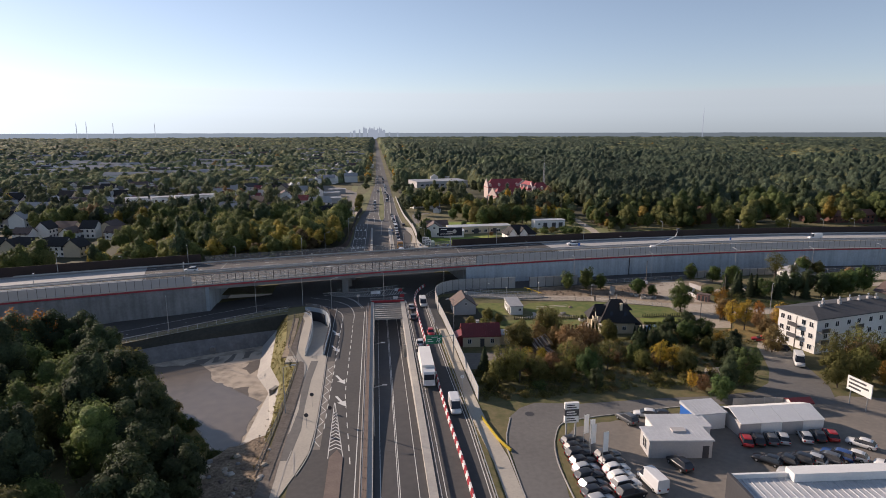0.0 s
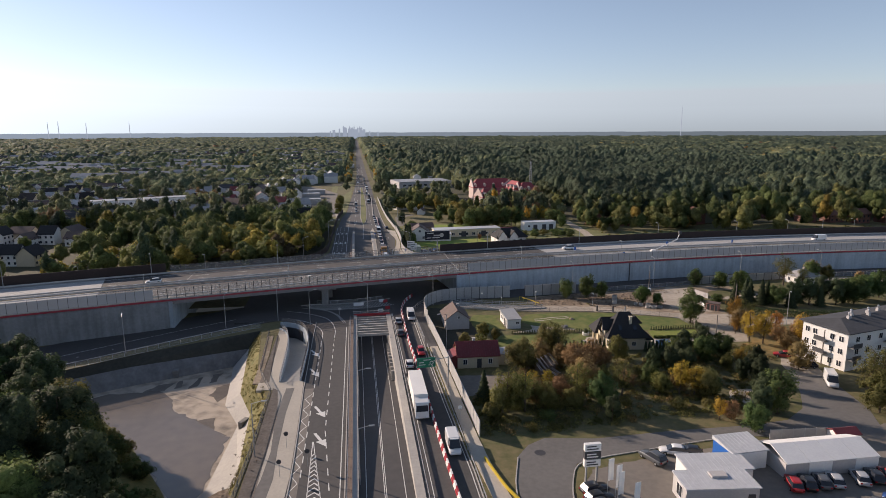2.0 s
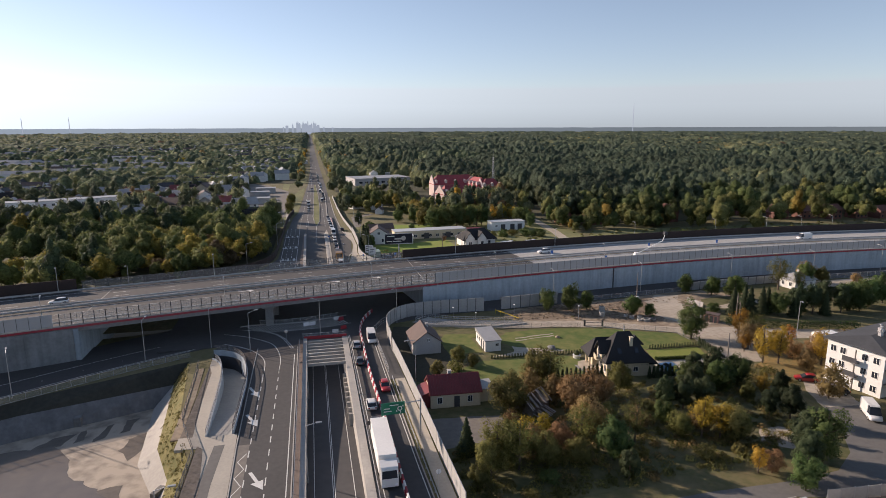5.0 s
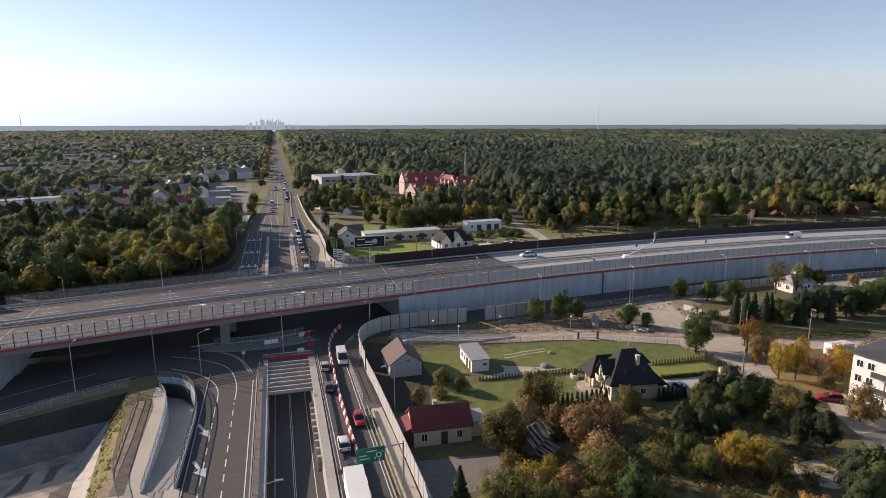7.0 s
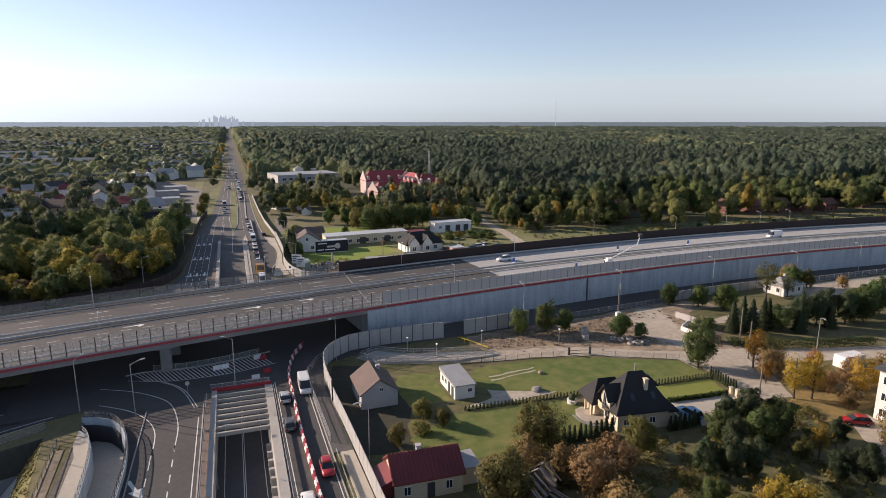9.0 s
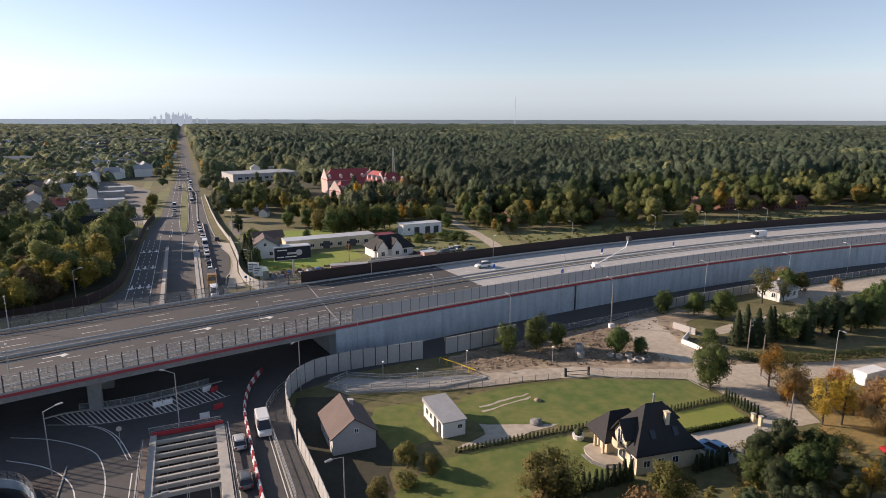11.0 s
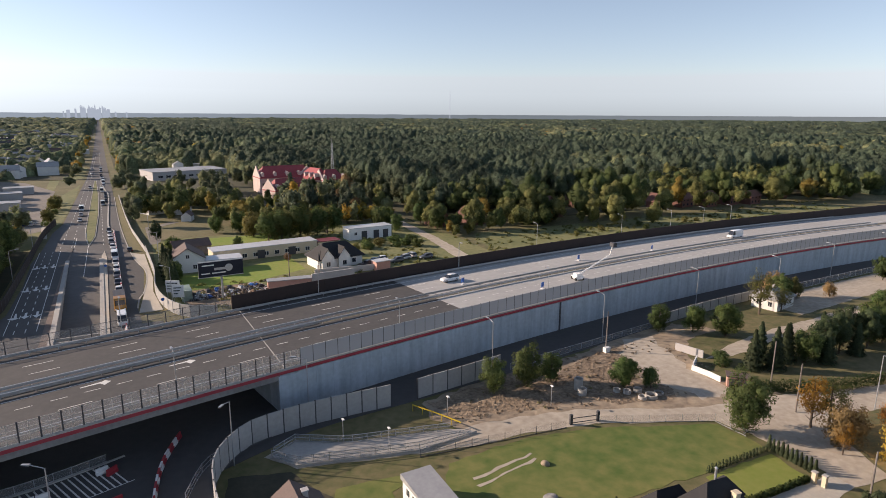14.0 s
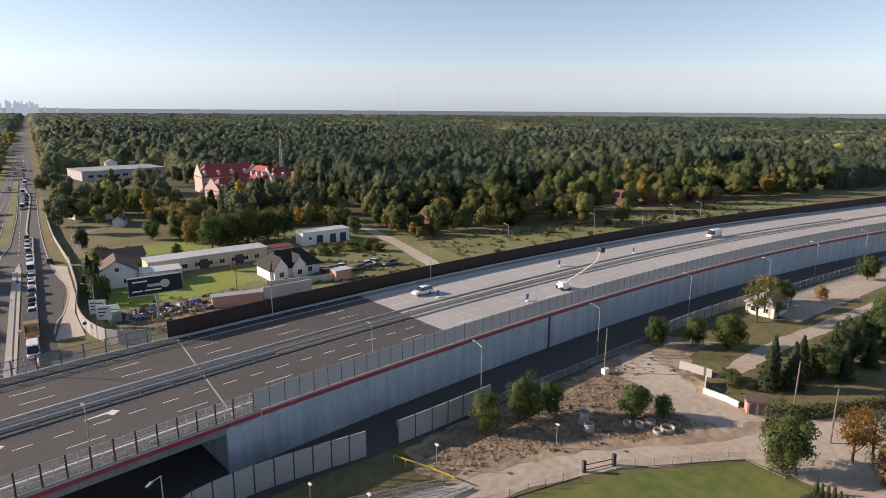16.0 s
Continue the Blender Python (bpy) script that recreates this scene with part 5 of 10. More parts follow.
def flat_building(name, at, ang, w, d, h, wall_m, roof_m, label, windows=(), rim=0.35, slope=0.0, doors=(), ribs=0):
    t = empty(name, pose(*at, 0, 0, ang), label, "building")
    M().box(-w / 2, -d / 2, 0, w / 2, d / 2, h).obj("wall", wall_m, t)
    r = M().prism([(-w / 2 - 0.2, -d / 2 - 0.2), (w / 2 + 0.2, -d / 2 - 0.2), (w / 2 + 0.2, d / 2 + 0.2), (-w / 2 - 0.2, d / 2 + 0.2)], h + 0.004, lambda p: h + 0.2 + slope * (p[1] + d / 2))
    if ribs:
        n = int(w / ribs)
        rib = M().prism([(-0.03, -d / 2 - 0.2), (0.03, -d / 2 - 0.2), (0.03, d / 2 + 0.2), (-0.03, d / 2 + 0.2)], h + 0.1, lambda p: h + 0.235 + slope * (p[1] + d / 2)).mesh("seam", roof_m)
    r = r.obj("roof", roof_m, t)
    for k in range(n + 1 if ribs else 0):
        o = new("seam", rib)
        o.parent = r
        o.matrix_basis = pose(-w / 2 + k * w / n, 0, 0)
    for win in windows:
        window(t, *win)
    for x, y, a, dw, dh in doors:
        o = M().box(-dw / 2, -0.07, 0, dw / 2, 0.02, dh).obj("door", STEEL_DARK, t)
        o.matrix_basis = pose(x, y, 0.03, 0, 0, a)
    return t


def hip_roof(w, d, eave, ridge, over=0.5, run=None):
    """Hip roof over a w by d plan, ridge along the longer side; a solid with a thin eave."""
    m = M()
    W, D = w / 2 + over, d / 2 + over
    run = run if run is not None else min(W, D)
    a = [(-W, -D, eave), (W, -D, eave), (W, D, eave), (-W, D, eave)]
    b = [(x, y, z + 0.2) for x, y, z in a]
    if W >= D:
        rg = [(-(W - run), 0, ridge), ((W - run), 0, ridge)]
        top = [(4, 5, 9, 8), (5, 6, 9), (6, 7, 8, 9), (7, 4, 8)]
    else:
        rg = [(0, -(D - run), ridge), (0, (D - run), ridge)]
        top = [(4, 5, 8), (5, 6, 9, 8), (6, 7, 9), (7, 4, 8, 9)]
    m.add(a + b + rg, [(3, 2, 1, 0), (0, 1, 5, 4), (1, 2, 6, 5), (2, 3, 7, 6), (3, 0, 4, 7)] + top)
    return m


# houses in the gardens
gable_house("brown_house", (17.5, 165.8, 0), 0, 6.2, 8.0, 2.7, 5.0, PLASTER_G, ROOF_BROWN, "grey plastered house with a brown pitched roof",
            [(0.3, -4.0, 2.9, 0.5, 0.6, 0), (-3.1, -1.5, 0.9, 0.9, 1.1, -90), (-3.1, 1.5, 0.9, 0.9, 1.1, -90), (3.1, 0, 0.9, 0.9, 1.1, 90)], 0.35, (1.0, 1.8, 5.1))
flat_building("garden_shed", (32.1, 164.1, 0), 0, 3.6, 7.8, 2.4, PLASTER_W, ROOF_GREY, "white garden shed with a grey sheet roof",
              [(-1.8, 2.4, 1.0, 0.8, 0.9, -90), (-1.8, 0.8, 1.0, 0.8, 0.9, -90), (0.9, -3.9, 1.2, 0.7, 0.6, 0)], slope=0.06, doors=((-1.8, -0.9, -90, 0.9, 2.0), (-1.8, -2.6, -90, 0.9, 2.0)))
t = gable_house("red_roofed_house", (17.8, 138.6, 0), -2, 9.0, 6.0, 2.7, 4.9, PLASTER_C, ROOF_RED, "low old house with a red sheet roof",
                [(-2.9, -3.0, 0.9, 0.8, 1.1, 0), (2.6, -3.0, 0.9, 0.8, 1.1, 0)], 0.3, (-0.6, 0.3, 5.6), 'x', (0.2, -3.0, 0))
rm = M()
for k in range(19):
    x = -4.7 + k * 0.52
    for s in (-1, 1):
        rm.add([(x - 0.04, s * 3.3, 2.86), (x + 0.04, s * 3.3, 2.86), (x + 0.04, 0, 5.24), (x - 0.04, 0, 5.24), (x - 0.04, s * 3.3, 2.74), (x + 0.04, s * 3.3, 2.74), (x + 0.04, 0, 5.1), (x - 0.04, 0, 5.1)],
               [(0, 1, 2, 3), (4, 5, 1, 0), (7, 6, 5, 4), (1, 5, 6, 2), (0, 3, 7, 4)])
rm.obj("roof_seams", ROOF_RED, t)
o = M().prism([(-6.3, -2.4), (-4.5, -2.4), (-4.5, 2.4), (-6.3, 2.4)], 0, lambda p: 2.2 if p[0] < -5 else 3.0).obj("lean_to", ROOF_RED, t, "red sheet lean-to")
M().box(4.5, -1.8, 0, 7.2, 2.2, 2.4).obj("annex", PLASTER_C, t)
M().box(4.5, -2.0, 2.4, 7.4, 2.4, 2.55).obj("annex_roof", ROOF_GREY, t)

# villa with dark hipped roofs
v = empty("villa", pose(54.7, 144.5, 0, 0, 0, -7), "cream villa with steep dark tiled roofs", "house")
M().box(-4.3, -3.3, 0, 4.3, 3.3, 3.1).obj("wall", PLASTER_C, v)
hip_roof(8.6, 6.6, 2.9, 8.3, 0.6, 3.6).obj("main_roof", ROOF_DARK, v)
M().box(-5.4, 2.0, 0, 0.5, 4.8, 2.9).obj("wing_wall", PLASTER_C, v)
hip_roof(6.4, 4.4, 2.7, 6.0, 0.5, 2.2).obj("wing_roof", ROOF_DARK, v).matrix_basis = pose(-3.0, 3.4, 0)
M().box(4.3, -3.0, 0, 5.6, 2.0, 2.4).obj("garage_wall", PLASTER_C, v)
hip_roof(2.8, 5.0, 2.3, 4.2, 0.4, 1.4).obj("garage_roof", ROOF_DARK, v).matrix_basis = pose(4.4, -0.4, 0)
# cream gable with a balcony on the garden side
M().add([(-4.9, -1.6, 2.9), (-4.9, 1.2, 2.9), (-4.9, 1.2, 4.6), (-4.9, -0.2, 6.3), (-4.9, -1.6, 4.6), (-1.5, -1.6, 2.9), (-1.5, 1.2, 2.9), (-1.5, 1.2, 4.6), (-1.5, -0.2, 6.3), (-1.5, -1.6, 4.6)],
        [(0, 1, 2, 3, 4), (9, 8, 7, 6, 5), (0, 4, 9, 5), (1, 6, 7, 2)]).obj("gable_wall", PLASTER_C, v)
for s in (-1, 1):
    a, b = -0.2 + s * 1.75, -0.2
    M().add([(-5.4, a, 4.3), (-5.4, b, 6.45), (-5.4, b, 6.65), (-5.4, a, 4.5), (-0.6, a, 4.3), (-0.6, b, 6.45), (-0.6, b, 6.65), (-0.6, a, 4.5)],
            [(0, 1, 2, 3), (7, 6, 5, 4), (3, 2, 6, 7), (0, 4, 5, 1), (0, 3, 7, 4)]).obj("gable_roof", ROOF_DARK, v)
M().prism([(-4.9, -1.5), (-5.6, -1.2), (-5.9, -0.2), (-5.6, 0.8), (-4.9, 1.1)], 2.7, 2.95).prism([(-5.8, -0.9), (-5.9, -0.2), (-5.8, 0.5), (-5.7, 0.5), (-5.8, -0.2), (-5.7, -0.9)], 2.95, 3.8).obj("balcony", PLASTER_C, v)
window(v, -4.95, -0.2, 3.1, 1.0, 2.0, -90)
for y, w in ((-2.3, 0.9), (0.0, 1.6)):
    window(v, -4.3, y, 0.7, w, 1.5, -90)
for x in (-2.8, -0.6, 1.6):
    window(v, x, -3.3, 1.0, 0.9, 0.9, 0)
for x, y in ((-1.6, -2.5), (1.9, -2.5)):
    o = M().box(-0.4, -0.03, -0.6, 0.4, 0.05, 0.6).obj("roof_window", PANE, v)
    o.matrix_basis = pose(x, y, 5.1, -37, 0, 0)
M().box(0.7, -1.9, 5, 1.3, -1.3, 7.5).box(0.62, -1.98, 7.5, 1.38, -1.22, 7.62).obj("chimney", PLASTER_C, v)
M().tube((0.3, 0.5, 6.5), (0.3, 0.5, 9.2), 0.13).tube((0.3, 0.5, 9.2), (0.3, 0.5, 9.35), 0.2, 0.05).obj("flue_pipe", STEEL, v)
hip_roof(2.2, 2.4, 5.2, 6.9, 0.3, 1.2).obj("dormer_roof", ROOF_DARK, v).matrix_basis = pose(3.1, 1.6, 0)
M().prism([(-6.2, 5.2), (-7.6, 4.6), (-8.2, 3.0), (-8.0, 1.2), (-6.9, -0.3), (-4.35, -0.9), (-4.35, 2.0), (-5.4, 2.0), (-5.4, 4.8)], 0, 0.3).obj("terrace", SAND, v)
M().prism([(-8.8, 3.2), (-8.5, 0.8), (-7.3, -0.9), (-4.35, -1.7), (-4.35, -0.95), (-6.9, -0.35), (-7.95, 1.2), (-8.15, 3.0)], 0, 0.15).obj("terrace_step", CONC_DARK, v)
for y in (2.3, 4.5):
    M().tube((-5.9, y, 0.3), (-5.9, y, 2.8), 0.2).obj("porch_column", PLASTER_C, v)
o = M().box(-1.3, -0.9, 0, 1.3, 0.9, 0.06).obj("solar_panel", PANE, v)
o.matrix_basis = pose(-3.0, 2.35, 4.55, 53, 0, 0) 
o = M().box(-0.9, -0.8, 0, 0.9, 0.8, 0.06).obj("solar_panel", PANE, v)
o.matrix_basis = pose(-5.2, 3.4, 4.45, 52, 0, -90)
pl = empty("planter", pose(48.6, 152.6, 0), "round white planter with a clipped bush", "planter")
M().tube((0, 0, 0), (0, 0, 0.7), 0.75, 0.9, 12).obj("bowl", WHITE, pl)
M().tube((0, 0, 0.7), (0, 0, 1.2), 0.5, 0.65, 10).tube((0, 0, 1.2), (0, 0, 1.75), 0.65, 0.2, 10).obj("clipped_bush", LEAF_PINE, pl)
for x, y in ((76.3, 146.0), (76.6, 144.9)):
    g = empty("gate_post", pose(x, y, 0), "pale rendered gate post of the driveway", "gate post", "gate posts")
    M().box(-0.25, -0.25, 0, 0.25, 0.25, 1.5).obj("pillar", PLASTER_C, g)
    M().box(-0.32, -0.32, 1.5, 0.32, 0.32, 1.62).obj("cap", CONC, g)

# fallen wooden barn
b = empty("ruined_barn", pose(30.4, 131.5, 0, 0, 0, 35), "collapsed old wooden barn with bare rafters", "barn")
b.scale = (0.8, 0.8, 0.95)
M().add([(-3.2, -2.4, 0), (-3.2, 2.4, 0), (-3.2, 2.4, 2.0), (-3.2, 0, 3.6), (-3.2, -2.4, 2.0), (3.2, -2.4, 0), (3.2, 2.4, 0), (3.2, 2.4, 1.8), (3.2, 0, 3.2), (3.2, -2.4, 1.8)], [(0, 1, 2, 3, 4), (9, 8, 7, 6, 5), (0, 4, 9, 5), (1, 6, 7, 2)]).obj("wall", WOOD, b)
rnd = random.Random(5)
for s in (-1, 1):
    for k in range(14):
        x = -3.6 + k * 0.55
        if rnd.random() < 0.34:
            continue
        o = M().box(-0.17, 0, -0.03, 0.17, 3.4, 0.03).obj("roof_board", BOARD, b)
        o.matrix_basis = pose(x, s * 2.9, 1.75 + rnd.uniform(-0.15, 0.1), 34, rnd.uniform(-3, 3), 0 if s < 0 else 180)
for k in range(8):
    o = M().box(-0.17, 0, 0, 0.17, 3.0, 0.06).obj("fallen_board", BOARD, b)
    o.matrix_basis = pose(-2.6 + k * 0.6, -5.2, 0.25 + 0.05 * k, 12, 0, rnd.uniform(-8, 8))

# block of flats
fl = empty("block_of_flats", pose(0, 0, 0), "white three-storey block of flats with a dark roof", "building")
fx, fy = 94.0, 121.8
fw, fd, fh = 31.0, 10.4, 8.4
fl.matrix_basis = pose(fx, fy, 0, 0, 0, 13)
M().box(0, 0, 0, fw, fd, fh).obj("wall", PLASTER_W, fl)
hr = hip_roof(fw, fd, fh, fh + 1.5, 0.7, 5.0).obj("roof", ROOF_BITUMEN, fl)
hr.matrix_basis = pose(fw / 2, fd / 2, 0)
for fz in (0.8, 3.5, 6.2):
    for x in (3.0, 6.4, 10.2, 13.5, 17.5, 21, 25, 28):
        window(fl, x, 0, fz, 1.1, 1.15, 0)
    for y in (1.4, 3.4, 7.4, 9.2):
        window(fl, 0, y, fz, 1.0, 1.15, -90)
for fz in (2.6, 5.3):
    for x in (0.3, 11.2, 22.8):
        bal = M().box(x, -1.2, fz, x + 2.6, 0, fz + 0.15).obj("balcony", CONC_DARK, fl)
        M().box(x, -1.2, fz + 0.15, x + 2.6, -1.1, fz + 1.05).obj("balcony_front", STEEL_DARK, bal)
    bal = M().box(-1.2, 4.2, fz, 0, 6.8, fz + 0.15).obj("balcony", CONC_DARK, fl)
    M().box(-1.2, 4.2, fz + 0.15, -1.1, 6.8, fz + 1.05).obj("balcony_front", STEEL_DARK, bal)
for x, y in ((6, 4.5), (8, 5.4), (12.5, 4.6), (14, 5.8), (20, 5.2), (24, 5.8), (25.5, 4.8), (9, 6.2), (18, 6.2)):
    c = M().box(x - 0.38, y - 0.3, fh + 0.8, x + 0.38, y + 0.3, fh + 2.0).obj("chimney", PLASTER_G, fl)
    M().tube((x, y, fh + 2.0), (x, y, fh + 2.6), 0.14).tube((x, y, fh + 2.55), (x, y, fh + 2.75), 0.26, 0.1).obj("vent_pipe", STEEL, c)

# car dealer's buildings
so = flat_building("sales_office", (40.6, 84.0, 0), -6, 10.0, 4.4, 3.0, PLASTER_G, ROOF_WHITE, "small grey sales office with a pale sheet roof", [(-5.0, 0, 0.8, 1.6, 1.7, -90)], ribs=0.7, doors=((4.0, -2.2, 0, 1.0, 2.1),))
flat_building("sales_annex", (43.2, 88.6, 0), -6, 9.4, 4.2, 2.8, PLASTER_W, ROOF_WHITE, "low white annex with flat roof", ribs=0.8)
M().box(-0.5, 0.1, 2.95, 1.7, 1.5, 3.5).obj("roof_hatch", PLASTER_G, so, "pale boxed skylight on the roof")
h = flat_building("blue_workshop", (50.0, 92.5, 0), 3, 5.8, 4.6, 2.9, WHITE, ROOF_WHITE, "small workshop with a blue side wall", ribs=0.6, slope=0.08)
M().box(-3.0, -2.3, 0, -2.905, 2.3, 2.9).obj("side_wall", BLUE_SIGN, h, "bright blue side wall")
tt = empty("marquee", pose(61.4, 90.3, 0, 0, 0, 0), "white four-bay marquee hall with pitched sheet roof", "marquee")
for k in range(4):
    x, e = -7.6 + k * 3.85, -7.6 + k * 3.85 + 3.8
    M().prism([(x, -3.1), (e, -3.1), (e, 3.1), (x, 3.1)], 0, 2.4).obj("bay_wall", WHITE if k % 2 else PLASTER_G, tt)
    r_ = M().add([(x, -3.3, 2.36), (e, -3.3, 2.36), (e, 0.6, 3.5), (x, 0.6, 3.5), (e, 3.3, 2.5), (x, 3.3, 2.5),
                  (x, -3.3, 2.46), (e, -3.3, 2.46), (e, 0.6, 3.62), (x, 0.6, 3.62), (e, 3.3, 2.6), (x, 3.3, 2.6)],
                 [(6, 7, 8, 9), (9, 8, 10, 11), (3, 2, 1, 0), (5, 4, 2, 3), (0, 1, 7, 6), (4, 5, 11, 10), (0, 6, 9, 3), (3, 9, 11, 5), (1, 2, 8, 7), (2, 4, 10, 8)])
    r_.obj("bay_roof", WHITE, tt)
sr = empty("showroom", pose(58, 63.4, 0, 0, 0, -3), "large showroom with a pale ribbed roof and parapet", "building")
M().box(-18, -8, 0, 26, 4.2, 4.6).obj("wall", STEEL_DARK, sr)
rf = M().box(-18, -8, 4.6, 26, 4.0, 4.75).obj("roof", ROOF_WHITE, sr)
rib = M().box(-0.08, -8, 4.745, 0.08, 3.8, 4.83).mesh("roof_rib", ROOF_WHITE)
for k in range(44):
    rb = new("roof_rib", rib)
    rb.parent = rf
    rb.matrix_basis = pose(-17.6 + k * 1.0, 0, 0)
M().box(-18.3, 3.9, 0, 26.2, 4.3, 5.4).obj("parapet", WHITE, sr)
M().box(-18.4, -8, 0, -18.0, 4.3, 5.6).obj("parapet", STEEL_DARK, sr)
M().box(-10, 2.6, 4.8, 8, 4.6, 6.0).obj("roof_box", WHITE, sr)
fence("panel_fence", [(59.2, 97.9), (69.6, 97.2)], 0.02, 1.8, 2.0, STEEL, GREY_PANEL, "pale grey panel fence behind the marquee", 0.05, 0.12, 0.06)
gable_house("red_hut", (71.0, 96.0, 0), 0, 4.0, 2.4, 1.5, 2.1, PLASTER_W, ROOF_RED, "low hut with a red roof", (), 0.2, None, 'x')
# white house and hut east of the soil yard
ct = empty("white_cottage", pose(140.4, 192.6, 0, 0, 0, 8), "small white cottage with a grey hipped roof", "house")
M().box(-4.2, -3.0, 0, 4.2, 3.0, 2.6).obj("wall", PLASTER_W, ct)
hip_roof(8.4, 6.0, 2.55, 4.7, 0.4, 3.0).obj("roof", ROOF_GREY, ct)
for wx in (-2.8, -0.4, 2.4):
    window(ct, wx, -3.0, 0.9, 0.9, 1.1, 0)
for wy in (-1.3, 1.3):
    window(ct, -4.2, wy, 0.9, 0.9, 1.1, -90)
M().box(0.6, 0.2, 4.0, 1.2, 0.8, 5.2).obj("chimney", PLASTER_G, ct)
M().band([(91.6, 176.4), (91.9, 173), (91.7, 170.6)], -0.1, 0.1, 0, 1.0).obj("garden_wall", PLASTER_W, None, "low white garden wall", "wall")
M().band([(96.8, 184.4), (98, 179)], -0.1, 0.1, 0, 1.5).obj("garden_wall", PLASTER_G, None, "low grey garden wall", "wall")
M().band([(91.9, 176.4), (95.5, 178.5)], -0.1, 0.1, 0, 1.3).obj("garden_wall", WHITE, None, "low white garden wall", "wall")
flat_building("gate_hut", (92.8, 168.2, 0), -50, 3.4, 2.0, 1.9, PLASTER_P, ROOF_BROWN, "small bin hut with brown roof", doors=((-1.0, -1.0, 0, 0.8, 1.6), (0.2, -1.0, 0, 0.8, 1.6), (1.2, -1.0, 0, 0.6, 1.6)))
M().box(105.6, 147.6, 0, 111.0, 150.0, 2.4).obj("white_container", WHITE, None, "white steel storage container on sand", "container")
gable_house("yellow_cottage", (150, 160, 0), 10, 8, 7, 3, 5.5, PLASTER_C, ROOF_BROWN, "cream cottage with brown roof", [(-2, -3.5, 0.9, 1, 1.1, 0), (2, -3.5, 0.9, 1, 1.1, 0)], 0.4)

# ---- buildings north of the viaduct ----
flat_building("long_workshop", (45.5, 303.5, 0), 4, 33, 7, 3.6, PLASTER_C, ROOF_WHITE, "long low cream workshop with a pale roof", [(-14 + k * 3.4, -3.5, 0.8, 1.4, 1.2, 0) for k in range(9)], doors=((-2, -3.5, 0, 2.4, 2.6), (8, -3.5, 0, 2.4, 2.6)))
flat_building("low_shed", (66.5, 304.5, 0), 4, 8, 5, 2.8, PLASTER_C, ROOF_RED, "low shed with a rusty red roof", doors=((-2, -2.5, 0, 2, 2.2),))
gable_house("pale_blue_house", (21.5, 295.5, 0), -3, 9, 9, 4.0, 7.0, PLASTER_W, ROOF_BROWN, "pale house with a wide brown roof", [(-2.4, -4.5, 1, 1, 1.2, 0), (1.8, -4.5, 1, 1, 1.2, 0), (0, -4.5, 4.2, 0.9, 1.0, 0)], 0.4)
flat_building("house_annex", (31, 292.5, 0), -3, 10, 6, 3.2, PLASTER_W, ROOF_WHITE, "white annex with flat roof", [(-3, -3, 0.9, 1, 1.1, 0), (0, -3, 0.9, 1, 1.1, 0), (3, -3, 0.9, 1, 1.1, 0)])
gable_house("brown_barn", (25, 317, 0), 8, 11, 6, 2.8, 4.6, WOOD, ROOF_BROWN, "barn with a dark brown roof", (), 0.4, None, 'x')
w2 = empty("dark_roofed_house", pose(61.5, 281.5, 0, 0, 0, 6), "white house with dark hipped and gabled roofs", "house")
M().box(-7, -4.5, 0, 7, 4.5, 3.0).obj("wall", PLASTER_W, w2)
hip_roof(14, 9, 2.9, 7.0, 0.7, 4.0).obj("main_roof", ROOF_DARK, w2)
for gx in (-4.6, 0.6):
    M().add([(gx - 1.9, -5.6, 0), (gx + 1.9, -5.6, 0), (gx + 1.9, -5.6, 3.6), (gx, -5.6, 6.0), (gx - 1.9, -5.6, 3.6), (gx - 1.9, -3, 0), (gx + 1.9, -3, 0), (gx + 1.9, -3, 3.6), (gx, -3, 6.0), (gx - 1.9, -3, 3.6)],
            [(0, 1, 2, 3, 4), (9, 8, 7, 6, 5), (1, 6, 7, 2), (0, 4, 9, 5)]).obj("gable_wall", PLASTER_W, w2)
    for s in (-1, 1):
        a = gx + s * 2.3
        M().add([(a, -6, 3.2), (gx, -6, 6.2), (gx, -6, 6.4), (a, -6, 3.4), (a, -1, 3.2), (gx, -1, 6.2), (gx, -1, 6.4), (a, -1, 3.4)], [(0, 1, 2, 3), (7, 6, 5, 4), (3, 2, 6, 7), (0, 4, 5, 1), (0, 3, 7, 4)]).obj("gable_roof", ROOF_DARK, w2)
    window(w2, gx, -5.62, 1.0, 1.2, 1.3, 0)
for x in (4.2,):
    window(w2, x, -4.5, 1.0, 1.2, 1.3, 0)
flat_building("white_hall", (86, 315.5, 0), 3, 17, 6, 4.2, WHITE, ROOF_WHITE, "white hall with dark doors and a flat roof", [(-6, -3, 1.8, 1, 1, 0)], doors=((-2.6, -3, 0, 2.2, 3), (2.2, -3, 0, 2.2, 3), (6, -3, 0, 2.2, 3)))
flat_building("pink_shed", (42.5, 262.5, 0), -8, 11, 2.6, 2.4, PLASTER_P, ROOF_GREY, "low shed with pink walls and grey roof", ())
M().prism([(48.2, 261.4), (60.5, 262.3), (60.4, 262.7), (48.2, 261.8)], 0, 3.2).obj("grey_wall", PLASTER_G, None, "tall grey yard wall", "wall")
M().prism([(52, 271), (70, 269), (70, 269.3), (52, 271.3)], 0, 1.8).obj("grey_wall", PLASTER_G, None, "grey yard wall", "wall")
flat_building("pink_garage", (71.5, 269.5, 0), 6, 4.6, 3.2, 2.6, PLASTER_P, ROOF_WHITE, "small pink garage with pale roof", ())
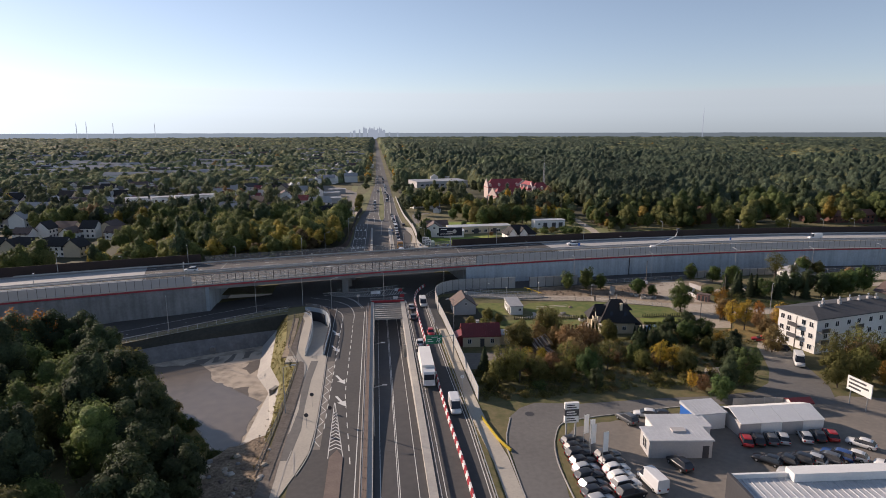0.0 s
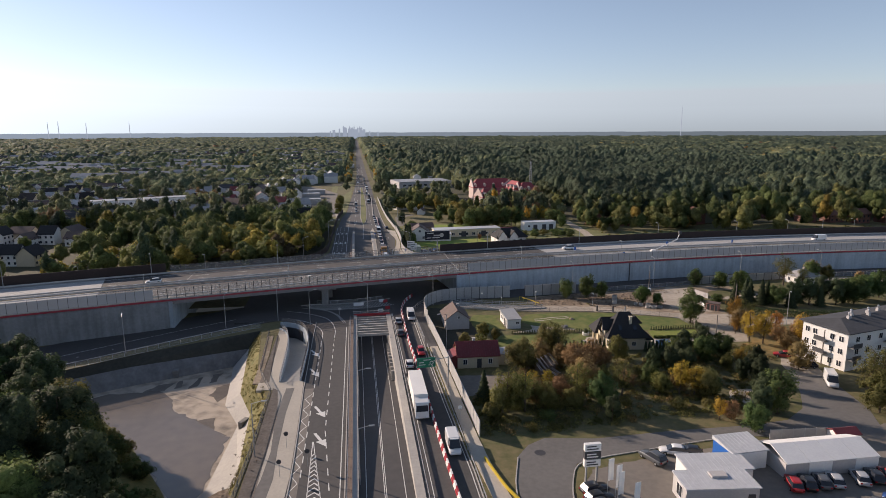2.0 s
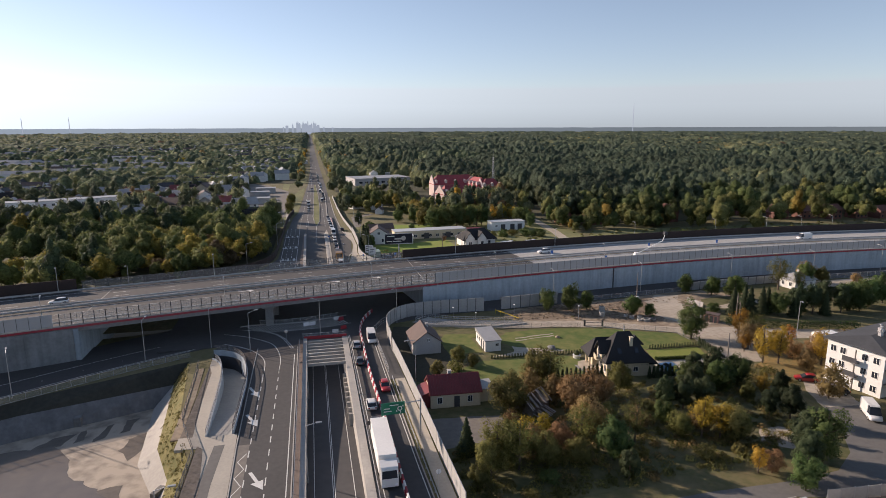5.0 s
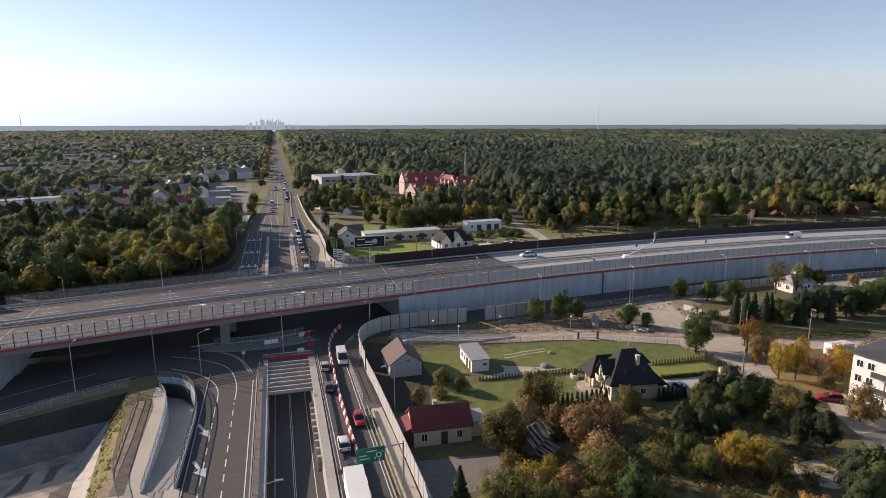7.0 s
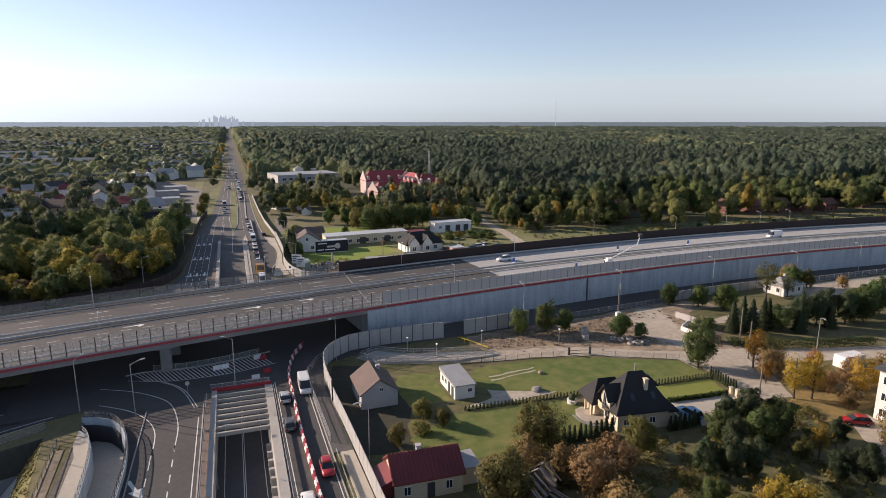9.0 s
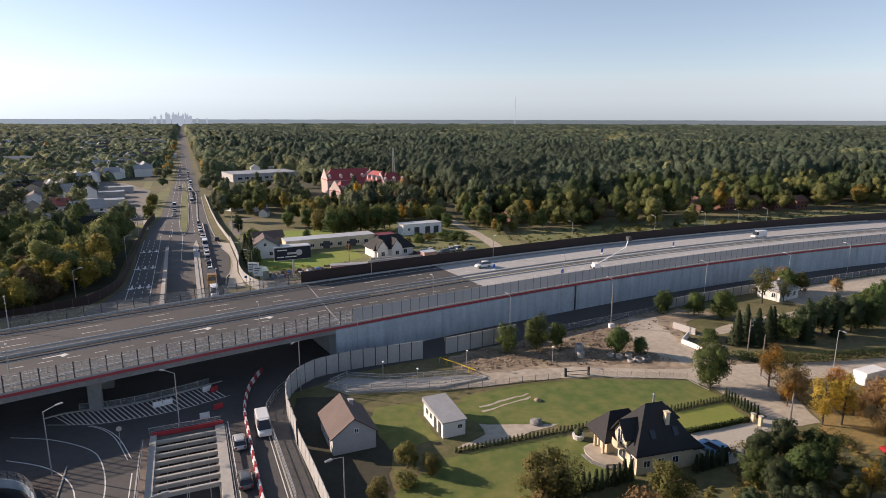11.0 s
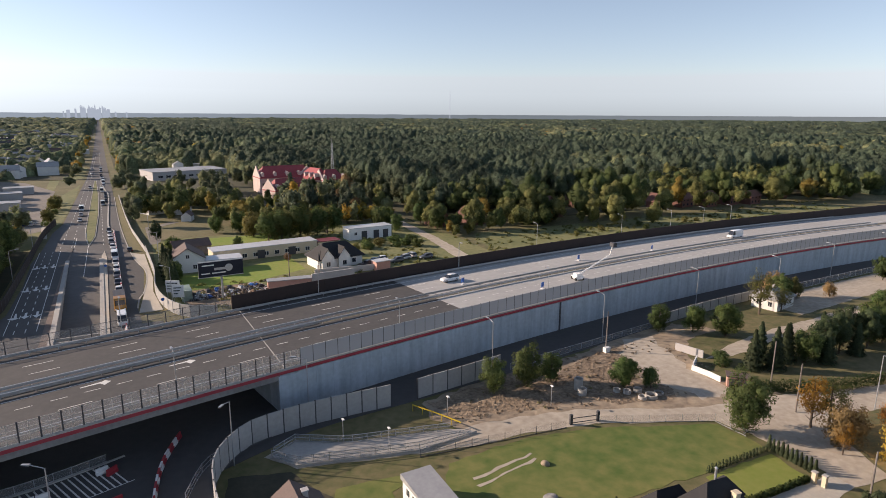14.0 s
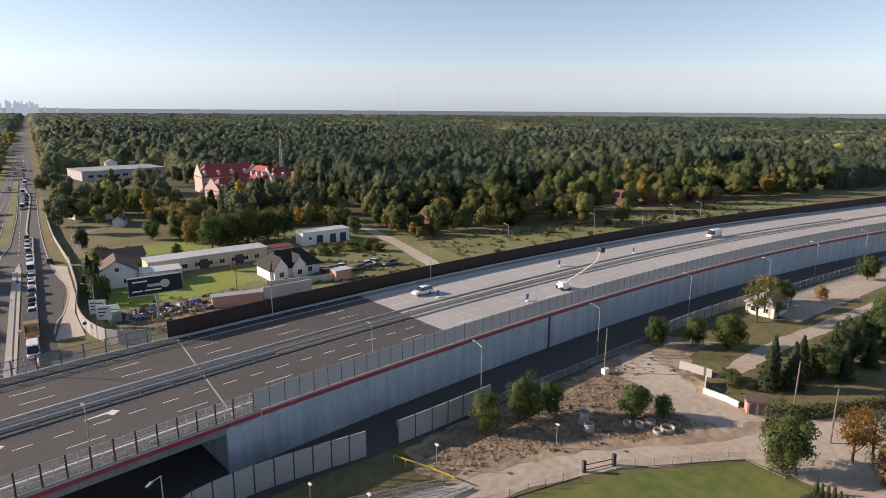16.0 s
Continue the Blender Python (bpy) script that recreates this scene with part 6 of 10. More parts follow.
gable_house("white_shop_house", (21, 411, 0), 20, 8, 7, 3.4, 6, PLASTER_W, ROOF_DARK, "white house with a dark roof", [(-2, -3.5, 1, 1, 1.2, 0), (2, -3.5, 1, 1, 1.2, 0)], 0.4)
gable_house("white_cabin", (32, 384, 0), -20, 4, 5, 2.4, 4, PLASTER_W, ROOF_BROWN, "small white cabin with a brown roof", (), 0.3)
flat_building("low_white_block", (31, 404, 0), 10, 9, 5, 3, PLASTER_W, ROOF_GREY, "low white building with a grey flat roof", ())
flat_building("supermarket", (52, 575, 0), 12, 50, 30, 6, PLASTER_G, ROOF_GREY, "large low grey store", [(-20 + k * 5, -15, 2, 3, 1.6, 0) for k in range(9)])
# big building with red roofs
rb = empty("red_roofed_hotel", pose(0, 0, 0), "large pink hotel with red mansard roofs", "building")


def hotel_wing(x, y, ang, w, d, h, rh, n):
    t = M().box(-w / 2, -d / 2, 0, w / 2, d / 2, h).obj("wing_wall", HOTEL_WALL, rb)
    t.matrix_basis = pose(x, y, 0, 0, 0, ang)
    hip_roof(w, d, h, h + rh, 0.5, 4.5).obj("wing_roof", HOTEL_ROOF, t)
    for k in range(n):
        px = -w / 2 + (k + 0.5) * w / n
        for fz in [1.2 + 3.0 * j for j in range(int(h / 3))]:
            o = M().box(-0.6, -0.08, 0, 0.6, 0.02, 1.5).obj("window", PANE, t)
            o.matrix_basis = pose(px, -d / 2, fz, 0, 0, 0)
        if k % 2 == 0 and rh > 4:
            o = M().box(-0.8, -0.9, 0, 0.8, 1.6, 1.7).add([(-1.0, -1.0, 1.7), (1.0, -1.0, 1.7), (0, -1.0, 2.7), (-1.0, 2.2, 1.7), (1.0, 2.2, 1.7), (0, 2.2, 2.7)], [(0, 1, 2), (3, 5, 4), (0, 2, 5, 3), (1, 4, 5, 2)]).obj("dormer", HOTEL_WALL, t)
            o.matrix_basis = pose(px, -d / 2 + 1.4, h + 1.0, 0, 0, 0)
    if rh > 4:
        M().add([(-w / 2 - 0.3, -d / 2 - 0.3, 0), (-w / 2 - 0.3, d / 2 + 0.3, 0), (-w / 2 - 0.3, d / 2 + 0.3, h + 1), (-w / 2 - 0.3, 0, h + rh + 0.4), (-w / 2 - 0.3, -d / 2 - 0.3, h + 1), (-w / 2 + 0.2, -d / 2 - 0.3, 0), (-w / 2 + 0.2, d / 2 + 0.3, 0), (-w / 2 + 0.2, d / 2 + 0.3, h + 1),
                 (-w / 2 + 0.2, 0, h + rh + 0.4), (-w / 2 + 0.2, -d / 2 - 0.3, h + 1)], [(4, 3, 2, 1, 0), (5, 6, 7, 8, 9)] + [(i, (i + 1) % 5, 5 + (i + 1) % 5, 5 + i) for i in range(5)]).obj("end_gable", HOTEL_WALL, t)


hotel_wing(95.5, 468, 3, 32, 14, 8.5, 6.5, 9)
hotel_wing(110.5, 455, -78, 20, 12, 8.0, 6.0, 7)
hotel_wing(117, 447, 4, 14, 13, 7.5, 6.0, 5)
hotel_wing(89, 434, 18, 24, 12, 5.0, 6.0, 5)
lm = empty("lattice_mast", pose(129.6, 480, 0), "thin grey lattice mast", "mast")
for k, (sx, sy) in enumerate(((-1, -1), (1, -1), (1, 1), (-1, 1))):
    M().tube((sx * 0.9, sy * 0.9, 0), (sx * 0.35, sy * 0.35, 27), 0.13, 0.08, 5).obj("mast_leg", STEEL, lm)
br_ = M()
for k in range(18):
    z, s0, s1 = k * 1.5, 0.9 - 0.55 * k / 18, 0.9 - 0.55 * (k + 1) / 18
    for a, b_ in (((-1, -1), (1, -1)), ((1, -1), (1, 1)), ((1, 1), (-1, 1)), ((-1, 1), (-1, -1))):
        br_.tube((a[0] * s0, a[1] * s0, z), (b_[0] * s1, b_[1] * s1, z + 1.5), 0.06, 0.06, 4)
br_.obj("mast_bracing", STEEL, lm)
M().tube((0, 0, 27), (0, 0, 32), 0.06, 0.04, 5).obj("mast_tip", STEEL, lm)

# ---- trees ----
def leaf_mesh(name, P, N, size, rng, material, squash=0.7, rag=0.38, soft=0.7):
    """Small pointed leaf clumps at points P, facing roughly N."""
    n = len(P)
    out = N / (np.linalg.norm(N, axis=1)[:, None] + 1e-9)
    N = N + rng.normal(0, rag, (n, 3))
    N /= np.linalg.norm(N, axis=1)[:, None] + 1e-9
    R = rng.normal(0, 1, (n, 3))
    A = np.cross(N, R)
    A /= np.linalg.norm(A, axis=1)[:, None] + 1e-9
    B = np.cross(N, A)
    s = size * rng.uniform(0.6, 1.35, (n, 1))
    V = np.stack([P + A * s, P - A * s * 0.6 + B * s * squash, P - A * s * 0.6 - B * s * squash], 1).reshape(-1, 3)
    me = raw_mesh(name, V, np.arange(n * 3).reshape(-1, 3), material)
    if soft:
        # a crown of leaves takes light like a soft rounded body
        face = np.cross(V[1::3] - V[0::3], V[2::3] - V[0::3])
        face /= np.linalg.norm(face, axis=1)[:, None] + 1e-9
        face *= np.sign((face * out).sum(1) + 1e-6)[:, None]
        S = out * soft + face * (1 - soft)
        S /= np.linalg.norm(S, axis=1)[:, None] + 1e-9
        me.polygons.foreach_set("use_smooth", np.ones(n, dtype=bool))
        me.normals_split_custom_set_from_vertices(np.repeat(S, 3, axis=0).astype(np.float32))
    return me


def raw_mesh(name, V, F, material):
    me = bpy.data.meshes.new(name)
    k = F.shape[1]
    me.vertices.add(len(V))
    me.vertices.foreach_set("co", np.asarray(V, dtype=np.float32).ravel())
    me.loops.add(F.size)
    me.loops.foreach_set("vertex_index", F.astype(np.int32).ravel())
    me.polygons.add(len(F))
    me.polygons.foreach_set("loop_start", np.arange(0, F.size, k, dtype=np.int32))
    me.update(calc_edges=True)
    me.materials.append(material)
    return me


def crown_points(rng, h0, h1, r, n, lobes=44, inner=0.5):
    """Points and outward normals in the shells of many small lobes that fill an uneven crown of radius r between heights h0 and h1."""
    c = np.array([0, 0, h0 + (h1 - h0) * 0.47])
    hz = (h1 - h0) / 2
    L = []
    for k in range(lobes):
        d = rng.normal(0, 1, 3)
        d /= np.linalg.norm(d)
        q = rng.uniform(0.45, 0.88)
        lr = rng.uniform(0.17, 0.34)
        L.append((c + d * np.array([r, r, hz]) * q, lr * r, lr * min(hz, r * 1.15)))
    for k in range(5):
        L.append((c + rng.normal(0, 0.12, 3) * np.array([r, r, hz]), 0.6 * r, 0.66 * hz))
    k = rng.integers(0, len(L), n)
    d = rng.normal(0, 1, (n, 3))
    d /= np.linalg.norm(d, axis=1)[:, None]
    d[:, 2] = np.where(rng.random(n) < 0.25, np.abs(d[:, 2]), d[:, 2])
    rad = rng.uniform(inner, 1.12 if inner < 0.7 else 1.06, n)
    C = np.array([l[0] for l in L])[k]
    S = np.array([[l[1], l[1], l[2]] for l in L])[k]
    P = C + d * S * rad[:, None]
    N = d * 0.45 + (P - c) / np.array([r, r, hz]) * 0.8
    return P, N


def cone_points(rng, h0, h1, r, n, tiers=7):
    t = rng.random(n) ** 1.4
    z = h0 + (h1 - h0) * t
    tier = 0.75 + 0.25 * np.cos(t * tiers * 2 * np.pi)
    rr = r * (1 - t) ** 0.85 * tier * rng.uniform(0.6, 1.08, n) + 0.1
    a = rng.uniform(0, 2 * np.pi, n)
    P = np.stack([np.cos(a) * rr, np.sin(a) * rr, z], 1)
    N = np.stack([np.cos(a), np.sin(a), np.full(n, 0.5)], 1)
    return P, N


TREE_KINDS = {}


def tree_kind(kind, seed, h, r, material, style="round", n=1500, size=0.30, bole=0.28):
    rng = np.random.default_rng(seed)
    m = M()
    h0 = h * bole
    lean = rng.normal(0, 0.02, 2) * h
    m.tube((0, 0, -0.2), (lean[0] * 0.5, lean[1] * 0.5, h * 0.45), 0.022 * h, 0.016 * h, 7)
    m.tube((lean[0] * 0.5, lean[1] * 0.5, h * 0.45), (lean[0], lean[1], h * 0.85), 0.016 * h, 0.005 * h, 6)
    if style != "cone":
        for k in range(7):
            a = k * 2.4 + rng.uniform(0, 1)
            z = h * rng.uniform(bole * 0.9, 0.6)
            q = rng.uniform(0.5, 0.8) * r
            m.tube((lean[0] * 0.5, lean[1] * 0.5, z), (q * math.cos(a), q * math.sin(a), z + q * 0.75), 0.009 * h, 0.003 * h, 5)
        P, N = crown_points(rng, h0, h, r, n)
        if style == "pine":
            keep = P[:, 2] > h * 0.36
            P, N = P[keep], N[keep]
    else:
        P, N = cone_points(rng, h * 0.06, h, r, n)
    TREE_KINDS[kind] = (m.mesh("trunk", BARK), leaf_mesh("crown", P, N, size, rng, material))


def tree(kind, x, y, s=1.0, rot=0.0, z=0.0, label="", group="", sz=1.0):
    t = empty("tree", pose(x, y, z, 0, 0, rot), label, "tree", group)
    t.scale = (s, s, s * sz)
    for nm, me in zip(("trunk", "crown"), TREE_KINDS[kind]):
        o = new(nm, me)
        o.parent = t
    return t


for k in range(3):
    tree_kind("green%d" % k, 10 + k, 9.4, 3.8, LEAF_GREEN, n=6500, size=0.22, bole=0.02)
    tree_kind("olive%d" % k, 20 + k, 8.6, 3.6, LEAF_OLIVE, n=6000, size=0.20, bole=0.0)
    tree_kind("pine%d" % k, 30 + k, 13.0, 4.0, LEAF_PINE, "round", n=10000, size=0.215, bole=0.05)
for k in range(2):
    tree_kind("yellow%d" % k, 40 + k, 8.8, 2.5, LEAF_YELLOW, n=2300, size=0.16, bole=0.16)
    tree_kind("orange%d" % k, 50 + k, 8.4, 2.5, LEAF_ORANGE, n=1900, size=0.16, bole=0.14)
    tree_kind("brown%d" % k, 60 + k, 7.2, 3.1, LEAF_BROWN, n=4200, size=0.17, bole=0.0)
    tree_kind("fresh%d" % k, 70 + k, 7.8, 3.0, LEAF_FRESH, n=6400, size=0.17, bole=-0.02)
    tree_kind("spruce%d" % k, 80 + k, 10.0, 2.6, LEAF_PINE, "cone", n=3200, size=0.30)
    tree_kind("shrub%d" % k, 90 + k, 2.6, 2.0, LEAF_OLIVE, n=1500, size=0.14, bole=-0.1)
    tree_kind("bush%d" % k, 95 + k, 2.8, 2.2, LEAF_GREEN, n=1500, size=0.15, bole=-0.1)
tree_kind("alder0", 100, 11.0, 4.1, LEAF_GREEN, n=7500, size=0.2, bole=0.02)
tree_kind("thuja", 101, 3.0, 0.55, LEAF_PINE, "cone", n=700, size=0.14)
tree_kind("willow", 102, 10.0, 3.2, LEAF_OLIVE, n=2400, size=0.15, bole=0.15)
LABELS = {"alder": "slender dark green alder with a loose crown", "green": "broadleaf tree with dark green leaves", "olive": "broadleaf tree turning olive green", "pine": "tall dark green pine tree", "yellow": "birch in yellow autumn leaf",
          "orange": "small tree in orange autumn leaf", "brown": "thin tree with brown autumn leaves", "fresh": "young round tree with fresh green leaves", "spruce": "dark green conical spruce tree",
          "shrub": "low olive green shrub in grass", "bush": "rounded dark green leafy bush", "thuja": "narrow clipped dark green conifer", "willow": "sparse tree with thin olive leaves"}
rt = random.Random(11)


def plant(kind, x, y, s=1.0, group="", sz=1.0):
    base = kind
    if kind + "0" in TREE_KINDS:
        n = sum(1 for k in TREE_KINDS if k[:-1] == kind)
        kind = kind + str(rt.randrange(n))
    z = -1.2 if x < -60 and y > 126 and y < 190 else 0.0
    return tree(kind, x, y, s, rt.uniform(0, 360), z, LABELS[base], group, sz)


# trees by the soil yard
for k, x, y, s in (("alder", 55.2, 186, 0.62), ("alder", 61.6, 185.2, 0.74), ("alder", 66.0, 184.4, 0.55), ("fresh", 75.6, 177.2, 0.85), ("fresh", 79.4, 174.8, 0.55), ("alder", 101.9, 193, 0.62),
                   ("fresh", 108.3, 189.6, 0.85), ("fresh", 112, 184.5, 1.1), ("alder", 80.0, 158.0, 0.92), ("spruce", 105, 169.5, 0.8), ("spruce", 109.5, 170.5, 0.75), ("green", 113, 168.5, 0.75), ("pine", 119, 169, 0.66),
                   ("pine", 131, 167, 0.66), ("green", 137, 167, 0.9), ("green", 144, 171, 0.9), ("bush", 98, 175, 0.9), ("bush", 100, 177, 0.8), ("spruce", 101.5, 171.4, 0.75), ("spruce", 106.5, 173.5, 0.75), ("spruce", 112, 171.5, 0.7),
                   ("pine", 123, 168, 0.66), ("pine", 128, 170, 0.7), ("green", 134, 168, 0.9), ("willow", 131.5, 190, 1.15), ("willow", 137.5, 188.6, 0.7), ("brown", 147, 196.5, 1.0), ("green", 143.5, 193, 0.85), ("olive", 151, 194, 0.7),
                   ("green", 140, 170.2, 0.9), ("green", 150, 172, 1.0), ("olive", 166, 174, 0.9), ("green", 178, 172, 1.0), ("brown", 160, 190, 0.6), ("green", 190, 192, 0.8), ("spruce", 116, 166.5, 0.7), ("spruce", 125, 166, 0.65), ("spruce", 121, 170.5, 0.8)):
    plant(k, x, y, s, "trees by the yard")
# autumn trees by the lane
for k, x, y, s in (("orange", 89.8, 154.2, 1.0), ("willow", 92.5, 153.0, 0.8), ("orange", 86.2, 147.8, 0.6), ("brown", 88.2, 149.0, 1.0), ("yellow", 85.6, 141.4, 1.0), ("yellow", 88.4, 140.3, 1.0), ("brown", 93.0, 141.5, 0.7), ("orange", 97, 147.5, 0.7),
                   ("yellow", 96.5, 137.5, 1.0), ("brown", 99, 141.6, 0.8), ("brown", 104.5, 139, 1.0), ("orange", 108, 135, 0.8), ("yellow", 104, 134.5, 0.7), ("brown", 112, 141, 0.9), ("brown", 117, 139, 1.0), ("brown", 91, 135.5, 0.7)):
    plant(k, x, y, s, "autumn trees by the lane")
# garden thicket
for k, x, y, s in (("olive", 35.0, 140.6, 1.0), ("willow", 36.6, 138.4, 0.9), ("olive", 26, 130.4, 1.05), ("brown", 35.4, 133, 0.8), ("brown", 31.5, 136, 0.85), ("brown", 37.4, 128.8, 1.1), ("brown", 41.5, 130.8, 1.0), ("brown", 45, 132.6, 0.62),
                   ("olive", 49.3, 135.2, 0.75), ("brown", 36.3, 120.6, 1.1), ("green", 50, 121.8, 0.5), ("pine", 54.1, 127.6, 0.5), ("pine", 56.6, 126, 0.55), ("pine", 60, 125.6, 0.5), ("pine", 61.5, 130.6, 0.5), ("green", 67.5, 131, 0.75),
                   ("green", 73, 133, 0.7), ("pine", 70, 136.5, 0.56), ("pine", 65.8, 136.4, 0.5), ("green", 62.4, 134, 0.6), ("olive", 70, 126.6, 0.48), ("yellow", 72.8, 126.2, 0.62), ("pine", 77.4, 127.2, 0.42), ("pine", 72.2, 118.8, 0.54),
                   ("pine", 69.8, 120.8, 0.42), ("yellow", 53.6, 116.6, 0.85), ("yellow", 55.9, 115.2, 0.85), ("brown", 54.6, 118, 0.7), ("olive", 58, 114.6, 0.85), ("green", 60.2, 115.6, 0.45), ("yellow", 70.6, 112, 0.42), ("brown", 85, 124, 1.0),
                   ("yellow", 24.5, 119, 0.75), ("yellow", 28.5, 121.2, 0.6), ("olive", 21, 117, 0.8), ("olive", 17.5, 113.5, 0.75), ("olive", 26, 114, 0.7), ("green", 36.5, 113.5, 0.8), ("olive", 31, 113, 0.6), ("olive", 50.5, 117.5, 0.6),
                   ("spruce", 15.5, 119.8, 0.6), ("olive", 14.8, 110.6, 0.5), ("olive", 23.0, 155.2, 0.5), ("olive", 25.4, 152.4, 0.42), ("olive", 17.2, 149.2, 0.45), ("shrub", 21.4, 151.4, 0.9), ("yellow", 13.8, 142, 0.35),
                   ("brown", 24.5, 126, 0.5), ("willow", 22, 114, 0.9), ("brown", 25, 116.5, 0.8), ("willow", 19, 116, 0.85), ("brown", 30, 117.5, 0.75), ("willow", 42, 117, 0.8), ("brown", 45, 121, 0.6), ("olive", 41, 124, 0.5),
                   ("willow", 33, 117, 0.85), ("olive", 62.5, 121.5, 0.45), ("green", 58.4, 100.6, 0.62), ("pine", 62.2, 104.6, 0.56), ("alder", 66.8, 106.4, 0.86), ("pine", 65.2, 108.4, 0.6), ("yellow", 55.2, 105.8, 0.55),
                   ("brown", 57.2, 105.4, 0.55), ("pine", 36.2, 108.2, 0.42)):
    plant(k, x, y, s, "trees of the gardens")
for k in range(22):
    x, y = rt.uniform(13.5, 70), rt.uniform(105.5, 132)
    if y < 104 + 0.08 * x or (12 < x < 25 and 121 < y < 145) or (60 < x and y < 119):
        continue
    plant(rt.choice(("shrub", "bush", "shrub")), x, y, rt.uniform(0.5, 1.0), "shrubs of the thicket")
SCRUB = [(x, y) for x, y in ((rt.uniform(13, 84), rt.uniform(104, 142)) for k in range(900)) if y > 105 + 0.06 * x and not (x > 72 and y < 130) and not (12 < x < 25.5 and 121 < y < 147) and not (x < 48 and y > 134) and not (49 < x < 66 and y > 138)]


def scrub(name, spots, material, label, r0=0.5, r1=1.4, n=70, size=0.17):
    """Low weeds and seedlings in one mesh."""
    rng = np.random.default_rng(len(spots) + 5)
    Ps, Ns = [], []
    for x, y in spots:
        r = rng.uniform(r0, r1)
        d = rng.normal(0, 1, (n, 3))
        d /= np.linalg.norm(d, axis=1)[:, None]
        d[:, 2] = np.abs(d[:, 2])
        Ps.append(d * rng.uniform(0.5, 1.1, (n, 1)) * np.array([r, r, r * rng.uniform(0.5, 1.0)]) + np.array([x, y, 0]))
        Ns.append(d)
    tagged(new(name, leaf_mesh(name, np.concatenate(Ps), np.concatenate(Ns), size, rng, material)), label, "scrub", kind="stuff")


rk = random.Random(77)
clods = [(x, y) for x, y in ((rk.uniform(45, 98), rk.uniform(166, 191)) for k in range(600)) if 180.6 - (x - 43) * 0.255 < y < 191 - max(0, 58 - x) * 0.5 and not (84 < x < 94 and y < 186)]
scrub("soil_clods", clods[::2], SOIL, "clods and ruts of churned soil", 0.1, 0.45, 26, 0.12)
scrub("soil_clods", clods[1::2], SOIL_CHURN, "dark clods of churned soil", 0.1, 0.5, 26, 0.12)
scrub("yard_weeds", clods[::9], LEAF_OLIVE, "sparse olive weeds on the bare soil", 0.15, 0.5, 30, 0.1)
scrub("soil_clods", [(rk.uniform(-27.8, -23.2), rk.uniform(76, 128)) for k in range(160)], DIRT, "gravel and debris along the fence", 0.08, 0.3, 20, 0.09)
scrub("scrub", SCRUB[0::4], LEAF_OLIVE, "olive green weeds and seedlings")
scrub("scrub", SCRUB[1::4], LEAF_BROWN, "brown withered weeds")
scrub("scrub", SCRUB[2::4], LEAF_STRAW, "straw-coloured weeds and brambles")
scrub("scrub", SCRUB[3::4], LEAF_OLIVE, "olive green weeds and seedlings")
rng_b = np.random.default_rng(2)
Ps, Ns = [], []
for k in range(420):
    t_, w_ = rt.random(), rt.random() ** 0.7
    i = rt.choice((2, 2, 3, 4, 4, 5))
    c = Vector(basin_rim[i]).lerp(Vector(basin_rim[(i + 1) % 9]), t_)
    l_ = Vector(at_z(basin_ledge[i], LEDGE_Z)).lerp(Vector(at_z(basin_ledge[(i + 1) % 9], LEDGE_Z)), t_)
    c = l_.lerp(c, w_)
    d = rng_b.normal(0, 1, (26, 3))
    d /= np.linalg.norm(d, axis=1)[:, None]
    d[:, 2] = np.abs(d[:, 2])
    Ps.append(d * rng_b.uniform(0.2, 0.55) + np.array(c))
    Ns.append(d)
tagged(new("bank_weeds", leaf_mesh("bank_weeds", np.concatenate(Ps), np.concatenate(Ns), 0.10, rng_b, LEAF_OLIVE)), "yellow-green weeds on the basin's bank", "scrub", kind="stuff")
# trees by the flats and the dealer
for k, x, y, s in (("olive", 85.5, 104, 1.0), ("willow", 87.5, 108.5, 1.0), ("olive", 91.5, 105.2, 1.05), ("brown", 95, 110, 1.2), ("orange", 93, 100, 0.9), ("orange", 97.5, 102, 1.1), ("orange", 101, 97, 1.1), ("olive", 100.5, 108, 1.1), ("brown", 106, 110, 1.2), ("willow", 92, 111, 1.1), ("willow", 98, 113, 1.1)):
    plant(k, x, y, s, "trees by the flats")
# villa's conifers and hedges
for k in range(13):
    plant("thuja", 37.6 + k * 0.92, 141.2 + 0.1 * (k % 3), rt.uniform(0.85, 1.05), "row of clipped conifers")
for k in range(7):
    plant("thuja", 58.0 + k * 0.9, 139.4, rt.uniform(0.7, 0.95), "row of clipped conifers")
for k in range(11):
    plant("thuja", 78.95 - k * 0.06, 153.6 - k * 0.66, rt.uniform(0.55, 0.7), "row of clipped conifers")
ep = [(30.6 + k * 0.64, 156.1 - 0.038 * k, rt.uniform(0.8, 1.05)) for k in range(34)] + [(66.8 + k * 0.66, 153.9 - 0.03 * k, rt.uniform(0.9, 1.1)) for k in range(18)]
rng_e = np.random.default_rng(3)
PN = [cone_points(rng_e, 0.02, h, 0.2, 150, 1) for _, _, h in ep]
tagged(new("conifer_edging", leaf_mesh("conifer_edging", np.concatenate([p + np.array([x, y, 0]) for (x, y, h), (p, n) in zip(ep, PN)]), np.concatenate([n for p, n in PN]), 0.085, rng_e, LEAF_PINE)),
       "low dark conifers edging the lawns", "hedge", kind="stuff")


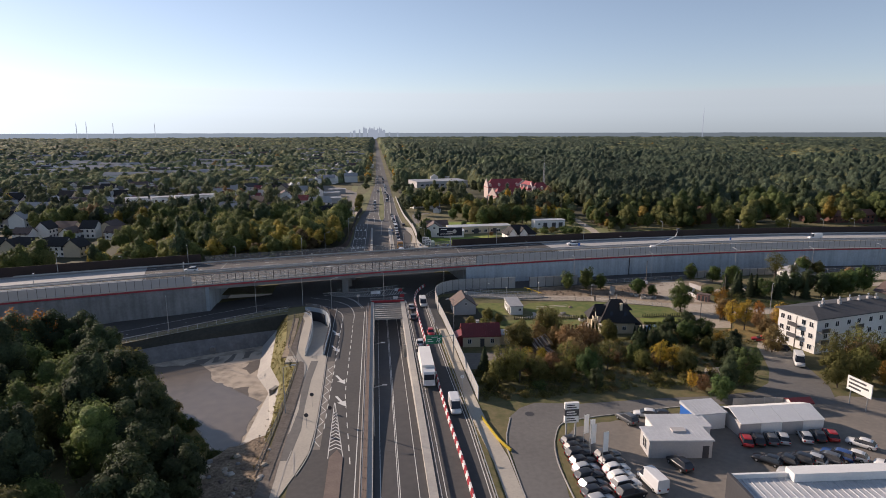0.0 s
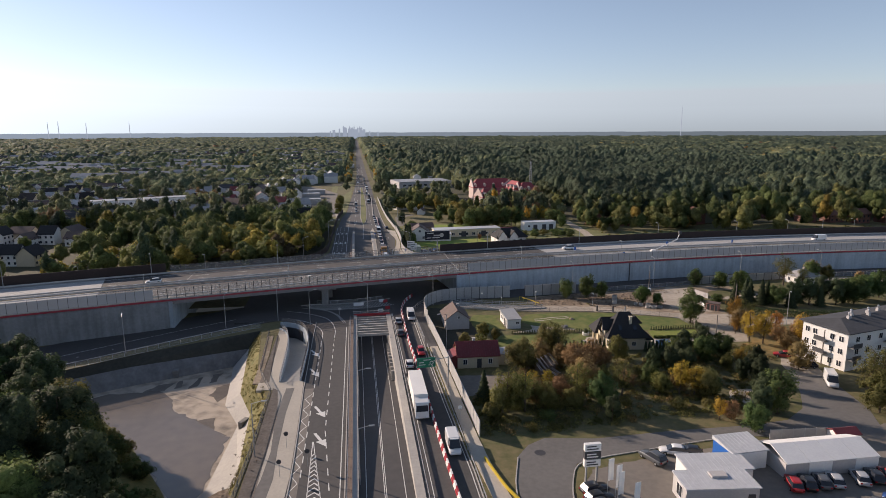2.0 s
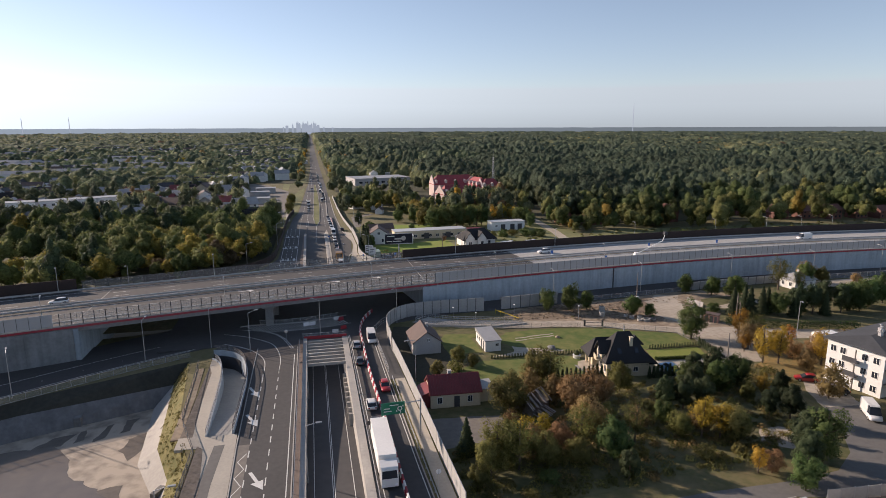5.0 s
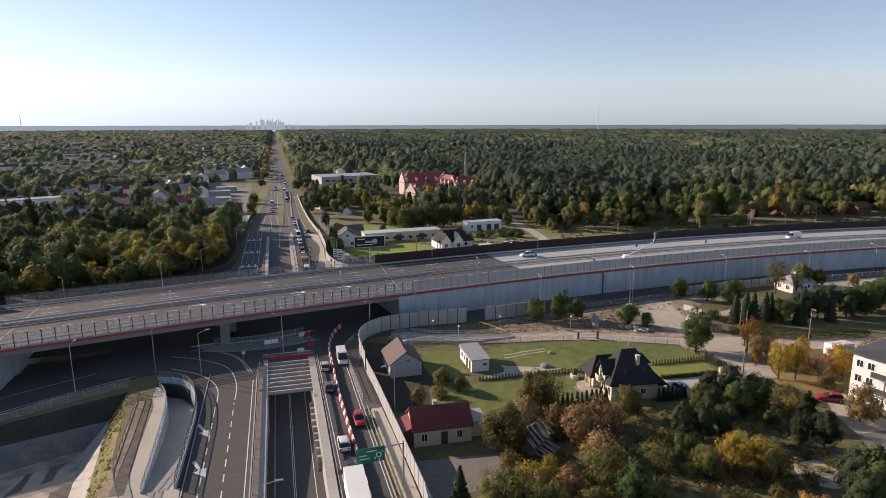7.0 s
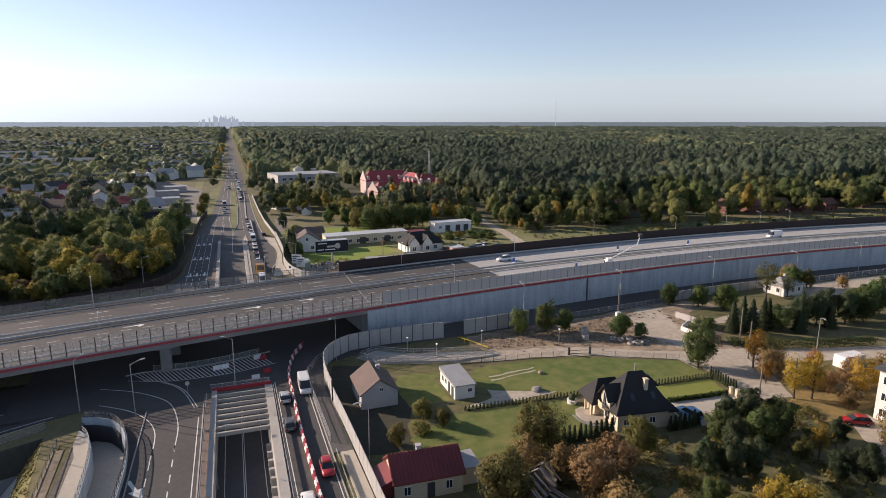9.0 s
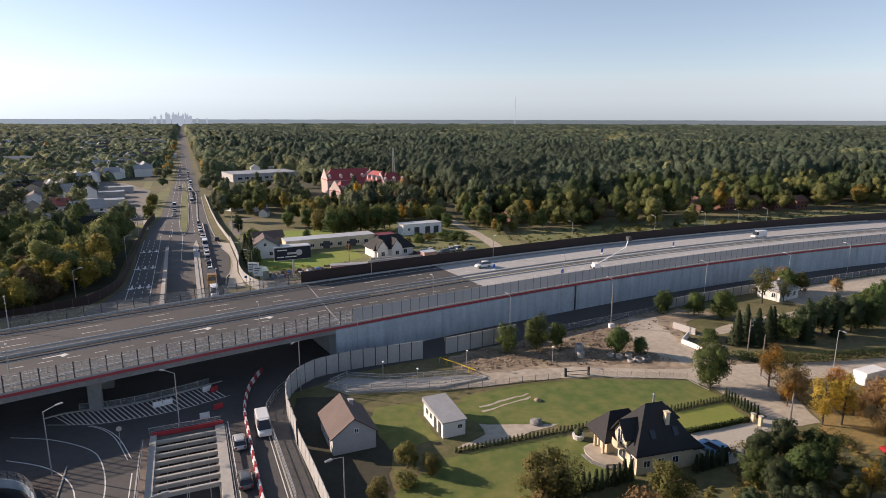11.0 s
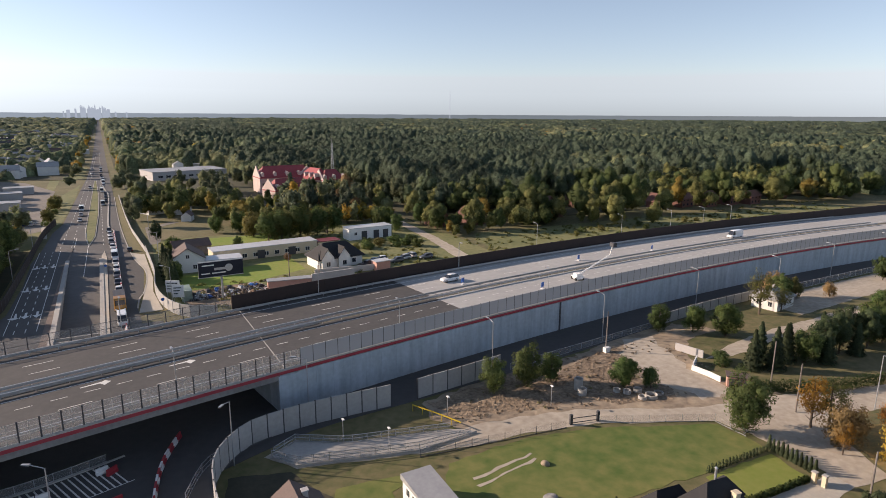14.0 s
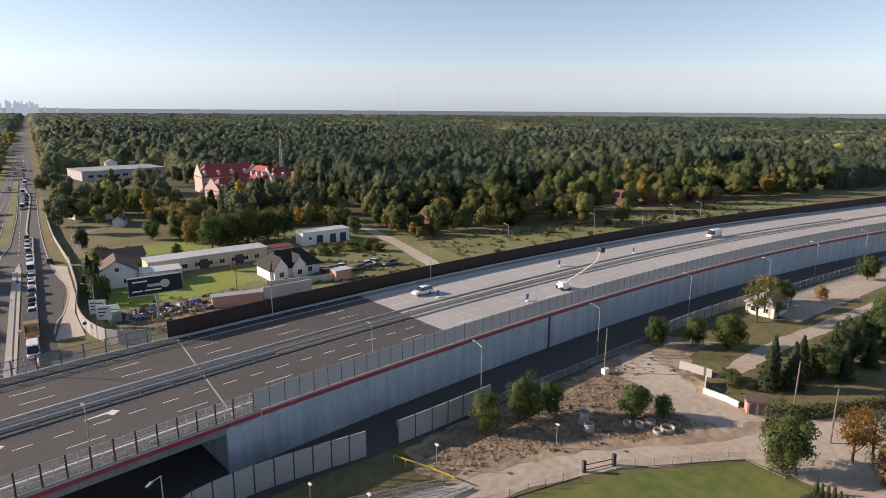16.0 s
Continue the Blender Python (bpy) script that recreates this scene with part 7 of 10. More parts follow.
def hedge(path, w, h, label):
    """A clipped hedge of many small leaf clumps over a dense core."""
    rng = np.random.default_rng(7)
    P, N = [], []
    for p, a in along(path, 0.12):
        for _ in range(16):
            o, z = rng.uniform(-w / 2, w / 2), rng.uniform(0.05, h)
            c, s = math.cos(radians(a)), math.sin(radians(a))
            P.append((p.x - s * o, p.y + c * o, z))
            N.append((-s * o, c * o, z - h / 2))
    o = new("hedge", leaf_mesh("hedge", np.array(P), np.array(N), 0.17, rng, LEAF_GREEN))
    return tagged(o, label, "hedge")


hedge([(64.3, 147.6), (70.5, 147.0), (76.4, 146.7)], 0.7, 0.7, "clipped green hedge round the small lawn")
hedge([(94.4, 164.8), (102, 161.0), (110, 158.2), (124, 154.8)], 1.2, 2.2, "long clipped green hedge along the lane")
hedge([(69.2, 139.4), (70.0, 141.3), (73.8, 142.0)], 0.8, 1.0, "clipped green hedge by the driveway")

def ico(level):
    """Corners and triangles of a unit icosphere."""
    bm = bmesh.new()
    bmesh.ops.create_icosphere(bm, subdivisions=level, radius=1.0)
    v = np.array([p.co for p in bm.verts])
    f = np.array([[p.index for p in q.verts] for q in bm.faces])
    bm.free()
    return v, f


ICO = ico(1)


def lobed_crowns(name, T, rng, material, lobes=14, leaves=900, size=0.36, pointed=False):
    """Crowns of many trees, rows of x, y, z, height, radius: knobbly overlapping lobes with a fringe of leaf clumps."""
    T = np.asarray(T, dtype=float)
    n, k = len(T), len(ICO[0])
    H, R = T[:, 3], T[:, 4]
    half = H * 0.46
    C = np.stack([T[:, 0], T[:, 1], T[:, 2] + H - half], 1)[:, None, :]
    E = np.stack([R, R, half], 1)[:, None, :]
    d = rng.normal(0, 1, (n, lobes, 3))
    d /= np.linalg.norm(d, axis=2)[:, :, None]
    q = rng.uniform(0.38, 0.74, (n, lobes, 1))
    d[:, 0], q[:, 0] = (0, 0, 0.2), 0.3
    if pointed:
        t = d[:, :, 2:] * q
        d[:, :, :2] *= 0.95 - 0.65 * t
    LC = C + d * q * E
    lr = rng.uniform(0.22, 0.42, (n, lobes))
    lr[:, 0] = 0.6
    LS = np.stack([lr * R[:, None], lr * R[:, None], lr * np.minimum(half, R * 1.3)[:, None]], 2)
    if pointed:
        LS[:, :, :2] *= (1.0 - 0.35 * np.clip(d[:, :, 2:] * q / 0.7, -0.3, 1))
    J = rng.uniform(0.7, 1.0, (n, lobes, k, 1))
    V = LC[:, :, None, :] + ICO[0] * J * LS[:, :, None, :]
    N = ICO[0] * 0.6 + (V - C[:, :, None, :]) / E[:, :, None, :] * 0.6
    F = (ICO[1][None] + (np.arange(n * lobes) * k)[:, None, None]).reshape(-1, 3)
    pick = rng.integers(0, lobes, (n, leaves))
    row = np.arange(n)[:, None]
    e = rng.normal(0, 1, (n, leaves, 3))
    e /= np.linalg.norm(e, axis=2)[:, :, None]
    P = LC[row, pick] + e * LS[row, pick] * rng.uniform(0.75, 1.25, (n, leaves, 1))
    LN = e * 0.5 + (P - C) / E * 0.7 + rng.normal(0, 0.3, e.shape)
    P, LN = P.reshape(-1, 3), LN.reshape(-1, 3)
    A = np.cross(LN + rng.normal(0, 0.35, P.shape), rng.normal(0, 1, P.shape))
    A /= np.linalg.norm(A, axis=1)[:, None] + 1e-9
    B = np.cross(LN, A)
    B /= np.linalg.norm(B, axis=1)[:, None] + 1e-9
    sz = size * rng.uniform(0.6, 1.3, (len(P), 1))
    LV = np.stack([P + A * sz, P - A * sz * 0.6 + B * sz * 0.7, P - A * sz * 0.6 - B * sz * 0.7], 1).reshape(-1, 3)
    V = np.concatenate([V.reshape(-1, 3), LV])
    N = np.concatenate([N.reshape(-1, 3), np.repeat(LN, 3, axis=0)])
    F = np.concatenate([F, np.arange(len(LV)).reshape(-1, 3) + n * lobes * k])
    N /= np.linalg.norm(N, axis=1)[:, None] + 1e-9
    me = raw_mesh(name, V, F, material)
    me.polygons.foreach_set("use_smooth", np.ones(len(F), dtype=bool))
    me.normals_split_custom_set_from_vertices(N.astype(np.float32))
    return me


def wood(name, spots, label, lobes=14, leaves=900, size=0.36):
    """Many trees of a dense wood, one mesh for each foliage colour."""
    rng = np.random.default_rng(len(spots))
    sets = {}
    for kind, x, y, s in spots:
        sets.setdefault(kind, []).append((x, y, s))
    for kind, L in sets.items():
        h, r, material = {"pine": (14.0, 3.6, WOOD_PINE), "green": (10.5, 4.3, WOOD_GREEN), "olive": (10.0, 4.0, WOOD_OLIVE), "yellow": (9.0, 3.6, WOOD_YELLOW), "brown": (8.0, 3.6, WOOD_BROWN), "orange": (7.0, 3.0, LEAF_ORANGE)}[kind]
        T = [(x, y, 0.0, h * s * rng.uniform(0.85, 1.2), r * s * rng.uniform(0.85, 1.15)) for x, y, s in L]
        tagged(new(name, lobed_crowns(name, T, rng, material, lobes, leaves, size, kind == "pine")), label, "woods", kind="stuff")


# dense wood west of the basin
inside, k = [], 0
while k < 190:
    x, y = rt.uniform(-140, -34), rt.uniform(46, 152)
    edge = -34.5 - max(0, y - 82) * 0.62
    if x > edge or (y > 136 + 0.55 * (x + 84)):
        continue
    k += 1
    kind = rt.choice(("pine", "pine", "green", "pine", "olive", "green", "pine"))
    if x > edge - 9 or y > 130 + 0.55 * (x + 84):
        plant(kind, x, y, rt.uniform(0.85, 1.1) * (1.2 if kind != "pine" else 1.0), "edge of the dense wood")
    else:
        inside.append((kind, x, y, rt.uniform(0.95, 1.25)))
wood("dense_wood", inside, "dense dark wood of pines and broadleaf trees", 24, 2600, 0.25)
for x, y, k in ((-74, 137, 1.05), (-79, 134, 1.15), (-83, 130.5, 1.25), (-88, 128, 1.2), (-94, 124, 1.2), (-69, 131, 1.1), (-99, 121, 1.2)):
    plant("pine", x, y, k, "edge of the dense wood")
for x, y in ((-81, 135.2), (-85, 132.6)):
    plant("orange", x, y, 1.85, "edge of the dense wood")
for x, y, k in ((-33.5, 76, 0.8), (-36, 80, 0.9), (-38.5, 70, 1.0), (-35, 66, 0.9), (-40, 78, 1.0), (-42, 86, 0.95), (-33, 60, 0.9), (-38, 58, 1.0)):
    plant("pine", x, y, k, "edge of the dense wood")
for k in range(30):
    y = rt.uniform(84, 142)
    x = -35 - max(0, y - 82) * 0.62 + rt.uniform(-3, 1.5)
    plant(rt.choice(("bush", "shrub")), x, y, rt.uniform(0.6, 1.1), "scrub by the basin")
for k in range(44):
    i_, t_, w_ = rt.choice((6, 7, 7, 8)), rt.random(), rt.uniform(0.1, 1.0)
    a_ = Vector((*basin_floor[i_], FLOOR_Z)).lerp(Vector((*basin_floor[(i_ + 1) % 9], FLOOR_Z)), t_)
    b_ = Vector(basin_rim[i_]).lerp(Vector(basin_rim[(i_ + 1) % 9]), t_)
    p_ = a_.lerp(b_, w_)
    tree(rt.choice(("bush0", "bush1", "shrub0", "bush1")), p_.x, p_.y, rt.uniform(0.5, 1.1), rt.uniform(0, 360), p_.z - 0.2, "leafy bush on the basin's overgrown slope", "scrub by the basin")
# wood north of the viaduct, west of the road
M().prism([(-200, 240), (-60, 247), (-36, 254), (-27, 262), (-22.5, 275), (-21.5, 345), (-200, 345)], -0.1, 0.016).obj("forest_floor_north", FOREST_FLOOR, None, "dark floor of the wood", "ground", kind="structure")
inside, k = [], 0
while k < 400:
    x, y = rt.uniform(-190, -24.5), rt.uniform(205, 345)
    if y < 260 + x * 0.42 + 0.0011 * x * x or (y < 258 and x > -34) or (x > -27 and y < 272):
        continue
    if -190 < x < -92 and 232 < y < 336 and not (y > 276 and -122 < x):
        continue
    k += 1
    patchy = noise.noise(Vector((x * 0.035, y * 0.035, 2.0)))
    kind = rt.choice(("green", "green", "olive", "green", "pine", "green")) if patchy < 0.12 else rt.choice(("olive", "yellow", "olive", "green", "green", "olive", "brown"))
    if x > -75 and y < 300:
        kind = rt.choice(("yellow", "olive", "olive", "yellow", "green", "olive", "brown", "green", "yellow"))
    inside.append((kind, x, y, rt.uniform(0.7, 1.35)))
# trees before the terraced houses
inside += [("green", -133, 233, 1.25), ("green", -141, 230, 1.0), ("yellow", -116, 240, 0.9), ("yellow", -112, 240, 0.75), ("yellow", -98, 247, 1.0), ("olive", -106, 246, 0.9), ("olive", -122, 262, 0.9), ("green", -117, 268, 0.9), ("olive", -112, 276, 1.0),
           ("green", -148, 290, 0.8), ("pine", -178, 296, 0.8), ("green", -184, 290, 0.9), ("green", -172, 326, 1.2), ("yellow", -130, 330, 1.3), ("green", -122, 334, 1.5), ("green", -115, 330, 1.2), ("green", -186, 262, 0.8), ("green", -168, 252, 0.6)]
wood("mixed_wood", inside, "mixed autumn wood north of the viaduct")
inside = []
while len(inside) < 120:
    x, y = rt.uniform(14, 108), rt.uniform(338, 440)
    if (x < 42 and y < 385) or (14 < x < 66 and y < 346) or (66 < x < 130 and y > 392):
        continue
    inside.append((rt.choice(("green", "olive", "olive", "olive", "yellow", "yellow" if len(inside) % 2 == 0 else "olive")), x, y, rt.uniform(0.7, 1.2) if x < 60 else rt.uniform(0.45, 0.8)))
inside += [(rt.choice(("green", "green", "pine", "olive")), 76 + k * 4.4 + rt.uniform(-1.5, 1.5), rt.uniform(406, 424), rt.uniform(0.75, 1.0)) for k in range(14)]
inside += [(rt.choice(("green", "olive", "green", "yellow")), 66 + k * 4.0 + rt.uniform(-1.5, 1.5), rt.uniform(394, 402), rt.uniform(0.6, 0.8)) for k in range(15)]
wood("village_wood", inside, "trees round the houses north of the motorway", 12, 700, 0.34)
scrub("scrub", [(x, y) for x, y in ((rt.uniform(15, 110), rt.uniform(252, 342)) for k in range(800)) if not (17 < x < 66 and 276 < y < 318) and not (24 < x < 62 and 324 < y < 341) and not (96 < x < 112)], LEAF_OLIVE, "olive weeds in the north yards", 0.4, 1.1, 40, 0.22)
scrub("scrub", [(rt.uniform(113, 330), rt.uniform(258, 300)) for k in range(500)], LEAF_OLIVE, "olive weeds on the strip beyond the motorway", 0.4, 1.2, 36, 0.24)
for k in range(12):
    plant(rt.choice(("shrub", "bush", "olive", "bush")), rt.uniform(-21, -16.5), 396 + k * 6.5, rt.uniform(0.5, 0.9), "shrubs on the far verge")
# belts of trees north-east
for k, x, y, s in (("green", 52, 325, 1.2), ("olive", 54.5, 327, 1.3), ("green", 57, 326, 1.25), ("olive", 60.5, 328, 1.4), ("green", 64, 327, 1.4), ("olive", 67.5, 329, 1.35), ("green", 71, 328, 1.25), ("willow", 75, 329, 1.3), ("green", 78, 331, 1.2), ("olive", 49, 336, 1.2),
                   ("yellow", 89, 345, 1.1), ("yellow", 95, 350, 1.0), ("green", 101, 322, 0.8), ("green", 98, 330, 1.0), ("pine", 17, 300, 0.5), ("green", 13.5 + 4, 285, 0.6), ("brown", 50, 292, 0.4), ("green", 103, 337, 0.9), ("yellow", 99, 342, 1.0), ("olive", 117, 318, 1.0), ("green", 116, 331, 1.1), ("green", 119, 309, 0.8), ("olive", 123, 304, 0.6),
                   ("bush", 95, 318, 1.0), ("bush", 78, 297, 1.1), ("shrub", 84, 300, 1.2), ("green", 66, 293, 0.5), ("olive", 72, 291, 0.5), ("green", 40, 318, 0.5), ("green", 20, 318, 0.7), ("pine", 17, 345, 0.6), ("green", 46, 345, 1.0), ("green", 38, 349, 0.8)):
    plant(k, x, y, s, "trees north of the motorway")
for k in range(9):
    plant("spruce", 15.6 + (k % 2) * 1.2, 279 + k * 2.6, rt.uniform(0.55, 0.75), "dark conifers by the pale house")
for k in range(16):
    plant("bush", rt.uniform(78, 100), rt.uniform(292, 306), rt.uniform(0.6, 1.1), "bushes by the lane")
RED_HOUSES = [(120.5, 325), (136, 323), (177, 321), (186, 337), (206, 340), (229, 333), (241, 317), (256, 315), (268, 310), (284, 309), (297, 306), (330, 312)]
inside, k = [], 0
while k < 230:
    x, y = rt.uniform(113, 400), rt.uniform(288, 366)
    if y < 309 - (x - 112) * 0.09 or any(abs(x - hx) < 6 and -15 < y - hy < 6 for hx, hy in RED_HOUSES):
        continue
    front = y < 322 - (x - 112) * 0.09
    inside.append((rt.choice(("olive", "olive", "green", "olive")) if front else rt.choice(("green", "olive", "green", "olive", "green", "pine", "pine", "yellow" if k % 4 == 0 else "pine")), x, y, rt.uniform(0.8, 1.7)))
    k += 1
for k in range(16):
    # tall sunlit trees along the wood's front
    x = 122 + k * 14 + rt.uniform(-5, 5)
    y = 318 - (x - 112) * 0.09 + rt.uniform(-4, 6)
    if not any(abs(x - hx) < 7 and -12 < y - hy < 8 for hx, hy in RED_HOUSES):
        inside += [(rt.choice(("olive", "olive", "yellow", "green")), x, y, rt.uniform(1.3, 1.75)), ("olive", x + 4, y + 3, rt.uniform(1.0, 1.4))]
inside += [("olive", 185, 289, 1.55), ("olive", 179, 297, 1.35), ("green", 190, 296, 1.3), ("olive", 199, 282, 1.0), ("olive", 145, 300, 1.15), ("olive", 150, 303, 0.9), ("olive", 114, 319, 1.0), ("green", 160, 305, 1.0), ("olive", 167, 304, 1.25), ("yellow", 206, 288, 0.8)]
inside += [(rt.choice(("green", "olive", "olive", "green", "yellow")), x, y, rt.uniform(0.4, 0.85)) for x, y in ((rt.uniform(114, 178), rt.uniform(300, 328)) for k in range(60))
           if not any(abs(x - hx) < 7 and -16 < y - hy < 6 for hx, hy in RED_HOUSES)]
wood("field_wood", inside, "mixed wood beyond the motorway")
for k in range(18):
    plant(rt.choice(("shrub", "bush")), rt.uniform(112, 300), rt.uniform(270, 288), rt.uniform(0.5, 0.9), "bushes beyond the motorway")

# ---- far woods and town ----
def blocked(x, y):
    """Clearings, roads and yards that stay free of the far trees."""
    if -24 < x < 12 and y < 480 or -11 - max(0, 600 - y) * 0.03 < x < 8:
        return True
    if y < 345 and x > -20:
        return True
    if 14 < x < 70 and y < 385 or 14 < x < 45 and y < 425:
        return True
    if 60 < x < 130 and 385 < y < 490 and x < 132:
        return y < 425 and x < 75 or y > 425
    if 18 < x < 85 and 485 < y < 610:
        return True
    if 104 < x < 114 and y < 390:
        return True
    if -60 < x < -21 and 370 < y < 600 and x > -27 - 0.16 * (y - 374) - 6:
        return True
    return False


NEAR_ROWS = [(-160, 404), (-146, 409), (-133, 415), (-121, 421)]
rngf = np.random.default_rng(21)
SORTS = {"green": LEAF_HAZY, "olive": LEAF_HAZY_OLIVE, "pine": LEAF_HAZY_PINE, "yellow": LEAF_YELLOW, "brown": LEAF_BROWN}
far_pts = {k: [] for k in SORTS}


def town(x, y):
    """How built-up the land is, 0 to 1."""
    if x < -25:
        return 0.55 if y > 330 else 0.3
    if x < 110 and y > 480:
        return 0.35
    return 0.05


houses = []
for k in range(2600):
    y = rngf.uniform(335, 530)
    x = rngf.uniform(-0.85 * y - 60, 118)
    if blocked(x, y):
        continue
    tw = town(x, y)
    clear = noise.noise(Vector((x * 0.012, y * 0.006, 3.0)))
    if any(abs(x - hx) < 9 and -26 < y - hy < 9 for hx, hy in NEAR_ROWS):
        continue
    if tw > 0.2 and clear > (-0.02 if x < -25 else 0.02 + 0.2 * (1 - tw)):
        if rngf.random() < 0.2:
            houses.append((x, y))
        if rngf.random() < 0.75:
            continue
    elif rngf.random() < 0.35:
        continue
    r = rngf.random()
    kind = "green" if r < 0.52 else ("olive" if r < 0.72 else ("pine" if r < 0.955 else ("brown" if r < 0.975 else "yellow")))
    h = rngf.choice((rngf.uniform(5, 9), rngf.uniform(8, 13), rngf.uniform(12, 17)))
    far_pts[kind].append((x, y, 0.0, h, h * 0.24 + rngf.uniform(0.8, 2.2)))
for k in range(90):
    # edge of the tall wood behind the hotel
    x, y = rngf.uniform(132, 148), 350 + k * 1.9
    far_pts["pine" if rngf.random() < 0.45 else "green"].append((x, y, 0.0, rngf.uniform(11, 17), rngf.uniform(3.2, 5.0)))
for k in range(40):
    far_pts[("green", "pine", "olive")[k % 3]].append((rngf.uniform(66, 140), rngf.uniform(500, 520), 0.0, rngf.uniform(9, 15), rngf.uniform(3.2, 5.0)))
for k in range(56):
    # rows of trees along the far road
    y = 600 + k * 13 + rngf.uniform(-4, 4)
    for x in (-15 + rngf.uniform(-3, 1), 13.5 + rngf.uniform(-1, 4)):
        if rngf.random() < 0.72:
            far_pts[rngf.choice(("olive", "green", "olive", "yellow"))].append((x, y, 0.0, rngf.uniform(7, 12), rngf.uniform(3.0, 5.0)))
WOOD_WORDS = {"green": "dark green", "olive": "olive", "pine": "dark pine", "yellow": "yellow autumn", "brown": "brown autumn"}
for kind, material in SORTS.items():
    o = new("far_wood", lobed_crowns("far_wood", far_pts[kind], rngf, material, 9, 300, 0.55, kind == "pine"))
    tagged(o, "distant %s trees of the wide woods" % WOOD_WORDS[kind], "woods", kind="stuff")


def drift(X, Y, size, seed):
    """Smooth random values, 0 to 1, over the land."""
    rng = np.random.default_rng(seed)
    G = rng.random((257, 257))
    U, W = X / size, Y / size
    i0, j0 = np.floor(U).astype(int), np.floor(W).astype(int)
    u, w = U - i0, W - j0
    u, w = u * u * (3 - 2 * u), w * w * (3 - 2 * w)
    at = lambda i, j: G[i % 257, j % 257]
    return (at(i0, j0) * (1 - u) + at(i0 + 1, j0) * u) * (1 - w) + (at(i0, j0 + 1) * (1 - u) + at(i0 + 1, j0 + 1) * u) * w


def tree_cover(X, Y):
    """Chance of a tree at each place: open along the road, thin in the suburb, closed in the woods."""
    p = np.where(X > 100, 0.98, 0.84)
    lump = drift(X, Y, 70, 5)
    p = np.where((X < -25) & (Y < 1500), np.where(lump > 0.45, 0.2, 0.8), p)
    p = np.where((X < -140) & (Y > 640) & (Y < 1050), np.where(lump > 0.72, 0.8, 0.16), p)
    p = np.where((X > 8) & (X < 240) & (Y < 1250), np.where(drift(X, Y, 55, 6) > 0.58, 0.25, 0.95), p)
    p = np.where((X > 240) & (X < 420) & (Y > 900) & (Y < 1150) & (lump > 0.55), 0.25, p)
    p = np.where((X > -22) & (X < 17), 0.0, p)
    p = np.where((X < 118) & (Y < 528), 0.0, p)
    p = np.where((X > 18) & (X < 88) & (Y < 612), 0.0, p)
    p = np.where((X > 60) & (X < 150) & (Y < 505), np.where(Y > 360, np.where(X > 138, p, 0.0), 0.0), p)
    p = np.where((X < -21) & (X > -66) & (Y < 605), 0.0, p)
    p = np.where((X >= 118) & (X < 400) & (Y < 356), 0.0, p)
    return np.where((X >= 400) & (Y < 288), 0.0, p)


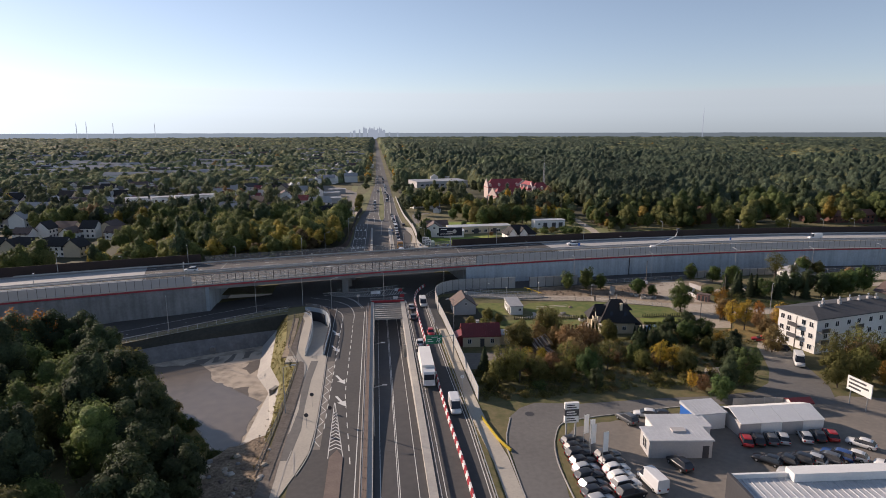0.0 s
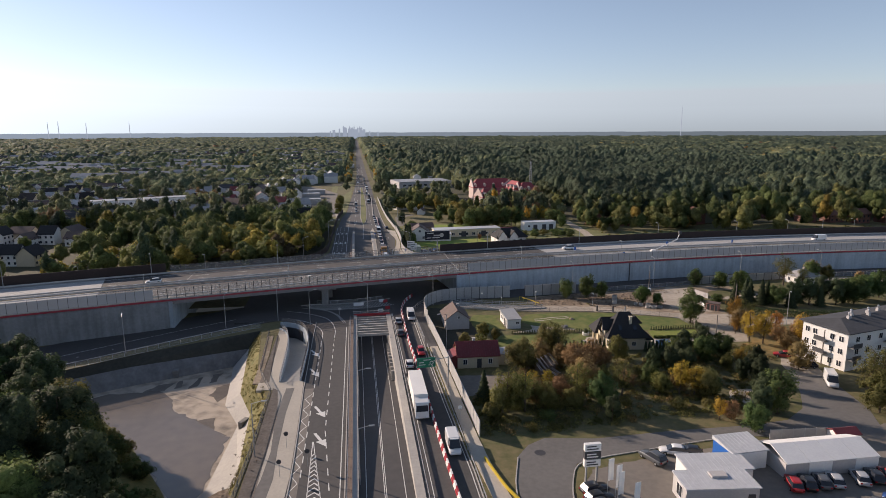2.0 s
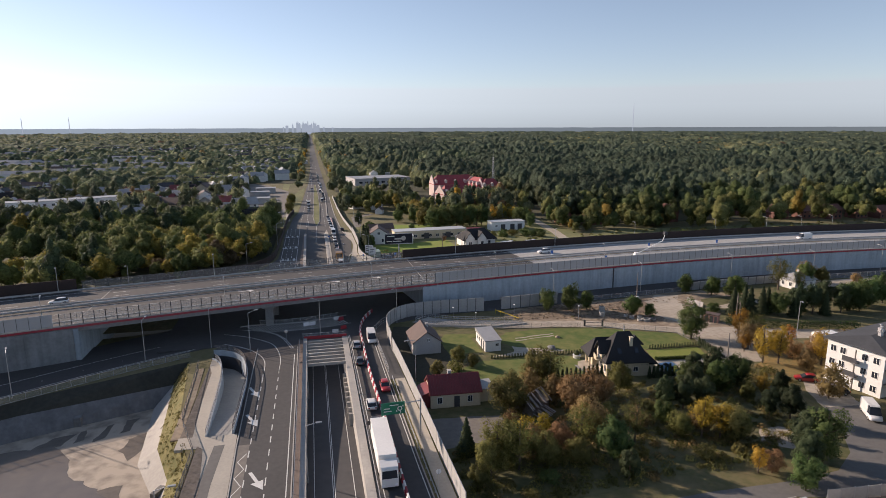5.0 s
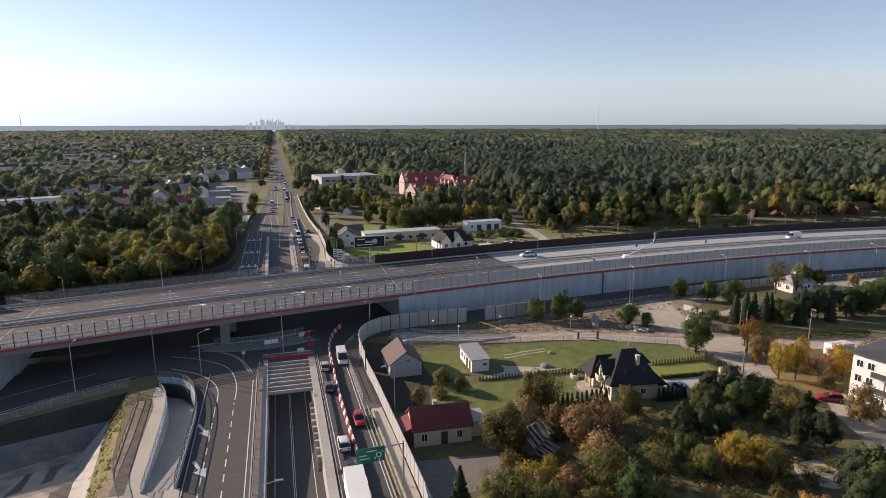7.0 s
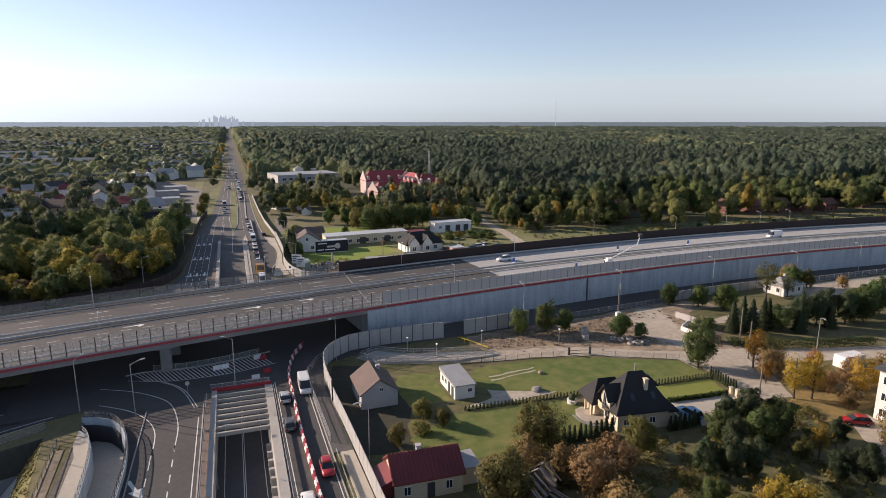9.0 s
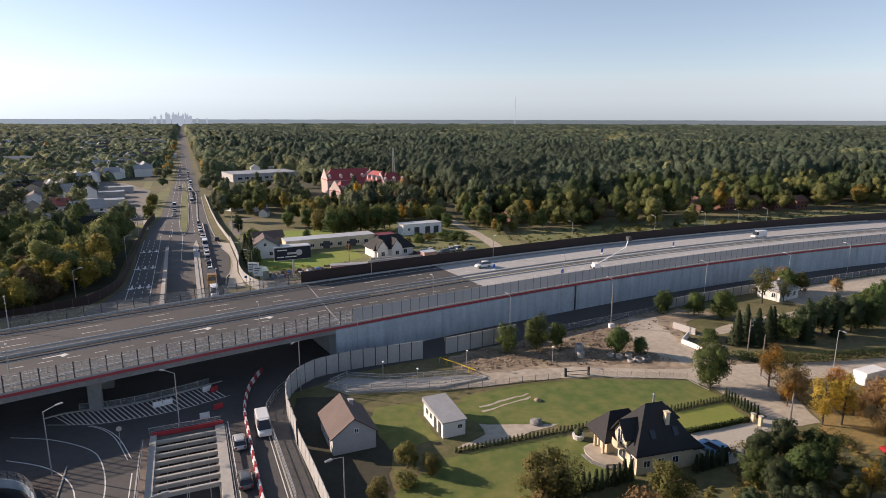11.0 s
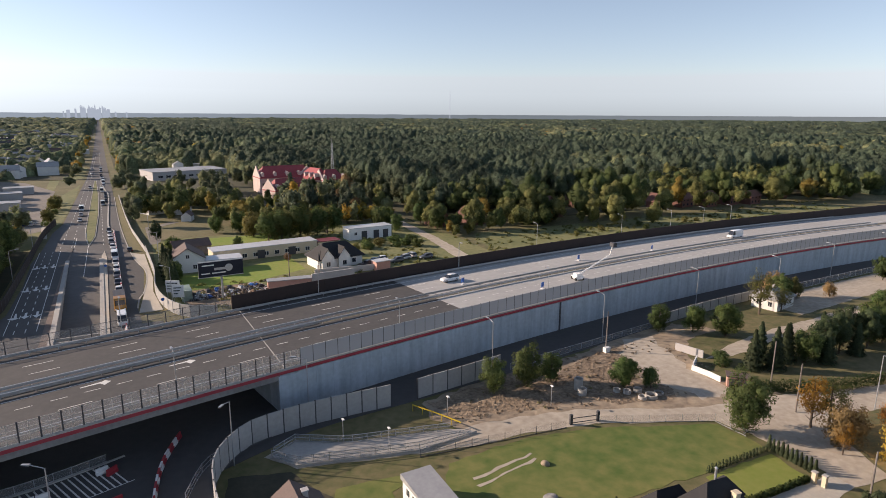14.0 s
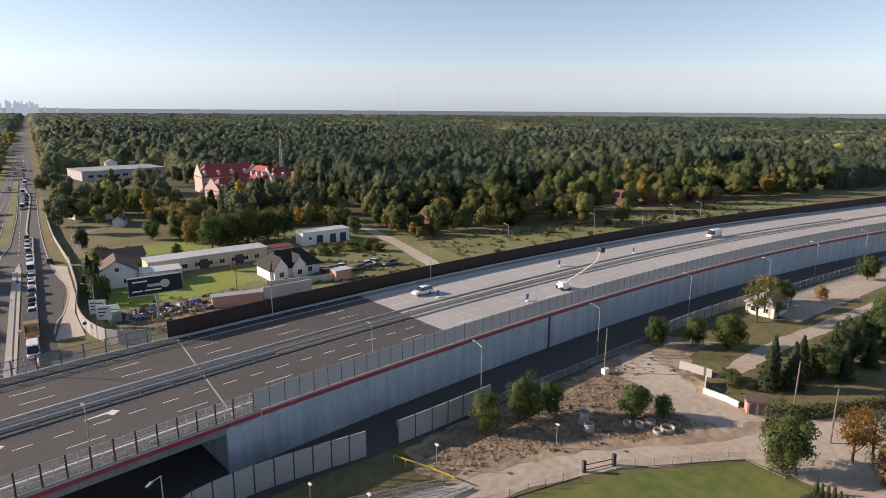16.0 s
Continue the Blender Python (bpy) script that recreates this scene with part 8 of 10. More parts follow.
def canopy(r0, r1, rows, cols, cell, seed, label):
    """A closed canopy of single domed crowns, as a sheet over the land seen from afar."""
    rng = np.random.default_rng(seed)
    rr = r0 * (r1 / r0) ** np.linspace(0, 1, rows)
    aa = np.radians(np.linspace(-42, 77, cols))
    X = rr[:, None] * np.sin(aa)[None]
    Y = 40 + rr[:, None] * np.cos(aa)[None]
    gi, gj = np.floor(X / cell).astype(int), np.floor(Y / cell).astype(int)
    lo = (gi.min() - 2, gj.min() - 2)
    ni, nj = gi.max() - lo[0] + 3, gj.max() - lo[1] + 3
    CX = (np.arange(ni)[:, None] + lo[0] + 0.5 + rng.uniform(-0.42, 0.42, (ni, nj))) * cell
    CY = (np.arange(nj)[None] + lo[1] + 0.5 + rng.uniform(-0.42, 0.42, (ni, nj))) * cell
    live = rng.random((ni, nj)) < tree_cover(CX, CY)
    pines = drift(CX, CY, 150, 11) * 0.6 + drift(CX, CY, 45, 12) * 0.4
    near = np.clip((760 - np.hypot(CX, CY - 40)) / 300, 0, 1) * 0.22
    roll = rng.random((ni, nj))
    pine = (CX > 100) & (pines + near + (roll - 0.5) * 0.3 > 0.5) | (CX <= 100) & (roll < 0.14)
    roll2 = rng.random((ni, nj))
    warm = drift(CX, CY, 60, 13)
    sort = np.where(pine, 2, np.where(roll2 > np.clip((warm - 0.32) * 1.8, 0.06, 0.8), 0, np.where(roll2 > 0.012, 1, np.where(roll2 > 0.005, 3, 4))))
    top = np.where(pine, rng.uniform(13.5, 18.5, (ni, nj)), rng.uniform(8, 15.5, (ni, nj))) * (0.62 + 0.75 * drift(CX, CY, 60, 14))
    top = np.where((CX < -22) & (CY < 1700), top * (0.55 + 0.25 * drift(CX, CY, 120, 17)), top)
    wide = cell * np.where(pine, rng.uniform(0.6, 0.8, (ni, nj)), rng.uniform(0.65, 1.0, (ni, nj)))
    Z, K = np.zeros(X.shape), np.zeros(X.shape, dtype=int)
    for di in (-1, 0, 1):
        for dj in (-1, 0, 1):
            a, b = gi - lo[0] + di, gj - lo[1] + dj
            d2 = ((X - CX[a, b]) ** 2 + (Y - CY[a, b]) ** 2) / wide[a, b] ** 2
            z = np.where(live[a, b] & (d2 < 1), top[a, b] * (0.66 + 0.34 * np.clip(1 - d2, 0, 1) ** 0.8), 0)
            K = np.where(z > Z, sort[a, b], K)
            Z = np.maximum(Z, z)
    Z = np.where(Z > 0, Z + rng.uniform(-0.9, 0.9, Z.shape) + 2.4 * (drift(X, Y, 3.1, 15) - 0.5), 0)
    idx = np.arange(rows * cols).reshape(rows, cols)
    F = np.stack([idx[:-1, :-1], idx[:-1, 1:], idx[1:, 1:], idx[1:, :-1]], -1).reshape(-1, 4)
    zf = Z.ravel()[F]
    F = F[zf.max(axis=1) > 0]
    kf = K.ravel()[F[np.arange(len(F)), Z.ravel()[F].argmax(axis=1)]]
    used, back = np.unique(F.ravel(), return_inverse=True)
    V = np.stack([X.ravel(), Y.ravel(), Z.ravel()], 1)[used]
    me = raw_mesh("far_canopy", V, back.reshape(-1, 4), LEAF_HAZY)
    for m_ in (LEAF_HAZY_OLIVE, LEAF_HAZY_PINE, LEAF_YELLOW, LEAF_BROWN):
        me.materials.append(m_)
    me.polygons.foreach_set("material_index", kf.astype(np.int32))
    me.polygons.foreach_set("use_smooth", np.ones(len(F), dtype=bool))
    tagged(new("far_canopy", me), label, "woods", kind="stuff")
    return V, K.ravel()[used]


V_near, K_near = canopy(290, 1150, 560, 800, 6.0, 41, "closed canopy of pine and broadleaf woods")
canopy(1130, 4740, 330, 760, 8.5, 42, "distant canopy of the woods to the horizon")
# rough leaf clumps on the nearer crowns
reach = np.hypot(V_near[:, 0], V_near[:, 1])
for k, (sort_, material) in enumerate(((0, LEAF_HAZY), (1, LEAF_HAZY_OLIVE), (2, LEAF_HAZY_PINE))):
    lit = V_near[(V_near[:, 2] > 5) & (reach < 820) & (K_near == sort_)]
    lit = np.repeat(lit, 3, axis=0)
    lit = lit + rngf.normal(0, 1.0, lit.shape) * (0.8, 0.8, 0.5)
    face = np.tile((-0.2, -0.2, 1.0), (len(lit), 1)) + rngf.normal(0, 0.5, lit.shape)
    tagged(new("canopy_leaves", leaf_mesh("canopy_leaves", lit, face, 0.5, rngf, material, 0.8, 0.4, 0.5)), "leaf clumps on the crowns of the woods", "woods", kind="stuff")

# far houses
wall_ms = [PLASTER_W, PLASTER_C, PLASTER_G, PLASTER_W]
roof_ms = [ROOF_BROWN, ROOF_DARK, ROOF_GREY, ROOF_RED, ROOF_DARK, ROOF_BROWN]
kinds = []
rh = random.Random(4)
for wm in wall_ms[:3]:
    for rm_ in roof_ms[:4]:
        w, d, e_, r_ = rh.uniform(8, 12), rh.uniform(7, 9), rh.uniform(3, 6), 0
        r_ = e_ + rh.uniform(2.5, 3.8)
        prof = [(-d / 2, 0), (d / 2, 0), (d / 2, e_), (0, r_), (-d / 2, e_)]
        wv = [(-w / 2, y, z) for y, z in prof] + [(w / 2, y, z) for y, z in prof]
        wall = M().add(wv, [(4, 3, 2, 1, 0), (5, 6, 7, 8, 9)] + [(i, (i + 1) % 5, 5 + (i + 1) % 5, 5 + i) for i in range(5)]).mesh("wall", wm)
        k = (r_ - e_) / (d / 2)
        roof = M()
        for s in (-1, 1):
            a = s * (d / 2 + 0.5)
            za = e_ - 0.5 * k
            cs = [(a, za), (0, r_), (0, r_ + 0.25), (a, za + 0.25)]
            roof.add([(-w / 2 - 0.5, y, z) for y, z in cs] + [(w / 2 + 0.5, y, z) for y, z in cs], [(3, 2, 1, 0), (4, 5, 6, 7)] + [(i, (i + 1) % 4, 4 + (i + 1) % 4, 4 + i) for i in range(4)])
        wins = [(x, -d / 2 - 0.05, fz) for fz in ([1.0] if e_ < 4 else [0.9, 3.4]) for x in (-w / 3, 0, w / 3)]
        kinds.append((wall, roof.mesh("roof", rm_), wins))
FAR_PANE = M().box(-0.5, 0, 0, 0.5, 0.1, 1.2).mesh("window", PANE)
for k in (3, 7, 11):
    me = kinds[k][0].copy()
    me.materials[0] = BRICK_DARK
    rf = kinds[k][1].copy()
    rf.materials[0] = BRICK_DARK
    kinds.append((me, rf, kinds[k][2]))


def far_house(x, y, ang, s=1.0, k=None):
    t = empty("house", pose(x, y, 0, 0, 0, ang), "distant house with a pitched roof among trees", "house", "houses among the trees")
    t.scale = (s, s, s)
    wall, roof, wins = kinds[rh.randrange(12) if k is None else k]
    for nm, me in (("wall", wall), ("roof", roof)):
        new(nm, me).parent = t
    for p in wins if y < 440 else ():
        o = new("window", FAR_PANE)
        o.parent = t
        o.matrix_basis = pose(*p)


for x, y in houses[:115]:
    far_house(x, y, rh.choice((0, 90, 20, -15)) + rh.uniform(-6, 6), rh.uniform(0.85, 1.2))
# roofs of the wide suburb, joined
rs_ = random.Random(31)
suburb = {"wall": M(), "brown": M(), "dark": M(), "grey": M()}
for k in range(2300):
    y = rs_.uniform(530, 1700) if k > 250 else rs_.uniform(350, 530)
    x = rs_.uniform(-0.75 * y, -30) if rs_.random() < 0.84 else rs_.uniform(25, 0.34 * y)
    if blocked(x, y) or (x > 0 and y < 600) or noise.noise(Vector((x * 0.008, y * 0.005, 1.0))) < -0.2:
        continue
    w, d, e_ = rs_.uniform(4, 7), rs_.uniform(3.5, 4.6), rs_.uniform(4, 7)
    a_ = radians(rs_.choice((8, 98)) + rs_.uniform(-5, 5))
    c_, s_ = math.cos(a_), math.sin(a_)
    tr_ = lambda px, py, pz: (x + px * c_ - py * s_, y + px * s_ + py * c_, pz)
    r_ = e_ + rs_.uniform(2.2, 3.4)
    suburb["wall"].add([tr_(*p) for p in ((-w, -d, 0), (w, -d, 0), (w, d, 0), (-w, d, 0), (-w, -d, e_), (w, -d, e_), (w, d, e_), (-w, d, e_), (-w, 0, r_ - 0.1), (w, 0, r_ - 0.1))],
                       [(0, 1, 5, 4), (2, 3, 7, 6), (1, 2, 6, 9, 5), (3, 0, 4, 8, 7)])
    suburb[rs_.choice(("brown", "grey", "grey", "dark"))].add([tr_(*p) for p in ((-w - 0.4, -d - 0.5, e_ - 0.3), (w + 0.4, -d - 0.5, e_ - 0.3), (w + 0.4, 0, r_), (-w - 0.4, 0, r_), (-w - 0.4, d + 0.5, e_ - 0.3), (w + 0.4, d + 0.5, e_ - 0.3))],
                       [(0, 1, 2, 3), (3, 2, 5, 4)])
for key, mt in (("wall", PLASTER_W), ("brown", ROOF_BROWN), ("dark", ROOF_BITUMEN), ("grey", ROOF_GREY)):
    suburb[key].obj("suburb_houses", mt, None, "pale walls of distant suburb houses" if key == "wall" else "%s pitched roofs of the distant suburb" % key, "houses", kind="stuff")
# terraced houses west of the wood
rows = {"wall": M(), "roof": M()}
for k in range(9):
    far_house(-186 + k * 6.6, 270 - k * 0.7, -8 if k % 2 else 82, 0.85, 1 if k % 2 else 5)
for k in range(7):
    far_house(-176 + k * 7.0, 306 + (k % 3) * 6, 82 if k % 2 else -8, 0.9, (0, 1, 4)[k % 3])
for k in range(12):
    far_house(-235 + k * 8.2, 345 + (k % 3) * 12 + k * 2, rh.choice((8, 98)), 0.95)
# long terraces of the suburb in rows
for k in range(30):
    x, y = rs_.uniform(-520, -160), 650 + (k % 10) * 38 + rs_.uniform(-8, 8)
    w, d, e_, r_ = rs_.uniform(22, 50), 5.0, rs_.uniform(5, 7), 0
    r_ = e_ + 3.0
    a_ = radians(-7 + rs_.uniform(-3, 3))
    c_, s_ = math.cos(a_), math.sin(a_)
    tr_ = lambda px, py, pz: (x + px * c_ - py * s_, y + px * s_ + py * c_, pz)
    rows["wall"].add([tr_(*p) for p in ((-w, -d, 0), (w, -d, 0), (w, d, 0), (-w, d, 0), (-w, -d, e_), (w, -d, e_), (w, d, e_), (-w, d, e_), (-w, 0, r_ - 0.1), (w, 0, r_ - 0.1))],
                     [(0, 1, 5, 4), (2, 3, 7, 6), (1, 2, 6, 9, 5), (3, 0, 4, 8, 7)])
    rows["roof"].add([tr_(*p) for p in ((-w - 0.4, -d - 0.5, e_ - 0.3), (w + 0.4, -d - 0.5, e_ - 0.3), (w + 0.4, 0, r_), (-w - 0.4, 0, r_), (-w - 0.4, d + 0.5, e_ - 0.3), (w + 0.4, d + 0.5, e_ - 0.3))],
                     [(0, 1, 2, 3), (3, 2, 5, 4)])
rows["wall"].obj("suburb_houses", PLASTER_W, None, "pale walls of long terraces in the suburb", "houses", kind="stuff")
rows["roof"].obj("suburb_houses", ROOF_GREY, None, "grey roofs of long terraces in the suburb", "houses", kind="stuff")
for k in range(18):
    far_house(-260 + k * 9.5, 420 + (k % 4) * 16, rh.choice((8, 98)), 1.0)
for k, (x, y) in enumerate(RED_HOUSES):
    far_house(x, y, rh.choice((5, 95)), 0.95, 12 + k % 3)
for x, y in NEAR_ROWS:
    flat_building("apartment_house", (x, y, 0), 22, 13, 10, 10, PLASTER_W, ROOF_GREY, "white three-storey apartment house with flat roof", [(-4 + 4 * i, -5, 1.2 + 3 * j, 1.4, 1.4, 0) for i in range(3) for j in range(3)])
for x, y, w, a in ((-41, 452, 16, 5), (-47, 492, 22, 8), (-40, 520, 14, 3), (-57, 455, 20, 8), (-62, 510, 18, 4)):
    flat_building("low_shop", (x, y, 0), a, w, 9, 3.6, PLASTER_G, ROOF_GREY, "low grey shop building by the car park", ())
for x, y, w in ((70, 640, 22), (105, 660, 16), (40, 700, 30), (150, 700, 20), (95, 720, 24), (60, 800, 40), (190, 640, 18), (-60, 620, 25), (-110, 700, 30), (-30, 900, 40), (130, 900, 40), (-200, 620, 26), (-260, 760, 40)):
    flat_building("low_shop", (x, y, 0), rh.uniform(-10, 20), w, 10, 4.5, PLASTER_W, ROOF_WHITE, "low pale building among distant trees", ())

# hazy rim of the horizon with the city's towers; emission stands in for haze
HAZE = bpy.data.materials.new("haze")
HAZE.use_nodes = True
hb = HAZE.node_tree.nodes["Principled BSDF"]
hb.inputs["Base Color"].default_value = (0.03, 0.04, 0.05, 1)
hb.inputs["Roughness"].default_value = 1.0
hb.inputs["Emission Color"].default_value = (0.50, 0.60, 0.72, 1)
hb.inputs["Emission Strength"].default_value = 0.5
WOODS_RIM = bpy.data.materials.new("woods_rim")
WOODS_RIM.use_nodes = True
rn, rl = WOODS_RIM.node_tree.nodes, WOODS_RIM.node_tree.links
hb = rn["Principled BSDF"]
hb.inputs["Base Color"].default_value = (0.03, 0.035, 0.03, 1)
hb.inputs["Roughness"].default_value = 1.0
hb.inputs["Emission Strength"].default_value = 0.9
# the rim's haze glow fades eastwards, away from the sun
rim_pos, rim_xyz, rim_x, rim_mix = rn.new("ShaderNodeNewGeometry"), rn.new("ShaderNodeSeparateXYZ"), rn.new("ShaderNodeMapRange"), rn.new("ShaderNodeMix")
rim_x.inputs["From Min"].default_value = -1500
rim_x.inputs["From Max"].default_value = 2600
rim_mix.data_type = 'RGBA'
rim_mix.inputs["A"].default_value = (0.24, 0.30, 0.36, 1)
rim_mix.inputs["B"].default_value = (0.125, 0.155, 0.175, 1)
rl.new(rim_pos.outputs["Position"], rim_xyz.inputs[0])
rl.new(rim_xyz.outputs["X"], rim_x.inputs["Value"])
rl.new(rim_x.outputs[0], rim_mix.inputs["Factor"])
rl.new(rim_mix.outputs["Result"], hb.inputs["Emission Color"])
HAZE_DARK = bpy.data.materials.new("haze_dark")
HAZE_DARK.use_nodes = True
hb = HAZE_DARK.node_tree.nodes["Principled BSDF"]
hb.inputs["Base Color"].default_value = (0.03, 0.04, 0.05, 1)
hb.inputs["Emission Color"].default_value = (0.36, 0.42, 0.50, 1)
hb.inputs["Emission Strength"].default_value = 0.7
R0 = 4790.0


def rim_at(deg, r=R0):
    return r * math.sin(radians(deg)), r * math.cos(radians(deg))


m = M()
prev = None
for k in range(0, 261):
    a = -48 + k * 0.5
    x, y = rim_at(a)
    top = 45.5 + 2.2 * noise.noise(Vector((k * 0.35, 0, 0)))
    if prev:
        m.add([prev[0], (x, y, -5), (x, y, top), prev[1]], [(0, 1, 2, 3)])
    prev = ((x, y, -5), (x, y, top))
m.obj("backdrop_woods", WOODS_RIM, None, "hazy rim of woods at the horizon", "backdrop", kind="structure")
rc = random.Random(8)


def tower(deg, h, w, name="tower", lab="hazy distant tower of the city", material=None):
    x, y = rim_at(deg, 4740)
    t = M()
    t.prism([(x - w / 2, y - w / 2), (x + w / 2, y - w / 2), (x + w / 2, y + w / 2), (x - w / 2, y + w / 2)], 0, 46 + h)
    if h > 25:
        t.prism([(x - w / 4, y - w / 4), (x + w / 4, y - w / 4), (x + w / 4, y + w / 4), (x - w / 4, y + w / 4)], 48 + h, 48 + h * 1.12)
        t.tube((x, y, 48 + h), (x, y, 48 + h * 1.25), w * 0.06, w * 0.03, 4)
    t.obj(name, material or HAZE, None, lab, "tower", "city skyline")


for k in range(38):
    a = -2.5 + rc.gauss(0, 1.0) + 2.0
    tower(a, rc.uniform(8, 44) * math.exp(-((a + 0.4) / 1.5) ** 2) + 5, rc.uniform(7, 18))
for a, h in ((-24.6, 62), (-23.9, 66), (-22.0, 60), (-18.9, 62), (29.2, 150)):
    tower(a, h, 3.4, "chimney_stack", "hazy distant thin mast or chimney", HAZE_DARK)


# ---- street lamps ----
def lamp_thing(h=9.0, arm=1.6):
    t = empty("street_lamp", pose(0, 0, 0), "slender galvanised street lamp with one arm", "street lamp", "street lamps")
    M().tube((0, 0, 0), (0, 0, h), 0.10, 0.06, 8).obj("pole", STEEL, t)
    M().tube((0, 0, h - 0.02), (0, arm, h + 0.35), 0.05, 0.04, 6).obj("arm", STEEL, t)
    M().prism([(-0.16, arm - 0.1), (0.16, arm - 0.1), (0.12, arm + 0.75), (-0.12, arm + 0.75)], h + 0.28, h + 0.42).obj("lamp_head", STEEL, t)
    return t


lamp = lamp_thing()
lamps = [(26.5, 193, 60), (60, 193.4, 0), (89, 196.2, 0), (123, 200.6, 0), (152, 198.8, 0), (182, 201.8, 0), (213, 202, 0), (-5.2, 178.2, 60), (-20.6, 171.6, -60), (-29.5, 176.4, -30), (-42, 170.8, -10), (-63, 160.2, 20),
         (14.0, 184.4, 140), (-8.6, 152, -90), (-8.6, 120, -90), (-8.6, 96, -90), (12.3, 146.3, 110), (-24.5, 105, -90), (-29, 255, -60), (-21.0, 300, -90), (14.2, 262, 60), (15.0, 310, 90), (15, 350, 90), (-20, 345, -90),
         (127.6, 267.7, 0), (165.9, 267.2, 0), (191.6, 267, 0), (208.2, 265.3, 0), (224, 264.6, 0), (104, 152.5, 150), (-60, 228, 180), (-95, 214, 180), (-130, 200, 180)]
lamp.matrix_basis = pose(*lamps[0][:2], 0, 0, 0, lamps[0][2])
for x, y, a in lamps[1:]:
    zz_ = 0.05 if x > -45 else -1.3 if y < 180 else 0.0
    if -9 < x < -8 and y < 160:
        zz_ = trough_z(y)
        x = -8.1
    copy_thing(lamp, pose(x, y, zz_, 0, 0, a))
deck_lamp = lamp_thing(6.5, 0.4)
tagged(deck_lamp, "thin steel lamp post at the viaduct's edge", "street lamp", "lamps on the viaduct")
spots = [(x, off) for off in (-0.75, -DECK_W + 1.0) for x in (8.9, 44.9, 81.0, -27.0, -63.0, -99.0)]
for k, (x, off) in enumerate(spots):
    p = right_of(edge_part(x - 2, x + 2, 2), off)
    q = p[len(p) // 2]
    m = pose(q[0], q[1], DECK_Z, 0, 0, 10 if off > -5 else 190)
    if k:
        copy_thing(deck_lamp, m)
    else:
        deck_lamp.matrix_basis = m
# short lamps along the garden path
pl = empty("path_lamp", pose(0, 0, 0), "short grey lamp post with a small white head", "path lamp", "lamps along the path")
M().tube((0, 0, 0), (0, 0, 3.4), 0.06, 0.05, 6).obj("pole", STEEL, pl)
M().prism([(-0.15, -0.35), (0.15, -0.35), (0.15, 0.2), (-0.15, 0.2)], 3.4, 3.52).obj("lamp_head", WHITE, pl)
spots = [(28.4, 183.2), (44.5, 182.2), (60.5, 177.6), (33, 178)]
pl.matrix_basis = pose(*spots[0], 0.03)
for x, y in spots[1:]:
    copy_thing(pl, pose(x, y, 0.03))


# ---- vehicles ----
def paint(name, c, rough=0.3):
    m_ = bpy.data.materials.new(name)
    m_.use_nodes = True
    b_ = m_.node_tree.nodes["Principled BSDF"]
    b_.inputs["Base Color"].default_value = (*c, 1)
    b_.inputs["Roughness"].default_value = rough
    b_.inputs["Coat Weight"].default_value = 0.6
    return m_


PAINTS = {"white": paint("white_car", (0.68, 0.68, 0.67)), "black": paint("black_car", (0.012, 0.012, 0.014)), "silver": paint("silver_car", (0.42, 0.43, 0.44)), "grey": paint("grey_car", (0.09, 0.095, 0.10)),
          "red": paint("red_car", (0.38, 0.02, 0.02)), "blue": paint("blue_car", (0.02, 0.06, 0.2)), "pale_blue": paint("pale_blue_car", (0.16, 0.38, 0.62)), "yellow": paint("yellow_car", (0.40, 0.19, 0.03))}
HEADLIGHT = glass_mat("headlight", (0.8, 0.82, 0.85), 1.0, 0.1)
TAILLIGHT = glass_mat("taillight", (0.3, 0.01, 0.01), 1.0, 0.15)
CARS = {}


def loft(m_, sections):
    """Skin through equal rings of points, closed at both ends."""
    k = len(sections[0])
    vs_ = [p for s in sections for p in s]
    fs_ = [(i * k + j, i * k + (j + 1) % k, (i + 1) * k + (j + 1) % k, (i + 1) * k + j) for i in range(len(sections) - 1) for j in range(k)]
    fs_ += [tuple(range(k))[::-1], tuple(range((len(sections) - 1) * k, len(sections) * k))]
    return m_.add(vs_, fs_)


